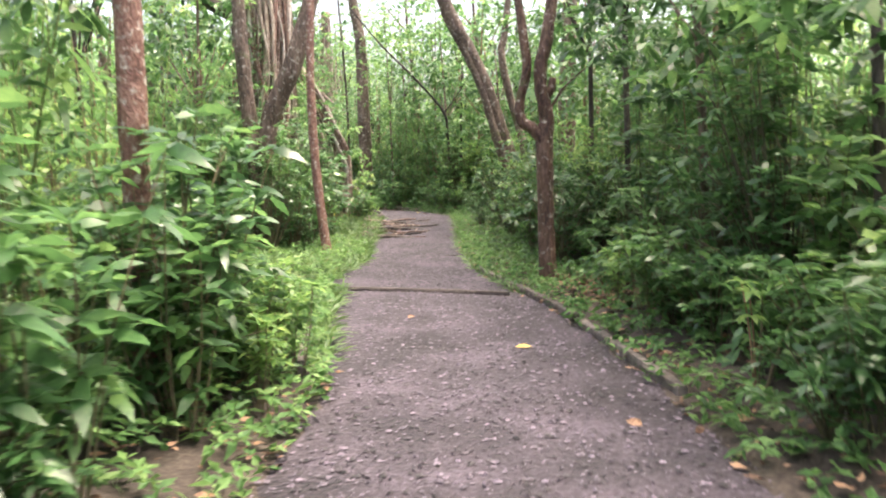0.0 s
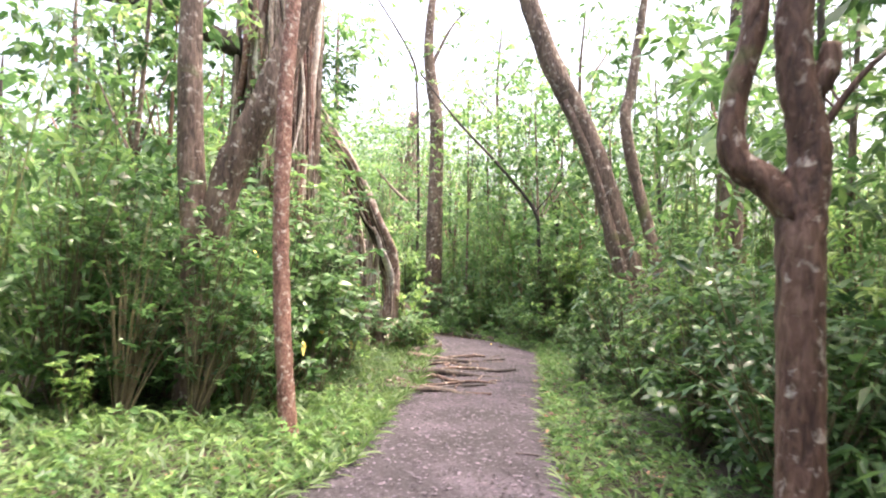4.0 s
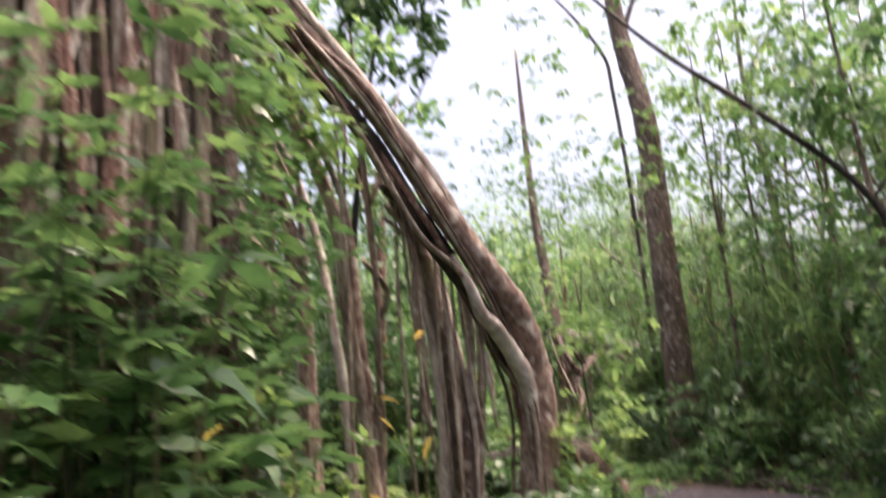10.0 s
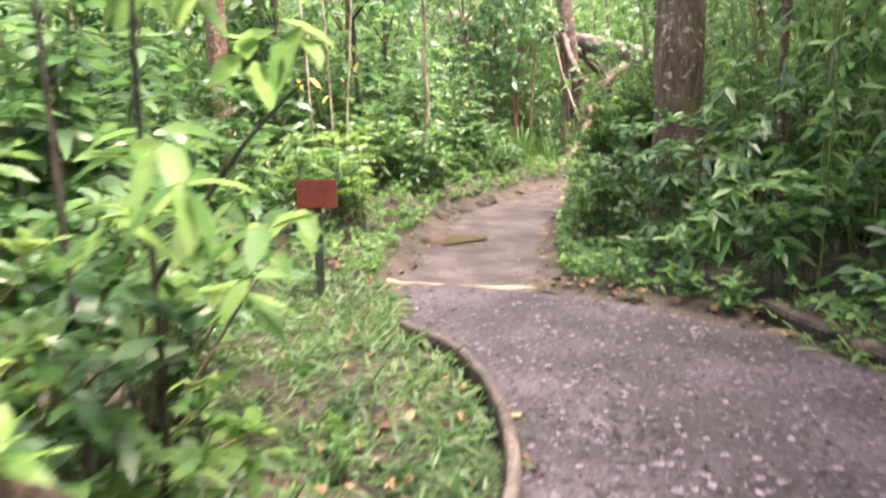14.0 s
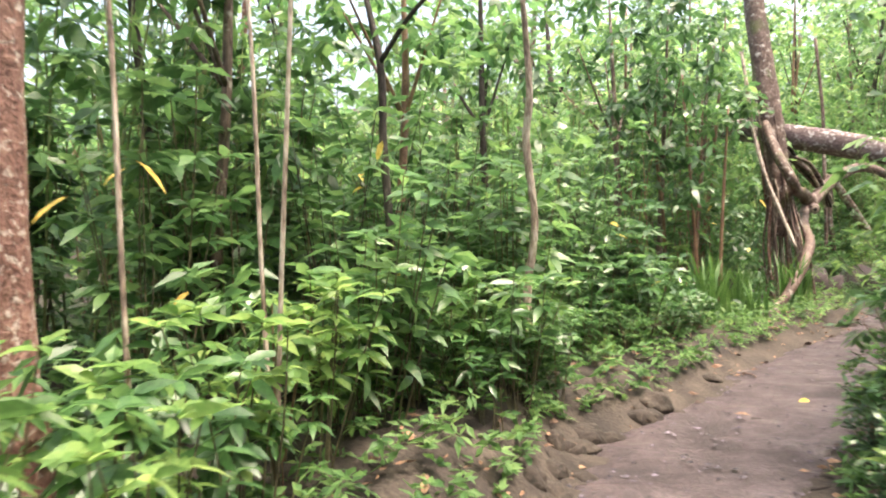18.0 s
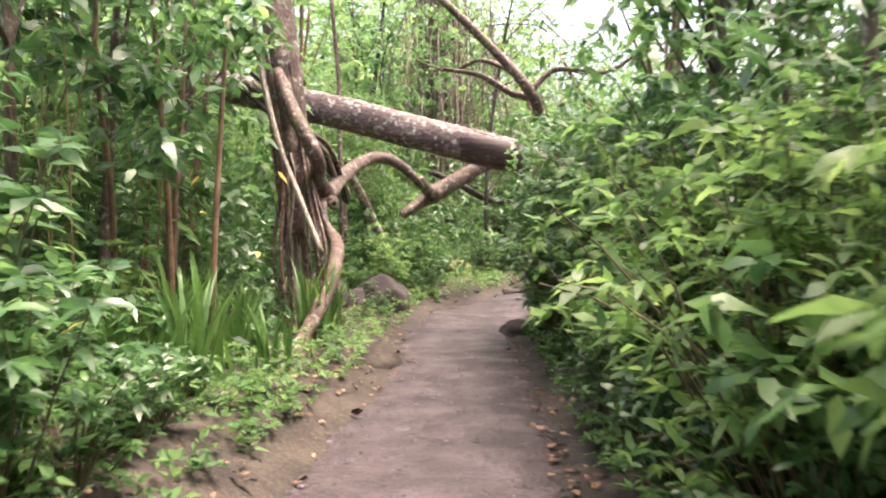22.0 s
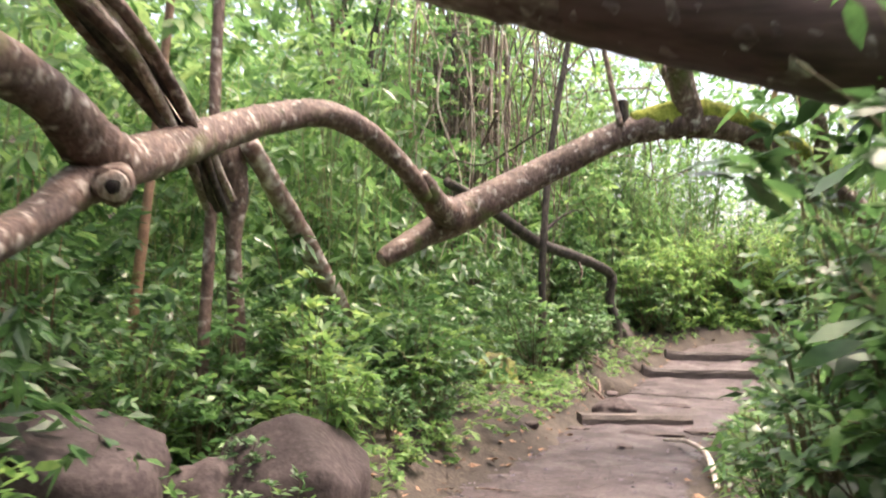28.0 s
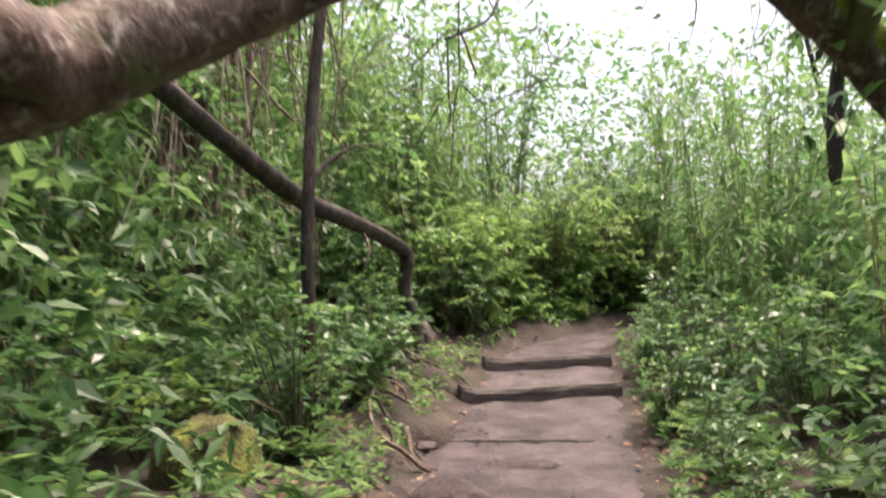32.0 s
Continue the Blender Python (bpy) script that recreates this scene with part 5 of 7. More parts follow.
for name, pts, mt, sd in (("upper_arm", [(-7.78, 37.2, 3.5, 0.06), (-7.68, 37.08, 3.3, 0.075), (-7.5, 36.88, 2.97, 0.08), (-7.33, 36.78, 2.69, 0.08), (-7.27, 36.95, 2.46, 0.082), (-7.43, 37.55, 2.42, 0.085), (-7.6, 38.2, 2.44, 0.088), (-7.82, 39.1, 2.47, 0.095), (-7.88, 39.5, 2.38, 0.12), (-7.84, 39.75, 2.3, 0.12)], BARK_LIMB, 1),
                          ("lower_arm", [(-7.86, 39.75, 2.3, 0.11), (-7.88, 39.45, 2.15, 0.09), (-7.78, 39.1, 2.0, 0.072), (-7.6, 38.55, 1.84, 0.066), (-7.35, 37.85, 1.72, 0.068), (-7.14, 37.25, 1.6, 0.072), (-7.02, 36.7, 1.42, 0.074), (-7.02, 36.35, 1.14, 0.07), (-7.1, 36.0, 0.84, 0.068), (-7.16, 35.6, 0.58, 0.062), (-7.18, 35.4, 0.4, 0.058)], BARK_LIMB, 2),
                          ("branch", [(-7.86, 39.65, 2.28, 0.12), (-7.86, 40.0, 2.4, 0.115), (-7.86, 40.4, 2.55, 0.11), (-7.8, 41.0, 2.79, 0.105), (-7.68, 41.4, 2.95, 0.1), (-7.5, 41.65, 3.04, 0.095), (-7.28, 41.85, 3.0, 0.088), (-7.1, 42.1, 2.88, 0.08), (-6.95, 42.35, 2.72, 0.072), (-6.88, 42.55, 2.6, 0.06)], BARK_LIMB, 3),
                          ("cut_stub", [(-7.86, 39.72, 2.26, 0.09), (-7.76, 39.55, 2.2, 0.085), (-7.71, 39.46, 2.175, 0.082), (-7.7, 39.44, 2.17, 0.072)], BARK_LIMB, 4),
                          ("cut_end", [(-7.705, 39.45, 2.173, 0.066), (-7.694, 39.428, 2.166, 0.062)], BARK_PALE, 5),
                          ("cut_heart", [(-7.7, 39.44, 2.17, 0.036), (-7.691, 39.422, 2.164, 0.03)], BARK_DARK, 6)):
    if name in ("cut_end", "cut_heart"):
        part(name, tube(pts, 14, 8, 0.05, sd), mt, p, "pale weathered cut" if name == "cut_end" else "dark hollow heart")
        continue
    p = part(name, tube(pts, 14, 8, 0.05, sd), mt, limb_a)
    p.matrix_parent_inverse = inv_a
tagged(limb_a, "twisted bare brown limb propped beside the trail", "limb")

limb_b = empty_at("arched_limb", (-2.2, 44.1, float(ground_z(-2.2, 44.1))))
inv_b = Matrix.Translation(-limb_b.location)
for name, pts, mt, sd in (("stem", [(-7.3, 43.02, 2.13, 0.075), (-7.22, 43.08, 2.2, 0.09), (-6.98, 43.28, 2.38, 0.115), (-6.72, 43.45, 2.56, 0.165), (-6.45, 43.55, 2.73, 0.155), (-5.99, 43.7, 3.01, 0.135), (-5.6, 43.78, 3.23, 0.13), (-5.24, 43.86, 3.42, 0.13), (-4.9, 43.9, 3.51, 0.135), (-4.55, 43.95, 3.55, 0.15), (-4.13, 44.1, 3.5, 0.125), (-3.6, 44.35, 3.32, 0.115), (-3.15, 44.5, 3.05, 0.11), (-2.6, 44.6, 2.5, 0.11), (-2.1, 44.7, 1.6, 0.12), (-1.9, 44.7, 0.5, 0.15)], BARK_LIMB, 1),
                          ("cut_end", [(-7.3, 43.02, 2.13, 0.062), (-7.306, 43.015, 2.124, 0.056)], BARK_PALE, 11),
                          ("spur", [(-6.9, 42.42, 2.76, 0.05), (-6.88, 42.6, 2.7, 0.085), (-6.84, 42.95, 2.6, 0.11), (-6.74, 43.3, 2.56, 0.14), (-6.6, 43.5, 2.62, 0.15)], BARK_LIMB, 12),
                          ("broken_stub", [(-5.24, 43.84, 3.42, 0.07), (-5.25, 43.82, 3.6, 0.058), (-5.25, 43.82, 3.72, 0.055)], BARK_DARK, 2),
                          ("branch", [(-4.6, 43.95, 3.5, 0.15), (-4.68, 43.8, 3.72, 0.12), (-4.8, 43.55, 4.0, 0.105), (-4.98, 43.1, 4.35, 0.1), (-5.5, 43.0, 4.95, 0.085), (-6.2, 42.9, 5.65, 0.075), (-7.0, 42.8, 6.4, 0.06), (-7.6, 42.8, 7.1, 0.04)], BARK_LIMB, 3),
                          ("branch", [(-4.92, 43.2, 4.25, 0.08), (-5.3, 43.3, 4.36, 0.07), (-5.68, 43.3, 4.59, 0.06), (-5.95, 43.4, 4.74, 0.05), (-6.6, 43.8, 4.95, 0.03)], BARK_LIMB, 4),
                          ("branch", [(-4.98, 43.1, 4.35, 0.06), (-4.5, 43.2, 4.75, 0.05), (-3.6, 43, 4.65, 0.04), (-2.8, 42.8, 5.2, 0.02)], BARK_LIMB, 5),
                          ("branch", [(-5.3, 43.05, 4.72, 0.05), (-5.9, 43.4, 5.0, 0.04), (-6.5, 44, 4.95, 0.03), (-7.2, 44.1, 5.2, 0.015)], BARK_LIMB, 6),
                          ("branch", [(-4.78, 43.8, 3.75, 0.03), (-4.98, 43.7, 4.15, 0.035), (-5.15, 43.6, 4.6, 0.03), (-5.4, 43.6, 5.2, 0.02)], BARK_PALE, 13),
                          ("branch", [(-5.27, 43.75, 3.46, 0.03), (-5.33, 43.8, 3.75, 0.026), (-5.46, 43.9, 4.35, 0.024), (-5.7, 44.0, 5.0, 0.018), (-6.0, 44.0, 5.8, 0.008)], BARK, 7),
                          ("branch", [(-3.3, 44.42, 3.1, 0.08), (-3.44, 44.0, 3.53, 0.065), (-3.61, 44.0, 3.8, 0.06), (-3.79, 44.0, 4.1, 0.055), (-4.0, 44.0, 4.45, 0.05), (-4.4, 44.0, 5.2, 0.03)], BARK_LIMB, 14),
                          ("moss_patch", [(-5.16, 43.86, 3.53, 0.09), (-4.9, 43.88, 3.58, 0.126), (-4.7, 43.91, 3.62, 0.134)], MOSS, 10),
                          ("moss_patch", [(-4.55, 43.92, 3.64, 0.13), (-4.13, 44.07, 3.59, 0.122), (-3.85, 44.19, 3.5, 0.118), (-3.5, 44.35, 3.345, 0.112), (-3.1, 44.47, 3.1, 0.095)], MOSS, 15)):
    if name in ("cut_end", "moss_patch"):
        part(name, tube(pts, 14, 8, 0.05, sd), mt, limb_b.children[0], "soft yellow-green moss" if name == "moss_patch" else "pale sawn end")
        continue
    p = part(name, tube(pts, 14, 8, 0.05, sd), mt, limb_b)
    p.matrix_parent_inverse = inv_b
for i in range(26):
    o = np.array([(-5.55, 43.95, 4.7), (-5.8, 44.0, 5.2), (-5.5, 44.3, 5.3), (-6.3, 44.0, 4.95), (-4.2, 43.15, 4.68)][i % 5]) + rng.normal(0, 0.12, 3)
    d = unit(rng.normal(0, 1, 3) * np.array([1, 0.5, 0.8]))
    ln = rng.uniform(0.3, 0.75)
    p = part("twig", tube([(*o, 0.011), (*(o + d * ln * 0.5 + rng.normal(0, 0.05, 3)), 0.008), (*(o + d * ln + np.array([0, 0, -0.25 * ln])), 0.003)], 5, 4, 0.05, i), (BARK_DARK, BARK_LIMB)[i % 2], limb_b)
    p.matrix_parent_inverse = inv_b
for i in range(14):
    u = rng.uniform(0, 1)
    x, y, z = -4.7 + 1.6 * u, 43.9 + 0.5 * u, 3.42 - 0.35 * u * u
    ln = rng.uniform(0.12, 0.45)
    p = part("rootlet", tube([(x, y, z, 0.004), (x + rng.normal(0, 0.02), y, z - ln * 0.5, 0.003), (x + rng.normal(0, 0.05), y, z - ln, 0.002)], 4, 3, 0.02, i, cap=False), BARK_DARK, limb_b.children[0])
for name, mt, n_, c_, sp, lf in (("dead_leaves", LITTER_PALE, 45, (-3.72, 43.85, 4.05), 0.11, 0.14), ("dead_leaves", LITTER_PALE, 12, (-4.3, 43.6, 4.2), 0.08, 0.12), ("leaf_spray", LEAF, 130, (-3.7, 43.9, 4.5), 0.36, 0.19), ("leaf_spray", LEAF_DARK, 70, (-4.2, 43.5, 4.8), 0.35, 0.2), ("leaf_spray", LEAF, 150, (-3.0, 43.7, 4.0), 0.4, 0.2), ("leaf_spray", LEAF_LIGHT, 110, (-2.8, 43.4, 4.7), 0.45, 0.19), ("leaf_spray", LEAF_LIGHT, 60, (-3.2, 44.2, 3.6), 0.3, 0.17), ("leaf_spray", LEAF_LIGHT, 14, (-4.75, 43.7, 4.2), 0.2, 0.14)):
    o = np.array(c_) + rng.normal(0, sp, (n_, 3))
    ln = lf * rng.uniform(0.6, 1.2, n_)
    p = tagged(part(name, leaf_blades(o, random_dirs(n_, -0.9, 0.3), ln, ln * 0.5, 0.35), mt, limb_b), kind="stuff")
    p.matrix_parent_inverse = inv_b
tagged(limb_b, "mossy bare limb arching over the earth trail", "limb")

bough = empty_at("fallen_bough", (-4.6, 50.55, float(ground_z(-4.6, 50.55))))
for name, pts, mt in (("stem", [(-6.95, 44.5, 3.05, 0.05), (-6.68, 45.2, 2.97, 0.06), (-6.47, 46.1, 2.9, 0.068), (-6.01, 47.2, 2.69, 0.075), (-5.42, 48.8, 2.63, 0.078), (-4.85, 50.2, 2.5, 0.085), (-4.74, 50.4, 2.3, 0.085)], BARK_DARK),
                      ("bent_foot", [(-4.76, 50.38, 2.36, 0.08), (-4.78, 50.45, 2.0, 0.075), (-4.66, 50.5, 1.62, 0.08), (-4.6, 50.55, 1.1, 0.1)], BARK_DARK),
                      ("side_branch", [(-6.01, 47.2, 2.7, 0.03), (-5.85, 47.4, 2.95, 0.024), (-5.6, 47.5, 3.15, 0.014), (-5.4, 47.6, 3.2, 0.006)], BARK_DARK),
                      ("broken_twig", [(-5.42, 48.8, 2.6, 0.02), (-5.35, 48.7, 2.4, 0.014), (-5.4, 48.6, 2.2, 0.006)], BARK_LIMB)):
    p = part(name, tube(pts, 12, 8, 0.07), mt, bough)
    p.matrix_parent_inverse = Matrix.Translation(-bough.location)
tagged(bough, "dark fallen bough bent down beside the steps", "limb")
tagged(link_mesh("drooping_bough", *tube([(-0.1, 47.4, 4.3, 0.04), (-0.5, 47.5, 4.75, 0.045), (-0.82, 47.6, 4.55, 0.05), (-0.93, 47.7, 4.0, 0.065), (-0.97, 47.7, 3.5, 0.085), (-1.0, 47.7, 3.05, 0.06), (-1.0, 47.7, 2.95, 0.03)], 10, 7, 0.08), BARK_DARK), "thick dark bough end drooping over the trail", "limb")
forest_tree("thin_leaning_tree", [(-5.93, 46.8, G(-5.93, 46.8), 0.055), (-5.93, 46.8, 1.46, 0.05), (-5.95, 46.78, 2.56, 0.046), (-5.85, 46.8, 4.12, 0.042), (-5.5, 46.9, 6.4, 0.03), (-5.1, 47, 8.2, 0.01)], [], clumps(6, (-6, -4.6), (46.4, 47.6), (6.6, 8.4)), BARK_DARK, "thin dark tree leaning over the trail", per=40)

vine_tree = empty_at("vine_covered_tree", (-7.6, 52.0, float(ground_z(-7.6, 52.0))))
vine_inv = Matrix.Translation(-vine_tree.location)
p = part("trunk", tube([(-7.6, 52, 0.8, 0.5), (-7.6, 52, 4, 0.42), (-7.5, 52, 8, 0.38), (-7.4, 52, 12, 0.25)], 14, 8, 0.12), BARK, vine_tree)
p.matrix_parent_inverse = vine_inv
for i in range(40):
    a = rng.uniform(-3.0, 0.0)
    r0 = rng.uniform(0.42, 0.85)
    x, y = -7.55 + math.cos(a) * r0, 52 + math.sin(a) * r0
    p = part("hanging_vine", tube([(x, y, rng.uniform(7, 12), 0.024), (x + rng.normal(0, 0.15), y, 5.5, 0.03), (x + rng.normal(0, 0.2), y, rng.uniform(1.4, 4), 0.02)], 5, 5, 0.05, i, cap=False), BARK_PALE if i % 2 else BARK, vine_tree)
    p.matrix_parent_inverse = vine_inv
for i in range(46):
    x, y = rng.uniform(-9.0, -5.6), rng.uniform(46.5, 51.0)
    top, low = rng.uniform(5.5, 9.5), rng.uniform(1.6, 3.6)
    k = rng.normal(0, 0.22, 6)
    p = part("hanging_vine", tube([(x + k[0], y, top, 0.012), (x + k[1], y + k[2], top * 0.7 + low * 0.3, rng.uniform(0.008, 0.018)), (x + k[3], y, top * 0.35 + low * 0.65, 0.01), (x + k[4], y, low, 0.007)], 5, 5, 0.05, i, cap=False), (BARK_PALE, BARK_LIMB, BARK)[i % 3], vine_tree)
    p.matrix_parent_inverse = vine_inv
for i in range(110):
    o = np.array([rng.uniform(-8.6, -3.6), rng.uniform(46, 52), rng.uniform(3.6, 8.5)])
    d = unit(rng.normal(0, 1, 3) * np.array([1, 0.4, 0.9]))
    ln = rng.uniform(0.8, 2.4)
    w = rng.choice([0.006, 0.01, 0.018])
    p = part("dead_twig", tube([(*o, w), (*(o + d * ln * 0.4 + rng.normal(0, 0.15, 3)), w * 0.9), (*(o + d * ln * 0.75 + rng.normal(0, 0.2, 3)), w * 0.7), (*(o + d * ln + np.array([0, 0, -0.3 * ln])), 0.003)], 4, 4, 0.05, i, cap=False), (BARK, BARK_LIMB, BARK_DARK)[i % 3], vine_tree)
    p.matrix_parent_inverse = vine_inv
v = crown_leaves(clumps(60, (-9.5, -2.6), (46, 54), (3.6, 8.2)), 0.5, 26, 0.14)
p = tagged(part("young_leaves", leaf_blades(v[0], v[1], v[2], v[2] * 0.5, 0.25, fine=1), LEAF_LIGHT, vine_tree), kind="stuff")
p.matrix_parent_inverse = vine_inv
# first set of clumps: canopy added well before the tree to shade the left bank
v = crown_leaves(np.vstack([clumps(20, (-9.5, -6.4), (42.5, 47), (5.2, 8)), clumps(14, (-9, -6.0), (47, 51), (3.5, 8)), clumps(34, (-11, -8.0), (50.5, 53.5), (3, 11)), clumps(12, (-8.4, -6.8), (51, 51.6), (1.6, 9))]), 0.6, 55, 0.14)
p = tagged(part("crown", leaf_blades(v[0], v[1], v[2], v[2] * 0.45, 0.25, fine=1), LEAF, vine_tree), kind="stuff")
p.matrix_parent_inverse = vine_inv
tagged(vine_tree, "tall tree hung with lianas and climbing leaves", "tree")


# ---- boulders, slabs, steps ----
def boulder(name, at, size, mat, label, seed, turn=0.0, flat=0.0, category="boulder", group="", facets=0):
    r = np.random.default_rng(int(seed * 10))
    cuts = [(Vector(unit(r.normal(0, 1, 3) * np.array([1, 1, 0.8]))), r.uniform(0.68, 0.86)) for _ in range(facets)]
    bm = bmesh.new()
    bmesh.ops.create_icosphere(bm, subdivisions=4, radius=1)
    off = Vector((seed * 3.1, seed * 1.7, seed * 0.9))
    for vv in bm.verts:
        c = vv.co.copy()
        k = 1 + 0.28 * noise.noise(c * 1.1 + off) + 0.1 * noise.noise(c * 2.7 + off) + 0.03 * noise.noise(c * 7 + off)
        c *= k
        for way, far in cuts:
            over = c.dot(way) - far
            if over > 0:
                c -= way * (over * 0.88)
        if flat:
            c.z = min(c.z, 1 - flat + 0.05 * noise.noise(c * 3 + off))
        vv.co = Vector((c.x * size[0], c.y * size[1], c.z * size[2]))
    me = bpy.data.meshes.new(name)
    bm.to_mesh(me)
    bm.free()
    me.polygons.foreach_set("use_smooth", [True] * len(me.polygons))
    me.materials.append(mat)
    ob = new(name, me)
    ob.location, ob.rotation_euler = at, (0, 0, turn)
    return tagged(ob, label, category, group)


# added dark lump in place of the shaded hollow behind the fig root
boulder("old_stump", (-2.8, 20.15, 0.5), (0.42, 0.36, 0.75), BARK_DARK, "dark lump standing in for the shaded hollow behind the slanting root", 9.4, 0.2, 0, "stump")
boulder("boulder", (-8.2, 39.8, 0.7), (0.66, 0.5, 0.56), ROCK, "large dark grey-brown boulder beside the trail", 1, 0.3, 0.15, facets=9)
boulder("boulder", (-7.2, 40.45, 0.7), (0.46, 0.42, 0.56), ROCK, "angular dark grey-brown boulder beside the trail", 2.4, 0.8, 0.05, facets=11)
boulder("boulder", (-7.55, 40.2, 0.65), (0.24, 0.22, 0.3), ROCK, "small grey boulder between larger ones", 3.7, 0.2, facets=8)
boulder("mossy_boulder", (-6.48, 45.4, 0.92), (0.3, 0.27, 0.36), MOSS_ROCK, "brown rock covered in yellow-green moss", 4.2, 0.4, facets=6)
boulder("boulder", (-4.62, 51.0, 1.3), (0.3, 0.3, 0.42), ROCK, "grey rock at the foot of the bough", 5.1, 0.4, facets=8)
boulder("earth_bank", (-5.25, 48.4, 0.62), (0.5, 1.0, 0.36), SOIL, "dark crumbling earth bank beside the trail", 9.9, 0.25, 0, "mound")
boulder("earth_bank", (-4.75, 50.0, 0.85), (0.4, 0.8, 0.42), SOIL, "dark crumbling earth bank beside the trail", 12.3, 0.3, 0, "mound")
boulder("boulder", (-5.1, 45.9, 0.62), (0.22, 0.25, 0.16), ROCK, "low dark rock at the trail's edge", 6.3, 0.9)
boulder("boulder", (-5.12, 38.9, 0.42), (0.22, 0.34, 0.2), ROCK, "low dark rock at the trail's edge", 7.7, 0.9)
boulder("earth_lump", (-6.55, 36.4, 0.42), (0.25, 0.4, 0.22), SOIL, "dark lump of earth on the trail's edge", 8.7, 0.1, 0, "mound")
for i in range(22):
    y = 28.9 + rng.normal(0, 1.0)
    x = float(edges(y)[0]) - 0.02 + rng.normal(0, 0.1)
    boulder("earth_clod", (x, y, float(ground_z(x, y)) - 0.02), (rng.uniform(0.06, 0.16), rng.uniform(0.06, 0.16), rng.uniform(0.05, 0.1)), SOIL, "dark clod of earth from the bank", 20 + i, i, 0, "earth", "clods on the bank")
for i, (x, y, a, b) in enumerate(((-5.2, 43.75, 0.09, 0.07), (-4.85, 44.55, 0.36, 0.11), (-6.02, 43.95, 0.08, 0.06), (-4.3, 44.9, 0.2, 0.12), (-5.55, 44.6, 0.12, 0.09), (-4.25, 46.9, 0.22, 0.14), (-5.0, 47.6, 0.14, 0.1))):
    boulder("flat_stone", (x, y, float(ground_z(x, y)) + 0.015), (a, b, 0.045), ROCK, "flat grey stone set in the trodden earth", 10 + i, rng.uniform(-0.3, 0.3), 0.3, "stone", "stones in the trail", facets=6)
for a, b, w, h in (((-5.52, 45.17), (-4.34, 45.42), 0.24, 0.11), ((-4.38, 49.15), (-2.56, 49.3), 0.15, 0.14), ((-3.86, 50.3), (-2.22, 50.45), 0.15, 0.15), ((-4.85, 47.75), (-3.5, 47.6), 0.07, 0.035)):
    board("log_step", a, b, w, h, TIMBER if w > 0.2 else STEP_WOOD, "grey worn slab of timber set across the trail" if w > 0.2 else "dark worn timber forming a step in the trail", 0.12, "step")
# roots laid bare in the bank by the steps, and a pale one along the trail
for i in range(13):
    x, y = -5.55 + 0.07 * i + rng.normal(0, 0.12), 46.6 + 0.32 * i
    a = rng.uniform(-1.6, 0.4)
    ln = rng.uniform(0.5, 1.1)
    pts = []
    for k in range(6):
        u = k / 5
        xx, yy = x + math.cos(a) * ln * u * 0.6 + 0.06 * math.sin(4 * u + i), y + math.sin(a) * ln * u
        pts.append((xx, yy, float(ground_z(xx, yy)) + 0.16 * (1 - u) ** 1.5 + 0.03 * math.sin(6 * u + i), rng.uniform(0.012, 0.026) * (1 - 0.6 * u)))
    tagged(link_mesh("bank_root", *tube(pts, 7, 5, 0.1, i), (BARK_LIMB, BARK_DARK, BARK)[i % 3]), "thin brown root bared in the earth bank", "root", "roots in the bank")
tagged(link_mesh("pale_root", *tube([(-4.72, 42.2, 0.55, 0.02), (-4.66, 42.7, 0.63, 0.024), (-4.6, 43.3, 0.64, 0.024), (-4.66, 43.8, 0.64, 0.02), (-4.8, 44.1, 0.6, 0.012)], 8, 6), BARK_WHITE), "bent pale root along the trail's edge", "root")

# puddle
pv = [(-5.0 + 0.34 * math.cos(a) * (1 + 0.25 * math.sin(3 * a)), 26.75 + 0.42 * math.sin(a) * (1 + 0.2 * math.cos(2 * a)), 0.318) for a in np.linspace(0, 2 * np.pi, 40, endpoint=False)]
tagged(link_mesh("puddle", pv, [tuple(range(40))], WATER), "shallow muddy brown puddle on the trail", "puddle", kind="structure")

# ---- undergrowth ----
R_KINDS = [rosette_plant(h, s, lf, m, whorls=w, name=nm, label=lb, thick=0.6 if h > 2.5 else 0.8, stem_mat=BARK_DARK if h > 2.5 else TWIG) for h, s, lf, m, w, nm, lb in (
    (0.9, 7, 0.2, LEAF, 2, "low_rosette_shrub", "low glossy shrub with whorls of long leaves"), (1.2, 9, 0.22, LEAF, 3, "umbrella_leaf_shrub", "glossy green shrub with whorls of long leaves"),
    (1.5, 10, 0.2, LEAF_DARK, 3, "umbrella_leaf_shrub", "dark glossy shrub with whorls of long leaves"), (1.8, 11, 0.22, LEAF, 4, "tall_rosette_shrub", "tall glossy shrub with tiers of leaf whorls"),
    (1.1, 8, 0.17, LEAF_LIGHT, 3, "light_rosette_shrub", "fresh light green shrub with leaf whorls"), (2.2, 11, 0.2, LEAF_DARK, 5, "tall_rosette_shrub", "tall dark shrub with tiers of leaf whorls"),
    (3.0, 9, 0.18, LEAF, 15, "tree_shrub", "man-high shrub full of drooping leaf whorls"))]
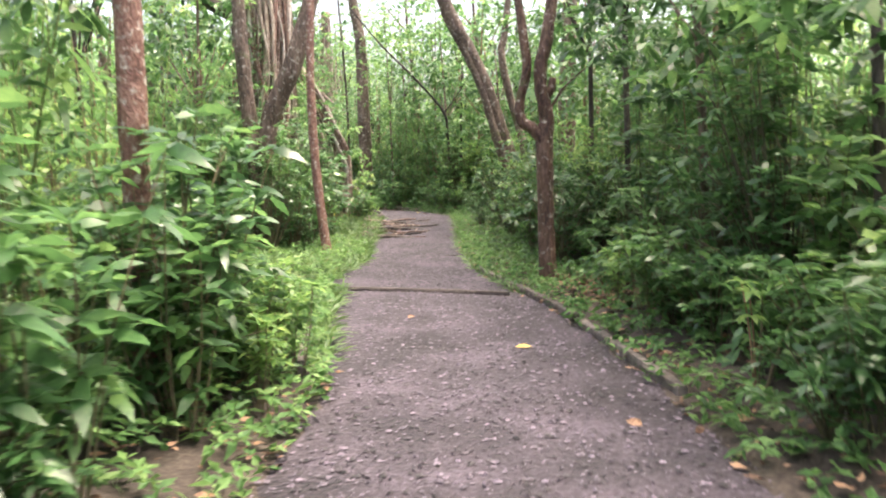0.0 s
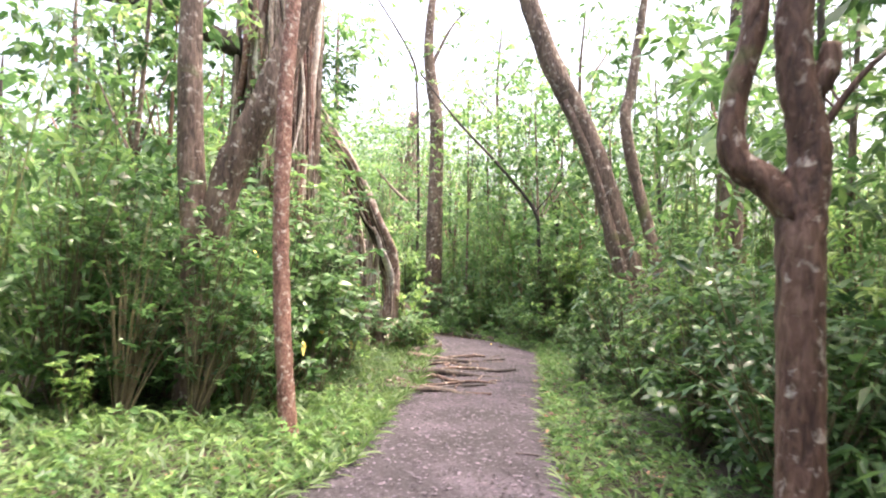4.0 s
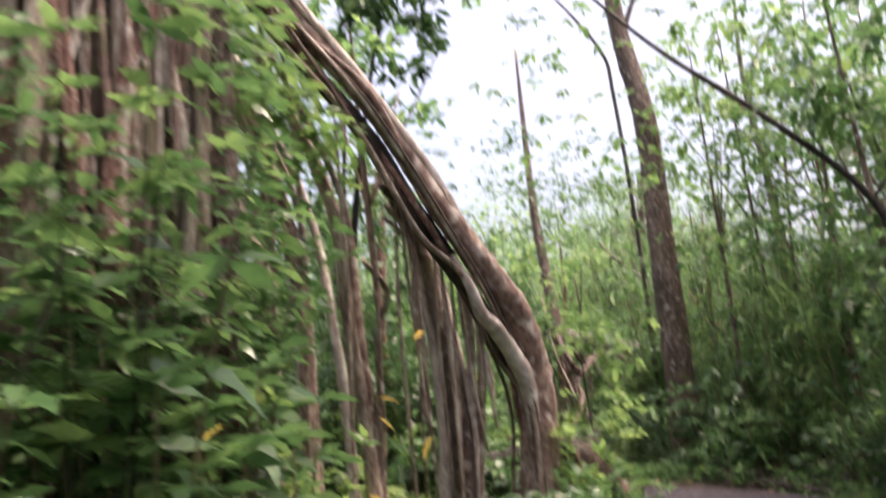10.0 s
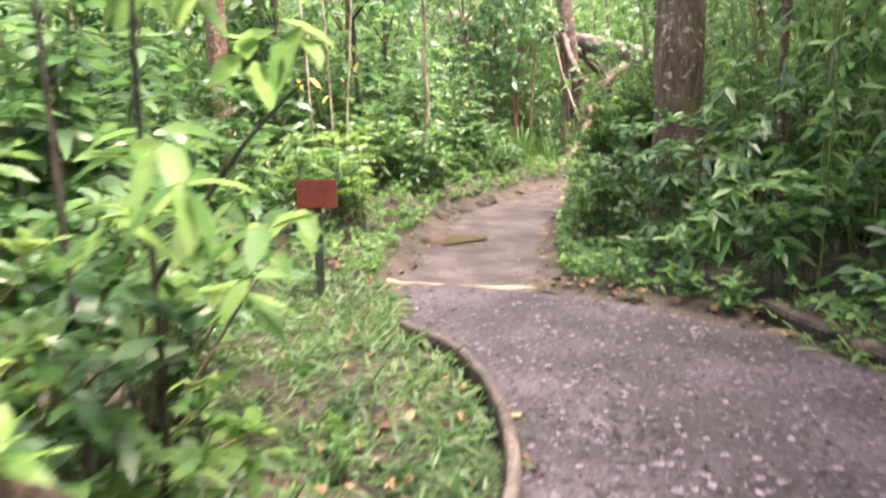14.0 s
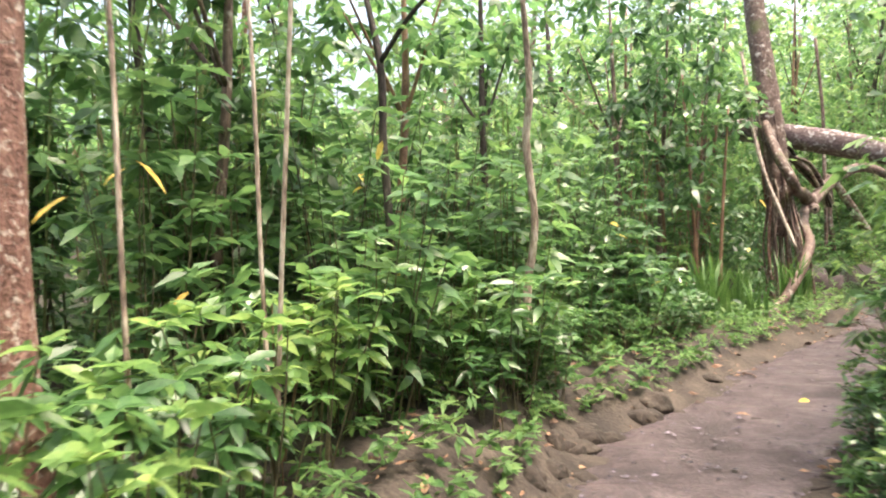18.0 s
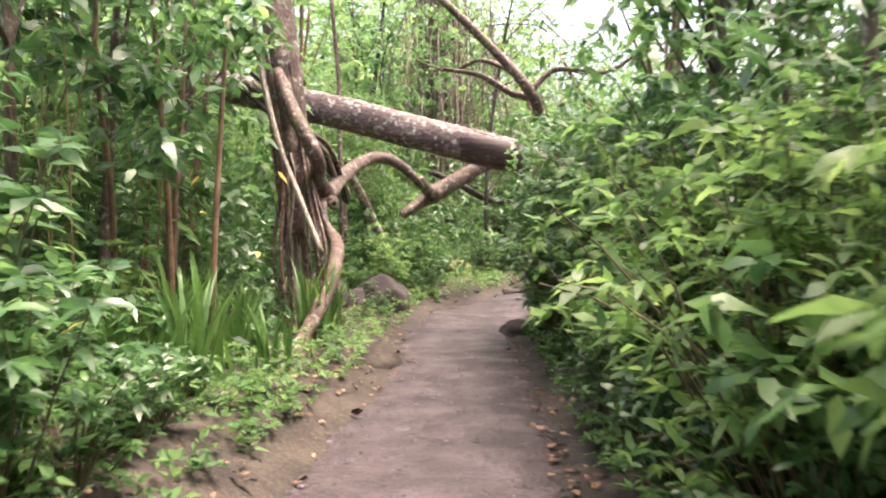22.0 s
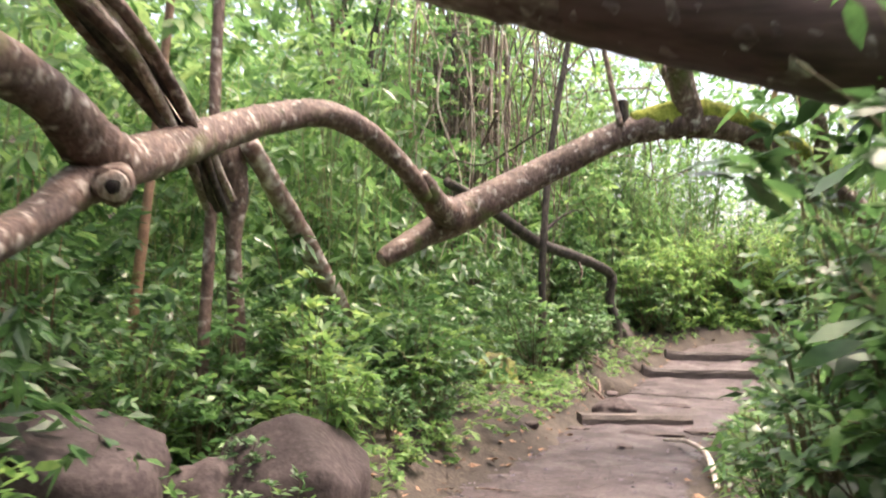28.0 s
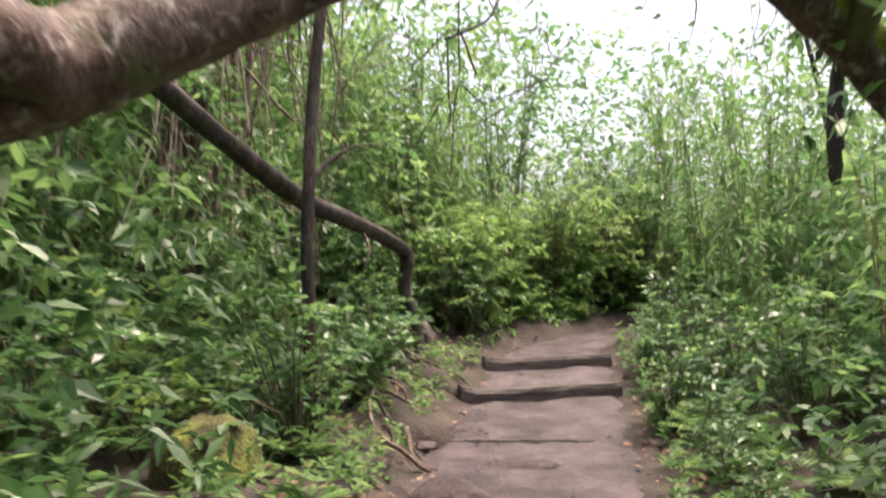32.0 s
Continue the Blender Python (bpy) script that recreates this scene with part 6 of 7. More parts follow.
B_KINDS = [bushy_plant(h, s, c, lf, m, nm, lb) for h, s, c, lf, m, nm, lb in (
    (0.8, 0.6, 250, 0.13, LEAF_DARK, "low_bush", "low dark green leafy bush"), (1.2, 0.7, 380, 0.125, LEAF_DARK, "leafy_bush", "dense dark green leafy bush"), (1.6, 0.8, 480, 0.13, LEAF, "leafy_bush", "dense green leafy bush"),
    (2.1, 0.9, 570, 0.135, LEAF_DARK, "tall_bush", "tall dense dark green bush"), (1.3, 0.8, 360, 0.14, LEAF_LIGHT, "light_leaf_bush", "light green leafy bush"), (0.6, 0.5, 200, 0.1, LEAF, "low_bush", "low small-leaved green bush"),
    (3.1, 0.85, 1040, 0.13, LEAF, "tall_bush", "tall dense green bush leaning to the trail"))]
kept_state = rng.bit_generator.state
B_KINDS.append(bushy_plant(2.1, 0.9, 600, 0.14, LEAF_LIGHT, "tall_light_bush", "tall light green leafy bush"))
B_KINDS.append(bushy_plant(2.7, 1.05, 1250, 0.15, LEAF_LIGHT, "drooping_leaf_bush", "dense bush of glossy drooping narrow leaves", 0.27, 0.8))
B_KINDS.append(bushy_plant(0.7, 0.55, 230, 0.13, LEAF_LIGHT, "broad_leaf_herb", "low fresh green plant with broad leaves"))
B_KINDS.append(bushy_plant(1.1, 0.7, 420, 0.14, LEAF, "broad_leaf_bush", "green bush with broad shiny leaves"))
rng.bit_generator.state = kept_state
C_KINDS = [cane_clump(h, c, lf, m, sm, nm, lb) for h, c, lf, m, sm, nm, lb in (
    (2.6, 9, 0.2, LEAF_CANE, CANE, "bamboo_clump", "clump of thin green canes with narrow leaves"), (3.4, 10, 0.21, LEAF_CANE, CANE, "bamboo_clump", "clump of thin green canes with narrow leaves"), (4.2, 11, 0.22, LEAF_CANE, CANE, "tall_bamboo_clump", "tall clump of thin light green canes"),
    (3.0, 8, 0.18, LEAF_CANE, STALK_RED, "red_stalk_clump", "clump of thin red-brown stalks with narrow leaves"), (5.0, 12, 0.24, LEAF_CANE, CANE, "tall_bamboo_clump", "tall clump of thin green canes"))]
F_KINDS = [fern_plant(r, k) for r, k in ((0.55, 9), (0.75, 10))]
S_KINDS = [strap_plant(0.8, 16), strap_plant(1.0, 20)]


def large_leaf_plant(height, stems, leaf):
    """A plant whose long leaves are so near that each is a part of its own."""
    ob = empty_at("large_leaf_shrub", (0, 0, 0))
    for i in range(stems):
        a = rng.uniform(0, 2 * np.pi)
        h = height * rng.uniform(0.6, 1.0)
        tip = np.array([math.cos(a) * 0.28 * h, math.sin(a) * 0.28 * h, h])
        stalk = part("stem", tube([(0.03 * math.cos(a), 0.03 * math.sin(a), -0.08, 0.013), (*tip * 0.55, 0.01), (*tip, 0.006)], 6, 4, 0.03, i), STALK_RED if i % 2 else TWIG, ob)
        for w in range(2):
            c = tip * (1 - 0.22 * w)
            for q in range(7):
                az = q * 0.9 + w * 0.4 + rng.normal(0, 0.15)
                el = rng.normal(0.3 - 0.25 * w, 0.15)
                blade = leaf_blades(c[None], np.array([[math.cos(az) * math.cos(el), math.sin(az) * math.cos(el), math.sin(el)]]), leaf * rng.uniform(0.7, 1.1), leaf * 0.38, rng.uniform(0.25, 0.6), roll=rng.normal(0, 0.25, 1))
                part("leaf", blade, LEAF_LIGHT if i % 2 else LEAF, stalk)
    return tagged(ob, "glossy shrub with very long light green leaves", "shrub", "large-leaved shrubs")


BIG = [large_leaf_plant(1.2, 6, 0.21), large_leaf_plant(1.25, 7, 0.29)]
USED = set()


# bare spots between the shrubs
OPEN_SPOTS = [(-5.85, -5.0, 45.7, 47.5), (-5.35, -4.2, 47.5, 49.4), (-4.95, -3.5, 49.4, 51.2), (-6.0, -4.9, 26.0, 27.8), (-8.9, -7.4, 38.5, 40.2), (-3.4, -1.8, 17.3, 19.3), (-1.8, -1.25, 2.8, 3.75), (-6.85, -5.7, 42.7, 45.9), (1.2, 2.1, 7.3, 9.2)]


def plant(kinds, x, y, size=1.0, only=None, anywhere=False):
    if not anywhere and any(a < x < b and c < y < d for a, b, c, d in OPEN_SPOTS):
        return None
    if kinds is C_KINDS and -3.7 < x < -1.2 and 24 < y < 26.8:
        return None
    l, r = edges(y)
    if l - 0.1 < x < r + 0.1:
        return None
    k = kinds[int(rng.integers(len(kinds)))] if only is None else kinds[only]
    m = pose(x, y, float(ground_z(x, y)) - 0.01, rng.normal(0, 4), rng.normal(0, 4), rng.uniform(0, 360)) @ Matrix.Scale(size, 4)
    if k.name in USED:
        return copy_thing(k, m)
    USED.add(k.name)
    k.matrix_basis = m
    return k


def band(side, y0, y1, d0, d1, n, kinds, s0=0.8, s1=1.2, which=None, power=1.0):
    """Plants scattered along one side of the trail, d0 to d1 beyond its edge."""
    for i in range(n):
        y = y0 + (y1 - y0) * (i + rng.uniform(0.1, 0.9)) / n
        d = d0 + (d1 - d0) * rng.uniform() ** power
        l, r = corridor(y)
        x = l - d if side < 0 else r + d
        w = None if which is None else which[int(rng.integers(len(which)))]
        plant(kinds, float(x), float(y), rng.uniform(s0, s1), w)


for x, y, s in ((-3.3, 20.9, 0.8), (-6.4, 26.6, 0.85), (1.75, 4.4, 0.7), (-2.2, 4.6, 0.7), (-2.25, 20.0, 0.6)):
    plant(BIG, x, y, s, 0, True)
for x, y, s in ((-5.5, 25.35, 0.6), (-5.95, 26.3, 0.65), (-6.35, 27.2, 0.5), (-6.7, 28.4, 0.5), (-7.0, 27.0, 0.85)):
    plant(BIG, x, y, s, 1, True)
for x, y, s, w in ((-6.25, 28.3, 0.72, 1), (-6.4, 28.6, 0.8, 4), (-6.1, 27.9, 0.6, 0), (-6.35, 28.9, 0.7, 1)):
    plant(R_KINDS, x, y, s, w, True)
for x, y, s, w in ((-2.5, 20.55, 0.8, 4), (-2.3, 20.5, 0.5, 0), (-3.1, 21.2, 0.85, 2), (-2.15, 19.75, 0.5, 9), (-1.98, 20.2, 0.4, 5), (-2.0, 20.7, 0.4, 9), (-2.2, 21.1, 0.4, 5), (-2.5, 21.5, 0.5, 9), (-2.15, 19.3, 0.5, 5), (-2.25, 18.75, 0.8, 9), (-2.65, 18.55, 1.1, 9), (-3.05, 18.4, 1.3, 9), (-3.4, 18.4, 1.3, 9), (-2.0, 19.55, 0.6, 9), (-2.7, 19.75, 0.9, 10), (-2.45, 20.05, 0.75, 10), (-2.12, 18.85, 0.85, 10), (-1.95, 19.15, 0.6, 9), (-2.25, 20.25, 0.7, 9), (-2.05, 20.5, 0.55, 9), (0.35, 21.9, 0.9, 6), (0.65, 22.3, 1.0, 6), (-3.0, 20.0, 0.9, 10), (-3.6, 20.2, 1.0, 9), (-4.2, 20.0, 1.1, 9), (-3.3, 20.6, 1.1, 10)):
    plant(B_KINDS, x, y, s, w, True)
for x, y, s, w in ((-2.7, 12.25, 0.85, 6), (-3.3, 12.2, 0.9, 6), (-2.45, 12.75, 0.9, 3), (-2.3, 13.2, 1.0, 2), (-3.9, 12.3, 1.0, 6)):
    plant(B_KINDS, x, y, s, w)
# first stretch
band(-1, 6.8, 12, 0.5, 2.3, 14, B_KINDS, 0.45, 0.8, (0, 5))
band(-1, 9.0, 13.2, 1.5, 2.7, 18, B_KINDS, 0.6, 0.95, (10, 5, 9))
band(-1, 7.5, 12, 0.6, 2.3, 7, R_KINDS, 0.45, 0.7, (0, 4))
band(-1, 4.2, 6.4, 0.12, 0.5, 8, R_KINDS, 0.6, 0.85, (0, 4))
band(-1, 4.0, 6.2, 0.2, 0.7, 6, B_KINDS, 0.6, 0.85, (1, 4))
band(-1, 2.3, 5.3, 0.35, 0.9, 12, R_KINDS, 0.85, 1.1, (1, 3, 4))
band(-1, 2.6, 5.4, 0.5, 1.2, 8, B_KINDS, 0.8, 1.05, (2, 3, 4))
band(-1, 2.2, 6.2, 0.2, 0.5, 8, B_KINDS, 0.55, 0.8, (0, 5))
band(1, 2.6, 8.2, 0.35, 0.9, 12, R_KINDS, 0.75, 1.0, (0, 1, 4))
band(-1, 1.4, 6.5, 0.7, 3.5, 16, B_KINDS, 0.9, 1.2, (1, 2, 3, 4))
band(-1, 0.5, 7.5, 1.4, 5, 12, C_KINDS, 0.9, 1.1)
band(1, 1.5, 8.0, 0.25, 0.8, 14, B_KINDS, 0.7, 1.0, (9, 10, 5))
band(1, 2.0, 9.0, 1.0, 2.5, 8, B_KINDS, 0.9, 1.1, (6,))
band(1, 2.0, 9.0, 0.9, 3.5, 16, B_KINDS, 0.9, 1.25, (7, 2, 4))
band(1, 2.0, 10.0, 1.2, 4, 8, R_KINDS, 0.9, 1.2, (2, 3, 5))
band(1, 3.0, 12.0, 1.8, 5, 14, C_KINDS, 0.9, 1.2)
band(-1, 6.5, 12.5, 2.3, 6, 26, B_KINDS, 0.9, 1.25, (4, 7, 7, 10))
band(-1, 6.5, 13, 3, 7, 14, C_KINDS, 0.9, 1.2)
band(1, 9.5, 14.5, 0.35, 0.8, 10, B_KINDS, 0.6, 0.9, (0, 5))
band(1, 10, 14.5, 0.9, 3.5, 18, B_KINDS, 0.9, 1.2, (1, 2, 3))
band(1, 10, 15, 2.6, 5, 12, C_KINDS, 0.9, 1.2)
band(1, 9.8, 15.5, 0.9, 1.8, 14, B_KINDS, 0.75, 1.0, (3, 8, 2))
# by the fig
band(-1, 13.2, 18.6, 0.75, 1.7, 22, R_KINDS, 0.9, 1.15, (1, 2, 3, 4))
band(-1, 12.6, 17.5, 1.8, 3.6, 10, B_KINDS, 0.9, 1.15, (6,))
band(-1, 13.0, 18.4, 1.2, 3.0, 16, B_KINDS, 1.0, 1.35, (1, 2, 3, 4))
band(-1, 13.6, 17.6, 0.9, 2.0, 12, R_KINDS, 0.85, 1.1, (6,))
band(-1, 13.0, 17.0, 1.5, 3.2, 8, R_KINDS, 0.9, 1.2, (6,))
band(-1, 15.0, 19.0, 0.35, 0.8, 8, B_KINDS, 0.6, 0.9, (0, 5))
band(-1, 12, 20, 3, 7, 22, C_KINDS, 0.9, 1.2)
band(1, 14.5, 20.8, 0.3, 1.0, 20, B_KINDS, 0.7, 1.0, (0, 1, 5))
band(1, 14.5, 21, 0.9, 3, 24, B_KINDS, 0.9, 1.2, (1, 2, 3))
band(1, 14.5, 22, 1.5, 5, 18, C_KINDS, 0.9, 1.2)
# the bend
band(-1, 20.2, 23.8, 0.4, 0.9, 8, B_KINDS, 0.45, 0.7, (0, 5))
band(-1, 20.3, 24.5, 1.2, 3.5, 18, R_KINDS, 0.9, 1.2, (1, 2, 3, 5))
band(-1, 20.5, 25, 2.5, 6, 16, B_KINDS, 1.0, 1.3, (2, 3, 4))
band(1, 20.9, 23.6, 0.3, 0.7, 9, B_KINDS, 0.8, 1.0, (4, 2, 10))
band(1, 20.6, 24.4, 0.8, 2.6, 18, B_KINDS, 1.0, 1.25, (2, 10, 7))
band(1, 24.3, 28.5, 0.35, 0.8, 16, B_KINDS, 0.55, 0.8, (0, 5))
band(1, 24.6, 29.5, 0.8, 3.2, 16, R_KINDS, 0.7, 1.0, (0, 1, 2))
band(1, 24.6, 31, 1.0, 4.5, 26, C_KINDS, 0.8, 1.1)
# earth trail
band(-1, 24.6, 27.2, 0.35, 1.2, 9, R_KINDS, 0.85, 1.1, (1, 3, 4))
band(-1, 26.5, 33.5, 0.9, 2.2, 24, R_KINDS, 0.8, 1.15, (1, 2, 3, 4))
band(-1, 26.0, 34, 1.8, 4.5, 26, R_KINDS, 1.0, 1.3, (2, 3, 5))
band(-1, 26, 36, 2.2, 7, 26, C_KINDS, 0.9, 1.2)
band(-1, 27.2, 33.5, 0.5, 1.0, 24, B_KINDS, 0.45, 0.75, (0, 5))
band(-1, 27.6, 32.6, 0.7, 1.3, 22, R_KINDS, 0.75, 1.05, (0, 1, 4))
band(-1, 28.5, 33.0, 0.5, 0.9, 12, B_KINDS, 0.5, 0.75, (9, 10))
band(-1, 27.5, 32.0, 0.9, 1.8, 12, R_KINDS, 0.75, 1.0, (3, 6))
band(1, 28.5, 33, 0.4, 0.9, 14, B_KINDS, 0.8, 1.05, (0, 1, 2))
band(1, 28.8, 38.2, 0.6, 1.1, 24, B_KINDS, 0.85, 1.1, (8, 8, 7))
band(1, 28.5, 35, 0.7, 1.6, 10, B_KINDS, 0.8, 1.0, (6,))
band(1, 35, 38.6, 0.3, 0.9, 9, B_KINDS, 0.85, 1.05, (6,))
band(1, 36.2, 38.8, 0.45, 0.8, 6, B_KINDS, 0.75, 0.95, (10, 8))
band(1, 34.6, 37.8, 0.55, 0.85, 6, B_KINDS, 0.92, 1.05, (6,))
band(1, 33.5, 38.0, 0.35, 0.7, 8, B_KINDS, 0.8, 1.0, (1, 9))
band(-1, 37.8, 40.5, 0.9, 1.9, 8, B_KINDS, 0.6, 0.85, (1, 4))
band(1, 38.2, 41.5, 0.35, 0.8, 6, B_KINDS, 0.7, 0.95, (2, 6))
band(1, 29.5, 39.5, 1.2, 3, 14, B_KINDS, 1.0, 1.2, (2, 8))
band(1, 29, 40, 1.3, 2.4, 12, R_KINDS, 0.8, 0.95, (3, 5))
band(1, 30, 42, 2, 5, 18, C_KINDS, 0.9, 1.2)
band(-1, 33.0, 36.8, 0.6, 1.6, 14, S_KINDS, 0.8, 1.1)
band(-1, 33.2, 38, 0.3, 0.9, 12, B_KINDS, 0.4, 0.65, (0, 5))
band(-1, 33, 38, 1.8, 3.5, 6, C_KINDS, 0.9, 1.1, (3,))
band(-1, 31.5, 35.2, 1.5, 2.6, 10, R_KINDS, 0.95, 1.25, (1, 4, 3))
band(-1, 33.5, 39, 2.2, 6, 20, B_KINDS, 1.0, 1.3, (1, 2, 4))
# under the limbs to the steps
band(-1, 38.5, 42.5, 0.25, 1.6, 22, B_KINDS, 0.5, 0.85, (0, 1, 5))
band(-1, 41.5, 51.5, 0.3, 1.2, 26, B_KINDS, 0.5, 0.8, (0, 5, 1))
band(-1, 41.5, 51, 1.0, 4, 32, B_KINDS, 0.8, 1.1, (1, 2, 4))
band(-1, 40, 52, 2, 7, 34, C_KINDS, 0.8, 1.15)
band(-1, 40.4, 43.2, 0.35, 1.6, 12, B_KINDS, 0.75, 1.05, (2, 4))
band(-1, 40.6, 43.2, 0.3, 1.2, 6, R_KINDS, 0.6, 0.85, (0, 4))
band(-1, 40.7, 45.6, 0.15, 1.7, 34, B_KINDS, 0.75, 1.1, (9, 10, 9))
band(-1, 38.3, 40.2, 1.0, 2.2, 10, B_KINDS, 0.7, 0.95, (9, 10))
band(-1, 43.0, 49.5, 0.6, 2.4, 22, B_KINDS, 0.8, 1.15, (10, 2))
band(-1, 44, 49, 0.3, 0.8, 4, F_KINDS, 0.8, 1.1)
band(1, 40.5, 51.5, 0.5, 1.0, 24, B_KINDS, 0.6, 0.9, (0, 1, 5))
band(1, 40.5, 51, 0.8, 3.5, 30, B_KINDS, 0.8, 1.15, (1, 2, 4))
band(1, 41, 53, 1.5, 6, 26, C_KINDS, 0.8, 1.15)
band(1, 43, 49, 0.2, 0.8, 5, F_KINDS, 0.8, 1.1)
# where the trail climbs out of sight
for i in range(34):
    plant(C_KINDS, rng.uniform(-7, 2.5), rng.uniform(54, 59), rng.uniform(0.9, 1.2))
for i in range(30):
    plant(B_KINDS, rng.uniform(-6, 2.5), rng.uniform(52.6, 55.5), rng.uniform(0.9, 1.3))

band(-1, 50.6, 54.0, 0.3, 1.3, 22, B_KINDS, 0.75, 1.0, (1, 2, 4, 7))
band(-1, 46.5, 52.5, 0.25, 1.0, 16, B_KINDS, 0.7, 1.0, (1, 2))
band(1, 46.5, 53, 0.25, 1.0, 14, B_KINDS, 0.7, 1.0, (1, 2))
band(-1, 43.5, 49, 0.25, 0.7, 8, R_KINDS, 0.5, 0.75, (0, 4))
for i in range(26):
    plant(C_KINDS, rng.uniform(-6.5, -3.2), rng.uniform(52.6, 56), rng.uniform(0.8, 1.1))
for i in range(22):
    plant(C_KINDS, rng.uniform(-1.0, 3.0), rng.uniform(49, 55), rng.uniform(0.8, 1.1))
for i in range(34):
    x = -3.4 + 6.6 * i / 33
    plant(B_KINDS, x, float(np.interp(x, (-3.0, -1.7, 0.1, 3.2), (51.6, 52.4, 53.2, 54.5))) + rng.uniform(0.7, 2.2), rng.uniform(0.75, 1.05), (4, 7, 2, 7)[i % 4])
for x, y, s in ((-6.5, 36.2, 0.4), (-6.55, 36.6, 0.45), (-6.45, 35.9, 0.35), (-6.6, 37.1, 0.45)):
    plant(B_KINDS, x, y, s, 0, True)
plant(F_KINDS, -6.0, 46.1, 0.9, 0)
plant(F_KINDS, -5.75, 46.5, 0.8, 1)
plant(F_KINDS, -2.55, 45.2, 1.0, 1)
plant(F_KINDS, -3.8, 44.0, 0.9, 1)
plant(F_KINDS, -3.9, 43.6, 0.75, 0)
plant(F_KINDS, -5.95, 45.1, 0.7, 0, True)
plant(F_KINDS, -3.45, 44.15, 0.9, 0, True)

forest_tree("overhanging_shrub", [(-4.5, 37.9, G(-4.5, 37.9), 0.035), (-4.55, 37.9, 1.5, 0.03), (-4.7, 37.85, 2.6, 0.02), (-4.9, 37.8, 3.3, 0.008)],
            [[(-4.55, 37.9, 1.3, 0.018), (-4.9, 37.7, 1.9, 0.012), (-5.2, 37.6, 2.2, 0.005)], [(-4.6, 37.9, 2.0, 0.016), (-4.95, 38.1, 2.6, 0.01), (-5.2, 38.2, 2.9, 0.004)], [(-4.5, 37.9, 1.0, 0.015), (-4.85, 38.1, 1.3, 0.01), (-5.15, 38.2, 1.5, 0.004)]],
            clumps(30, (-5.15, -4.3), (37.2, 38.5), (0.9, 3.4)), TWIG, "glossy broad-leaved shrub reaching over the trail", leaf=0.125, leaf_mat=LEAF, radius=0.34, per=34, sides=6)
forest_tree("overhanging_shrub", [(-4.5, 38.95, G(-4.5, 38.95), 0.03), (-4.55, 38.95, 1.4, 0.026), (-4.7, 38.9, 2.3, 0.016), (-4.85, 38.9, 3.0, 0.006)],
            [[(-4.53, 38.95, 1.1, 0.014), (-4.85, 38.8, 1.6, 0.01), (-5.15, 38.7, 1.8, 0.004)], [(-4.6, 38.95, 1.8, 0.014), (-4.9, 39.0, 2.3, 0.009), (-5.2, 38.9, 2.5, 0.004)], [(-4.5, 38.95, 0.8, 0.012), (-4.85, 39.05, 1.05, 0.008), (-5.1, 39.1, 1.15, 0.004)]],
            clumps(26, (-5.2, -4.35), (38.5, 39.35), (0.75, 3.05)), TWIG, "glossy broad-leaved shrub reaching over the trail", leaf=0.15, leaf_mat=LEAF, radius=0.26, per=30, sides=6)
for x, y, h, r0 in ((-3.75, 30.3, 3.8, 0.03), (-3.65, 34.2, 4.6, 0.03), (-3.85, 35.7, 4.4, 0.035)):
    z = G(x, y)
    forest_tree("leaning_shrub_tree", [(x, y, z, r0), (x - 0.05, y + 0.05, z + h * 0.4, r0 * 0.8), (x - 0.25, y - 0.05, z + h * 0.75, r0 * 0.5), (x - 0.4, y, z + h, 0.006)],
                [[(x - 0.04, y, z + h * u, 0.014), (x + a, y + b, z + h * u + 0.5, 0.009), (x + 1.5 * a, y + 1.6 * b, z + h * u + 0.7, 0.004)] for u, a, b in ((0.3, -0.3, 0.3), (0.42, -0.35, -0.3), (0.55, 0.3, 0.3), (0.65, -0.3, 0.1))],
                clumps(34, (x - 0.75, x + 0.6), (y - 0.9, y + 0.9), (z + 1.0, z + h)), TWIG, "slim shrub tree with drooping dark leaves over the trail", leaf=0.15, leaf_mat=LEAF, radius=0.42, per=36, sides=6, group="shrub trees")
band(1, 26.5, 30.5, 0.25, 0.7, 8, B_KINDS, 0.7, 0.95, (1, 4))
band(1, 32.2, 34.6, 0.3, 0.6, 6, B_KINDS, 0.7, 0.9, (1, 9))
for x, y, s, w in ((-1.83, 19.45, 0.55, 9), (-1.86, 19.75, 0.6, 9), (-1.95, 19.95, 0.7, 10), (-1.84, 20.1, 0.4, 5), (-2.1, 19.5, 0.9, 10), (-2.05, 19.75, 0.95, 4), (-2.3, 19.85, 1.0, 4), (-2.5, 19.9, 0.9, 9), (-2.6, 20.4, 1.0, 10)):
    plant(B_KINDS, x, y, s, w, True)
plant(R_KINDS, -1.95, 19.95, 0.65, 4, True)
plant(R_KINDS, -3.3, 26.35, 0.8, 4)
plant(R_KINDS, -3.1, 26.6, 0.75, 3)

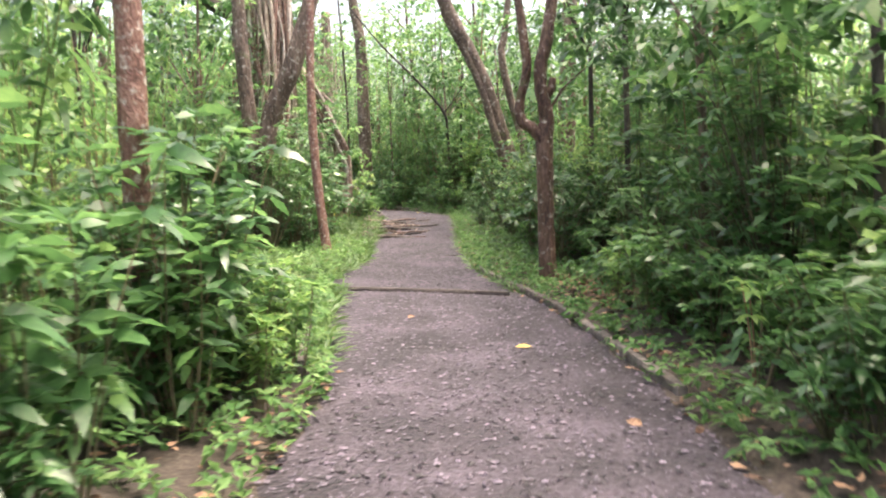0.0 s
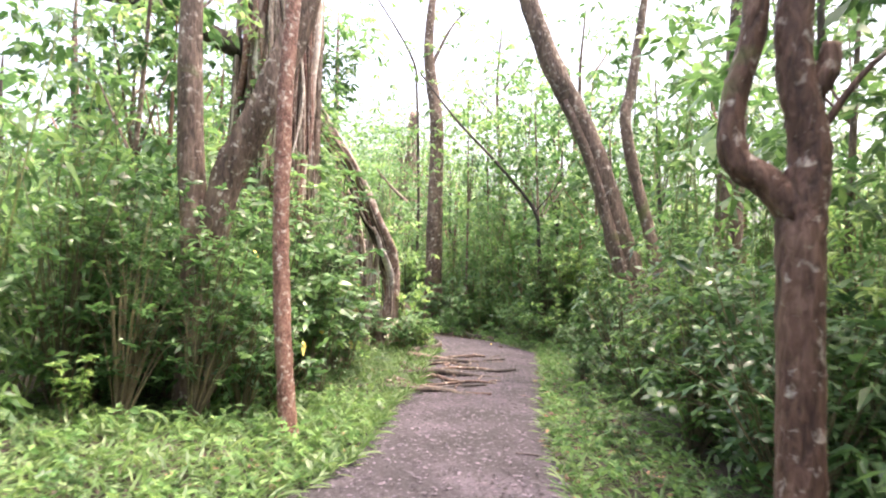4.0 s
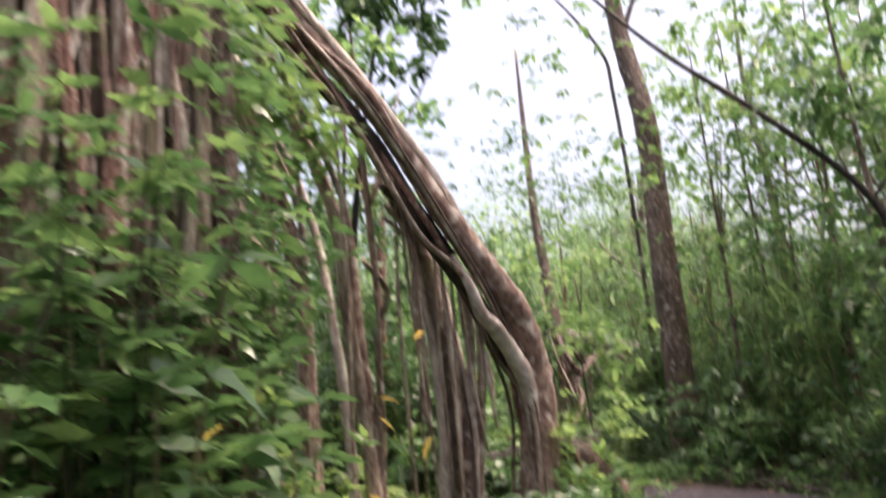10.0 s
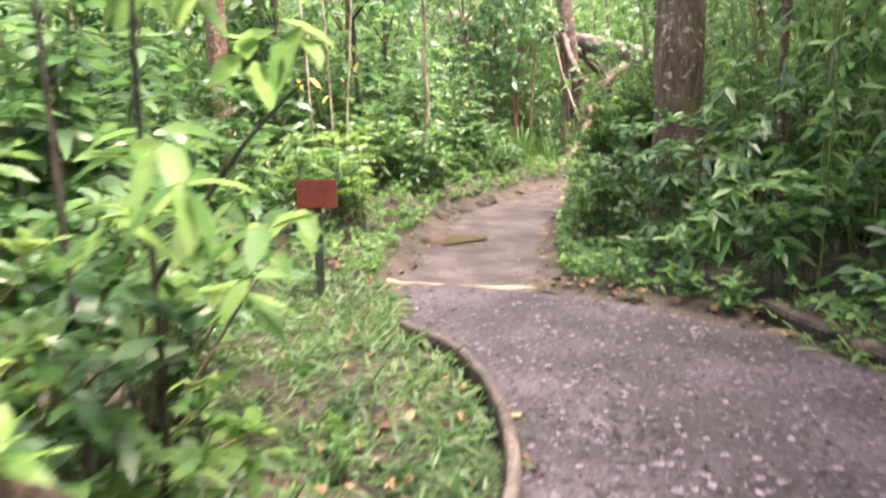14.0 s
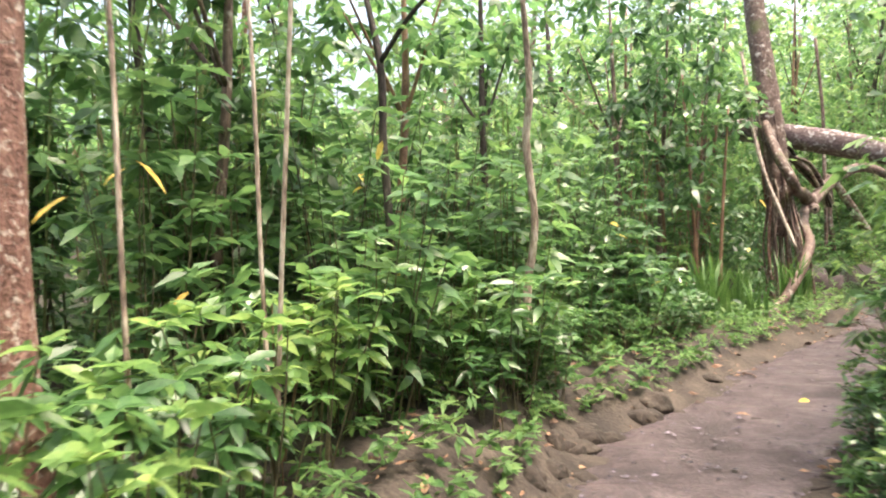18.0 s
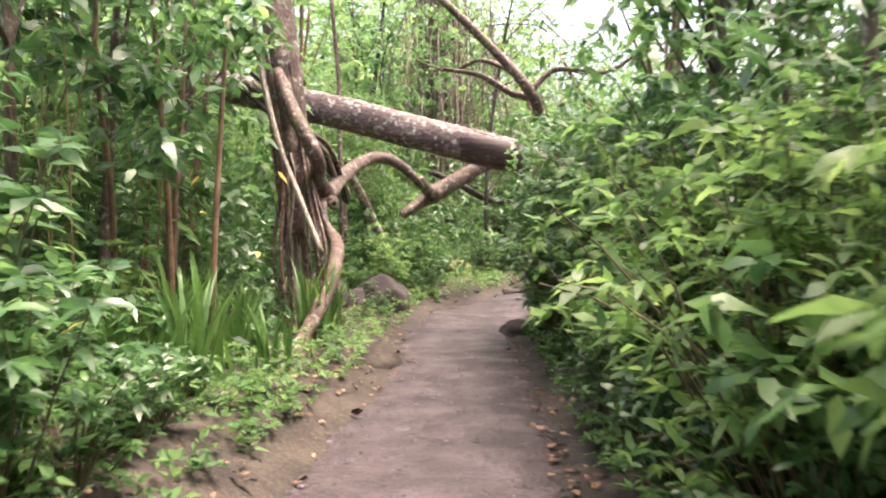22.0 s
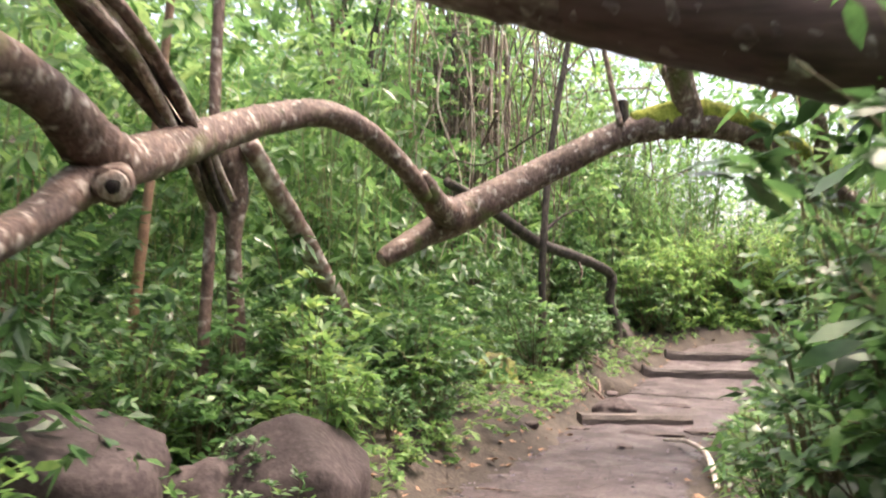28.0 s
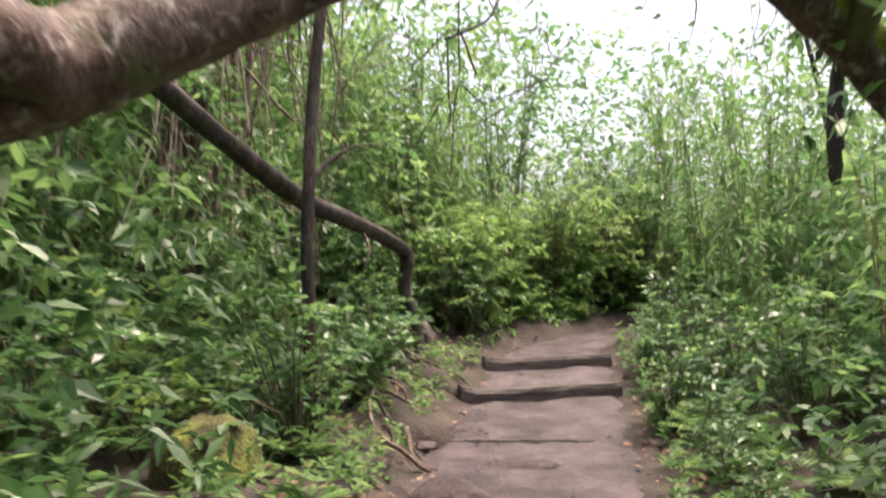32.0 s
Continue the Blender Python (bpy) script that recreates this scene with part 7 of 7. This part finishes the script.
# slim leafy trees that close the view above the shrubs
for i, (x, y, h, low) in enumerate(((2.9, 5.2, 6.4, 2.0), (4.0, 7.2, 6.8, 2.0), (3.6, 10.6, 7.0, 2.0), (2.5, 10.8, 6.2, 2.4), (4.2, 13.0, 7.0, 2.0), (2.6, 4, 5, 1.8), (3.3, 6, 5.2, 2), (2.5, 7.6, 5, 2), (3.4, 9.4, 5.5, 2), (-2.3, 2.8, 4.8, 1.9), (-2.9, 4.9, 5, 2), (-3.5, 6.4, 5.2, 2.2), (2.3, 12.5, 6, 2), (3.1, 14.2, 6, 2), (3.3, 18.6, 6, 2), (2.3, 20.2, 5, 2),
                                   (-4.3, 13.7, 5, 1.8), (-4.7, 15.3, 5, 1.8), (-5.3, 12, 5.5, 2), (-5.8, 16.6, 5, 1.8), (-6.4, 21.4, 6.2, 1.8), (-6.2, 23, 6.4, 1.8), (-1.0, 28.3, 6.2, 1.8), (0.6, 26.6, 6.5, 1.8), (-8.8, 27.5, 6, 2), (1.6, 21.6, 4.6, 1.6), (1.4, 23.1, 4.6, 1.6), (0.5, 24.8, 4.8, 1.8),
                                   (-7.7, 27, 4.2, 1.6), (-8.1, 29, 4.4, 1.6), (-8.5, 31, 4.6, 1.6), (-8.3, 33.4, 4.6, 1.8), (-9.2, 35.4, 4.6, 1.8), (-9.8, 37.2, 5, 1.8), (-8.5, 35.9, 4.4, 1.4), (-8.9, 37.0, 4.8, 1.5), (-9.5, 38.3, 5.0, 1.6), (-8.3, 34.4, 4.2, 1.6), (-4.6, 21.6, 6.4, 4.2), (-3.7, 34.4, 4.6, 1.9), (-3.5, 32.4, 4.6, 1.8), (-3.9, 36.2, 4.6, 2.0), (-2.9, 33.4, 5.6, 1.8), (-2.8, 35.6, 5.8, 1.8), (1.0, 24.3, 6.2, 1.8), (2.3, 25.6, 6.8, 1.8), (0.2, 23.0, 5.4, 2.6), (-0.2, 27.6, 6.6, 1.8), (1.4, 29.6, 7.0, 1.8), (-2.4, 29, 4.4, 1.4), (-2.5, 31, 4.5, 1.4), (-2.8, 33, 4.3, 1.4), (-3.6, 35, 4.2, 1.4), (-3.5, 37, 4.2, 1.4),
                                   (-1.6, 41.5, 5, 1.8), (-0.4, 47.4, 5, 1.6), (-9.1, 42.2, 7, 1.5), (-9.7, 45, 8, 1.5), (-9.0, 47.6, 8, 1.5), (-8.2, 49.4, 7, 1.5), (-10.5, 40, 7, 2))):
    z, k = G(x, y), rng.normal(0, 0.2, 2)
    wide = 0.9 if h < 6 else 1.3
    forest_tree("slim_tree", [(x, y, z, 0.045), (x + k[0] * 0.4, y + k[1], z + h * 0.5, 0.035), (x + k[0], y + k[1], z + h, 0.012)],
                [[(x + k[0] * 0.4, y + k[1], z + h * 0.5, 0.02), (x + rng.normal(0, 0.6), y + rng.normal(0, 0.6), z + h * 0.75, 0.008)] for _ in range(3)],
                clumps(int(20 * wide), (x - wide, x + wide), (y - wide, y + wide), (z + low, z + h)), (BARK_DARK, BARK, STALK_RED)[i % 3], "slim young tree with long drooping leaves", radius=0.5, per=42, sides=6, leaf=0.13 if -4 < x < 0 and 28 < y < 38 else 0.18, leaf_mat=(LEAF, LEAF_DARK, LEAF_FAR)[i % 3], group="slim trees")

for x, y, h, low in ((-6.8, 22.2, 7.6, 3.6), (-7.6, 23.4, 7.4, 3.4), (-1.7, 26.6, 6.8, 3.0), (-0.3, 25.9, 6.6, 2.8), (-1.2, 28.0, 7.4, 2.8)):
    z, k = G(x, y), rng.normal(0, 0.2, 2)
    forest_tree("airy_tree", [(x, y, z, 0.04), (x + k[0] * 0.4, y + k[1], z + h * 0.5, 0.03), (x + k[0], y + k[1], z + h, 0.01)],
                [[(x + k[0] * 0.4, y + k[1], z + h * 0.5, 0.016), (x + rng.normal(0, 0.6), y + rng.normal(0, 0.6), z + h * 0.75, 0.006)] for _ in range(3)],
                clumps(26, (x - 1.1, x + 1.1), (y - 1.1, y + 1.1), (z + low, z + h)), BARK_LIMB, "slim tree with airy sprays of light green leaves", radius=0.55, per=36, sides=6, leaf=0.15, leaf_mat=LEAF_FAR, group="slim trees")

forest_tree("dark_crowned_tree", [(-5.2, 21.7, G(-5.2, 21.7), 0.05), (-5.1, 21.6, 3.0, 0.04), (-4.6, 21.3, 5.0, 0.025), (-4.1, 21.1, 6.2, 0.008)], [[(-4.6, 21.3, 5.0, 0.015), (-4.2, 20.9, 5.3, 0.01), (-3.8, 20.8, 5.4, 0.004)]],
            clumps(16, (-4.7, -3.6), (20.7, 21.5), (4.8, 6.3)), BARK_DARK, "slim tree with a dark clump of leaves at its top", leaf=0.15, leaf_mat=LEAF_DEEP, radius=0.32, per=42, sides=7)

# background trees on both sides
for i in range(46):
    y = -4 + 66 * (i + rng.uniform()) / 46
    side = -1 if i % 2 else 1
    l, r = corridor(y)
    d = rng.uniform(4.5, 10)
    x = float(l - d if side < 0 else r + d)
    h = rng.uniform(5, 9)
    w = rng.uniform(0.5, 0.95)
    k = rng.normal(0, 0.35, 2)
    z = G(x, y)
    forest_tree("forest_tree", [(x, y, z, 0.14 * w), (x + k[0] * 0.3, y, z + h * 0.4, 0.11 * w), (x + k[0], y + k[1], z + h * 0.75, 0.08 * w), (x + k[0] * 1.5, y + k[1], z + h, 0.02)],
                [[(x + k[0] * 0.6, y, z + h * 0.55, 0.05), (x + rng.normal(0, 0.8), y + rng.normal(0, 0.8), z + h * 0.8, 0.02)] for _ in range(2)],
                clumps(22, (x - 1.8, x + 1.8), (y - 1.8, y + 1.8), (z + h * 0.3, z + h)), (BARK, BARK_DARK, BARK_RED)[i % 3], "brown-barked forest tree with an uneven leafy crown", radius=0.7, per=36, sides=8, leaf=0.19, leaf_mat=(LEAF, LEAF_FAR, LEAF_DARK)[i % 3], group="forest trees", fine=0)

# ground cover and far woods
def low_cover(name, n, y0, y1, d0, d1, side, size, high, mat, label):
    y = rng.uniform(y0, y1, n)
    l, r = corridor(y)
    d = d0 + (d1 - d0) * rng.uniform(0, 1, n) ** 1.4
    x = l - d if side < 0 else r + d
    z = ground_z(x, y)
    o = np.stack([x, y, z + rng.uniform(0, high, n)], 1)
    dirs = random_dirs(n, 0.0, 0.9)
    if size < 0.09:
        o, dirs = whorled(o[::5], 5, 0.0, 0.7, 0.006)
    ln = size * rng.uniform(0.6, 1.3, len(o))
    ob = link_mesh(name, *leaf_blades(o, dirs, ln, ln * (0.42 if size < 0.09 else 0.09), 0.3, fine=0 if size < 0.09 else 1), mat, smooth=False)
    return tagged(ob, label, "ground cover", kind="stuff")


low_cover("grass", 13000, 5.5, 13.8, -0.12, 3.2, -1, 0.24, 0.03, GRASS, "soft bright green grass beside the gravel trail")
low_cover("grass", 6000, 13, 20, -0.12, 1.0, -1, 0.22, 0.03, GRASS, "soft green grass at the trail's edge")
low_cover("grass", 7000, 8.5, 24, -0.1, 1.0, 1, 0.18, 0.03, GRASS, "soft green grass at the trail's edge")
low_cover("grass", 4500, 20, 24, 0.05, 1.6, -1, 0.18, 0.03, GRASS, "soft green grass inside the edging")
for y0, y1, side, n, m in ((24, 34, -1, 4500, HERB), (24, 31, 1, 4500, HERB), (33, 51, -1, 5500, HERB), (31, 52, 1, 5500, HERB), (-2, 8, -1, 6000, HERB), (-2, 9, 1, 6000, HERB), (5.5, 14, -1, 4500, HERB), (9, 24, 1, 7000, HERB)):
    low_cover("creeping_herbs", n, y0, y1, 0.16 if y0 > 23 else -0.06, 1.1 if y0 > 23 else 1.7, side, 0.085, 0.2, m, "small-leaved herbs beside the trail")


def undergrowth(side, y0, y1, n, d0, d1, high, mat, size=0.15):
    """Leaves of plants that cannot be told apart, in drifts behind the nearer shrubs."""
    y = rng.uniform(y0, y1, n)
    l, r = corridor(y)
    d = d0 + (d1 - d0) * rng.uniform(0, 1, n)
    x = l - d if side < 0 else r + d
    top = high * np.clip((d - d0) / 1.2 + 0.25, 0, 1) * (0.55 + 0.45 * wave(x, y, 1.9, 5 + side))
    o = np.stack([x, y, ground_z(x, y) + top * rng.uniform(0, 1, n) ** 0.75], 1)
    o, d = whorled(o[::6], 6, -0.5, 0.4)
    ln = size * rng.uniform(0.7, 1.35, len(o))
    return tagged(link_mesh("undergrowth", *leaf_blades(o, d, ln, ln * 0.4, 0.3, fine=1 if d0 < 0.75 else 0), mat, smooth=False), "tangled green undergrowth behind the nearer shrubs", "undergrowth", kind="stuff")


undergrowth(-1, -3, 6.5, 7000, 0.6, 5, 1.9, LEAF)
undergrowth(-1, 6, 13, 6000, 2.4, 6, 2.2, LEAF)
undergrowth(-1, 12.5, 18.3, 7500, 1.1, 5, 3.0, LEAF)
undergrowth(-1, 18.3, 21, 2500, 1.6, 5, 1.3, LEAF_LIGHT)
undergrowth(-1, 20, 26, 5000, 1.3, 6, 2.2, LEAF)
undergrowth(-1, 25.5, 34, 8000, 1.0, 6, 2.0, LEAF)
undergrowth(-1, 33, 41, 7000, 1.0, 6, 2.0, LEAF)
undergrowth(-1, 40, 53, 10000, 0.8, 7, 2.6, LEAF_DEEP)
undergrowth(1, -3, 9, 9000, 0.5, 5, 2.3, LEAF)
undergrowth(1, 9, 21, 9000, 1.0, 5, 2.2, LEAF)
undergrowth(1, 20.5, 30, 9000, 0.8, 5, 2.3, LEAF)
undergrowth(1, 29, 41, 9000, 0.5, 4.5, 2.4, LEAF_DARK)
undergrowth(1, 40, 54, 9000, 0.7, 6, 2.2, LEAF_FAR)
undergrowth(-1, 43, 58, 22000, 1.8, 9, 7.0, LEAF, 0.2)
undergrowth(-1, 51.2, 56, 9000, 0.5, 5, 3.2, LEAF_FAR, 0.16)
undergrowth(1, 43, 57, 11000, 2.0, 7, 4.6, LEAF_FAR, 0.2)
n = 9000
x = rng.uniform(-3.6, 3.2, n)
y = np.interp(x, (-3.6, -3.0, -1.7, 0.1, 3.2), (50.9, 51.6, 52.4, 53.2, 54.5)) + 0.25 + 2.0 * rng.uniform(0, 1, n) ** 1.3
o = np.stack([x, y, ground_z(x, y) + (0.7 + 0.8 * wave(x, y, 2.3, 4)) * rng.uniform(0, 1, n)], 1)
o, d = whorled(o[::6], 6, -0.5, 0.4)
ln = 0.15 * rng.uniform(0.6, 1.3, len(o))
tagged(link_mesh("undergrowth", *leaf_blades(o, d, ln, ln * 0.42, 0.3, fine=1), LEAF_LIGHT, smooth=False), "fresh green undergrowth where the trail bends away", "undergrowth", kind="stuff")
undergrowth(-1, 26, 40, 8000, 2.5, 8, 5.0, LEAF, 0.18)
undergrowth(1, 26, 40, 6000, 1.6, 6, 4.0, LEAF, 0.18)


def far_woods(name, n, side, y0, y1, d0, d1, z1, label, size=0.28):
    y = rng.uniform(y0, y1, n)
    l, r = corridor(np.clip(y, -10, 60))
    d = rng.uniform(d0, d1, n)
    x = l - d if side < 0 else r + d
    g = ground_z(x, y)
    clump = 0.5 + 0.5 * wave(x, y, 0.9, 3)
    z = g + (z1 * (0.35 + 0.65 * clump)) * rng.uniform(0, 1, n) ** 0.8
    o = np.stack([x, y, z], 1)
    ln = size * rng.uniform(0.6, 1.4, n)
    return tagged(link_mesh(name, *leaf_blades(o, random_dirs(n, -0.6, 0.4), ln, ln * 0.5, 0.2, fine=0), LEAF_FAR, smooth=False), label, "woods", kind="stuff")


far_woods("far_woods", 32000, -1, -8, 70, 4, 15, 5.5, "dense green forest beyond the undergrowth")
far_woods("far_woods", 32000, 1, -8, 70, 4, 14, 5.0, "dense green forest beyond the undergrowth")
far_woods("far_woods", 16000, -1, 42, 66, 4, 14, 11.0, "dense tall forest beside the steps")
y = rng.uniform(57, 72, 16000)
x = rng.uniform(-14, 12, 16000)
o = np.stack([x, y, ground_z(x, y) + 6 * rng.uniform(0, 1, 16000)], 1)
ln = 0.28 * rng.uniform(0.6, 1.4, 16000)
tagged(link_mesh("far_woods", *leaf_blades(o, random_dirs(16000, -0.6, 0.4), ln, ln * 0.5, 0.2, fine=0), LEAF_FAR, smooth=False), "dense green forest at the head of the trail", "woods", kind="stuff")

# loose gravel and fallen leaves
ICO = np.array([(0, 0, 1), (0.89, 0, 0.45), (0.28, 0.85, 0.45), (-0.72, 0.53, 0.45), (-0.72, -0.53, 0.45), (0.28, -0.85, 0.45)])
n = 24000
y = rng.uniform(0.5, 24.4, n)
l, r = edges(y)
u = rng.uniform(0.02, 0.98, n)
x = l + (r - l) * u
z = ground_z(x, y) + 0.016 + 0.02 * np.sin(np.pi * u)
sz = 0.008 + 0.019 * rng.uniform(0, 1, n) ** 2.2
a = rng.uniform(0, 2 * np.pi, n)
c, s = np.cos(a), np.sin(a)
k = ICO[None] * (sz[:, None] * rng.uniform(0.6, 1.4, (n, 6)))[..., None] * np.array([1, 0.75, 0.55])
v = np.stack([k[..., 0] * c[:, None] - k[..., 1] * s[:, None] + x[:, None], k[..., 0] * s[:, None] + k[..., 1] * c[:, None] + y[:, None], k[..., 2] + z[:, None] - 0.002], -1).reshape(-1, 3)
f = (np.array([(0, 1, 2), (0, 2, 3), (0, 3, 4), (0, 4, 5), (0, 5, 1)])[None] + (np.arange(n) * 6)[:, None, None]).reshape(-1, 3)
tagged(link_mesh("loose_gravel", v, f, STONE, smooth=False), "loose mauve-grey gravel on the trail", "gravel", kind="stuff")


n = 5200
y = rng.uniform(25, 52, n)
l, r = edges(y)
u = np.where(rng.uniform(size=n) < 0.6, rng.beta(0.5, 2.2, n), 1 - rng.beta(0.5, 2.0, n))
x = l + (r - l) * u
z = ground_z(x, y) + 0.012 + 0.02 * np.sin(np.pi * np.clip(u, 0, 1))
sz = 0.006 + 0.028 * rng.uniform(0, 1, n) ** 4
a = rng.uniform(0, 2 * np.pi, n)
c, s = np.cos(a), np.sin(a)
k = ICO[None] * (sz[:, None] * rng.uniform(0.6, 1.4, (n, 6)))[..., None] * np.array([1, 0.75, 0.55])
v = np.stack([k[..., 0] * c[:, None] - k[..., 1] * s[:, None] + x[:, None], k[..., 0] * s[:, None] + k[..., 1] * c[:, None] + y[:, None], k[..., 2] + z[:, None] - 0.002], -1).reshape(-1, 3)
f = (np.array([(0, 1, 2), (0, 2, 3), (0, 3, 4), (0, 4, 5), (0, 5, 1)])[None] + (np.arange(n) * 6)[:, None, None]).reshape(-1, 3)
tagged(link_mesh("small_stones", v, f, STONE, smooth=False), "small stones trodden into the earth trail", "gravel", kind="stuff")


def litter(name, n, y0, y1, inner, outer, label):
    y = rng.uniform(y0, y1, n)
    l, r = edges(y)
    left_ = rng.uniform(size=n) < 0.5
    d = rng.uniform(-inner, outer, n)
    x = np.where(left_, l - d, r + d)
    o = np.stack([x, y, ground_z(x, y) + 0.03], 1)
    ln = rng.uniform(0.04, 0.11, n)
    return tagged(link_mesh(name, *leaf_blades(o, random_dirs(n, -0.05, 0.25), ln, ln * 0.5, 0.05, fine=1), LITTER, smooth=False), label, "leaf litter", kind="stuff")


litter("leaf_litter", 1900, 0.5, 25, 0.12, 0.7, "fallen brown leaves along the trail's edges")
litter("leaf_litter", 1800, 24, 52, 0.1, 0.8, "fallen brown leaves along the trail's edges")
n = 420
o = np.stack([rng.normal(1.62, 0.24, n), rng.normal(8.3, 0.5, n)], 1)
o = np.column_stack([o, ground_z(o[:, 0], o[:, 1]) + rng.uniform(0.01, 0.05, n)])
ln = rng.uniform(0.07, 0.15, n)
tagged(link_mesh("leaf_litter", *leaf_blades(o, random_dirs(n, -0.05, 0.25), ln, ln * 0.5, 0.05, fine=1), LITTER, smooth=False), "red-brown dead leaves heaped beside the trail", "leaf litter", kind="stuff")
for i, (x, y, m) in enumerate(((0.5, 5.8, YELLOW), (0.98, 3.95, LITTER), (-0.3, 7.2, LITTER), (-0.6, 21.2, LITTER), (-0.72, 21.6, YELLOW), (-5.3, 31.0, YELLOW), (-5.6, 30.2, LITTER))):
    ob = link_mesh("fallen_leaf", *leaf_blades(np.array([[x, y, float(ground_z(x, y)) + 0.045]]), np.array([[math.cos(i * 2.1), math.sin(i * 2.1), 0.1]]), 0.12, 0.06, 0.1), m, smooth=False)
    tagged(ob, "fallen yellow leaf on the trail" if m is YELLOW else "fallen brown leaf on the trail", "leaf", "fallen leaves")


# twigs on the trail's edges and withered leaves in the shrubs
for i in range(18):
    y = 1.5 + 2.7 * i + rng.uniform(-0.6, 0.6)
    l, r = edges(y)
    x = float(l + rng.uniform(-0.1, 0.25)) if i % 2 else float(r - rng.uniform(-0.1, 0.25))
    a = rng.uniform(0, 6.28)
    ln = rng.uniform(0.15, 0.4)
    pts = [(x + math.cos(a) * ln * u + 0.03 * math.sin(7 * u), y + math.sin(a) * ln * u, float(ground_z(x + math.cos(a) * ln * u, y + math.sin(a) * ln * u)) + 0.035, 0.008 * (1 - 0.6 * u)) for u in (0, 0.35, 0.7, 1)]
    tagged(link_mesh("fallen_twig", *tube(pts, 6, 4, 0.06, i), BARK_LIMB if i % 2 else BARK_DARK), "dry broken twig on the trail's edge", "twig", "fallen twigs")
n = 44
y = np.concatenate([rng.uniform(13, 18.5, n // 2), rng.uniform(24.5, 36, n // 2)])
l, r = edges(y)
x = l - rng.uniform(0.6, 1.8, n)
o = np.stack([x, y, ground_z(x, y) + rng.uniform(0.4, 1.6, n)], 1)
tagged(link_mesh("withered_leaves", *leaf_blades(o, random_dirs(n, -0.8, 0.2), rng.uniform(0.1, 0.18, n), 0.05, 0.3), YELLOW, smooth=False), "yellowed leaves hanging among the green shrubs", "leaves", kind="stuff")

# woods on the slopes further out
for side in (-1, 1):
    far_woods("far_woods", 24000, side, -12, 75, 14, 32, 6.0, "hazy green forest on the slope beyond", 0.42)
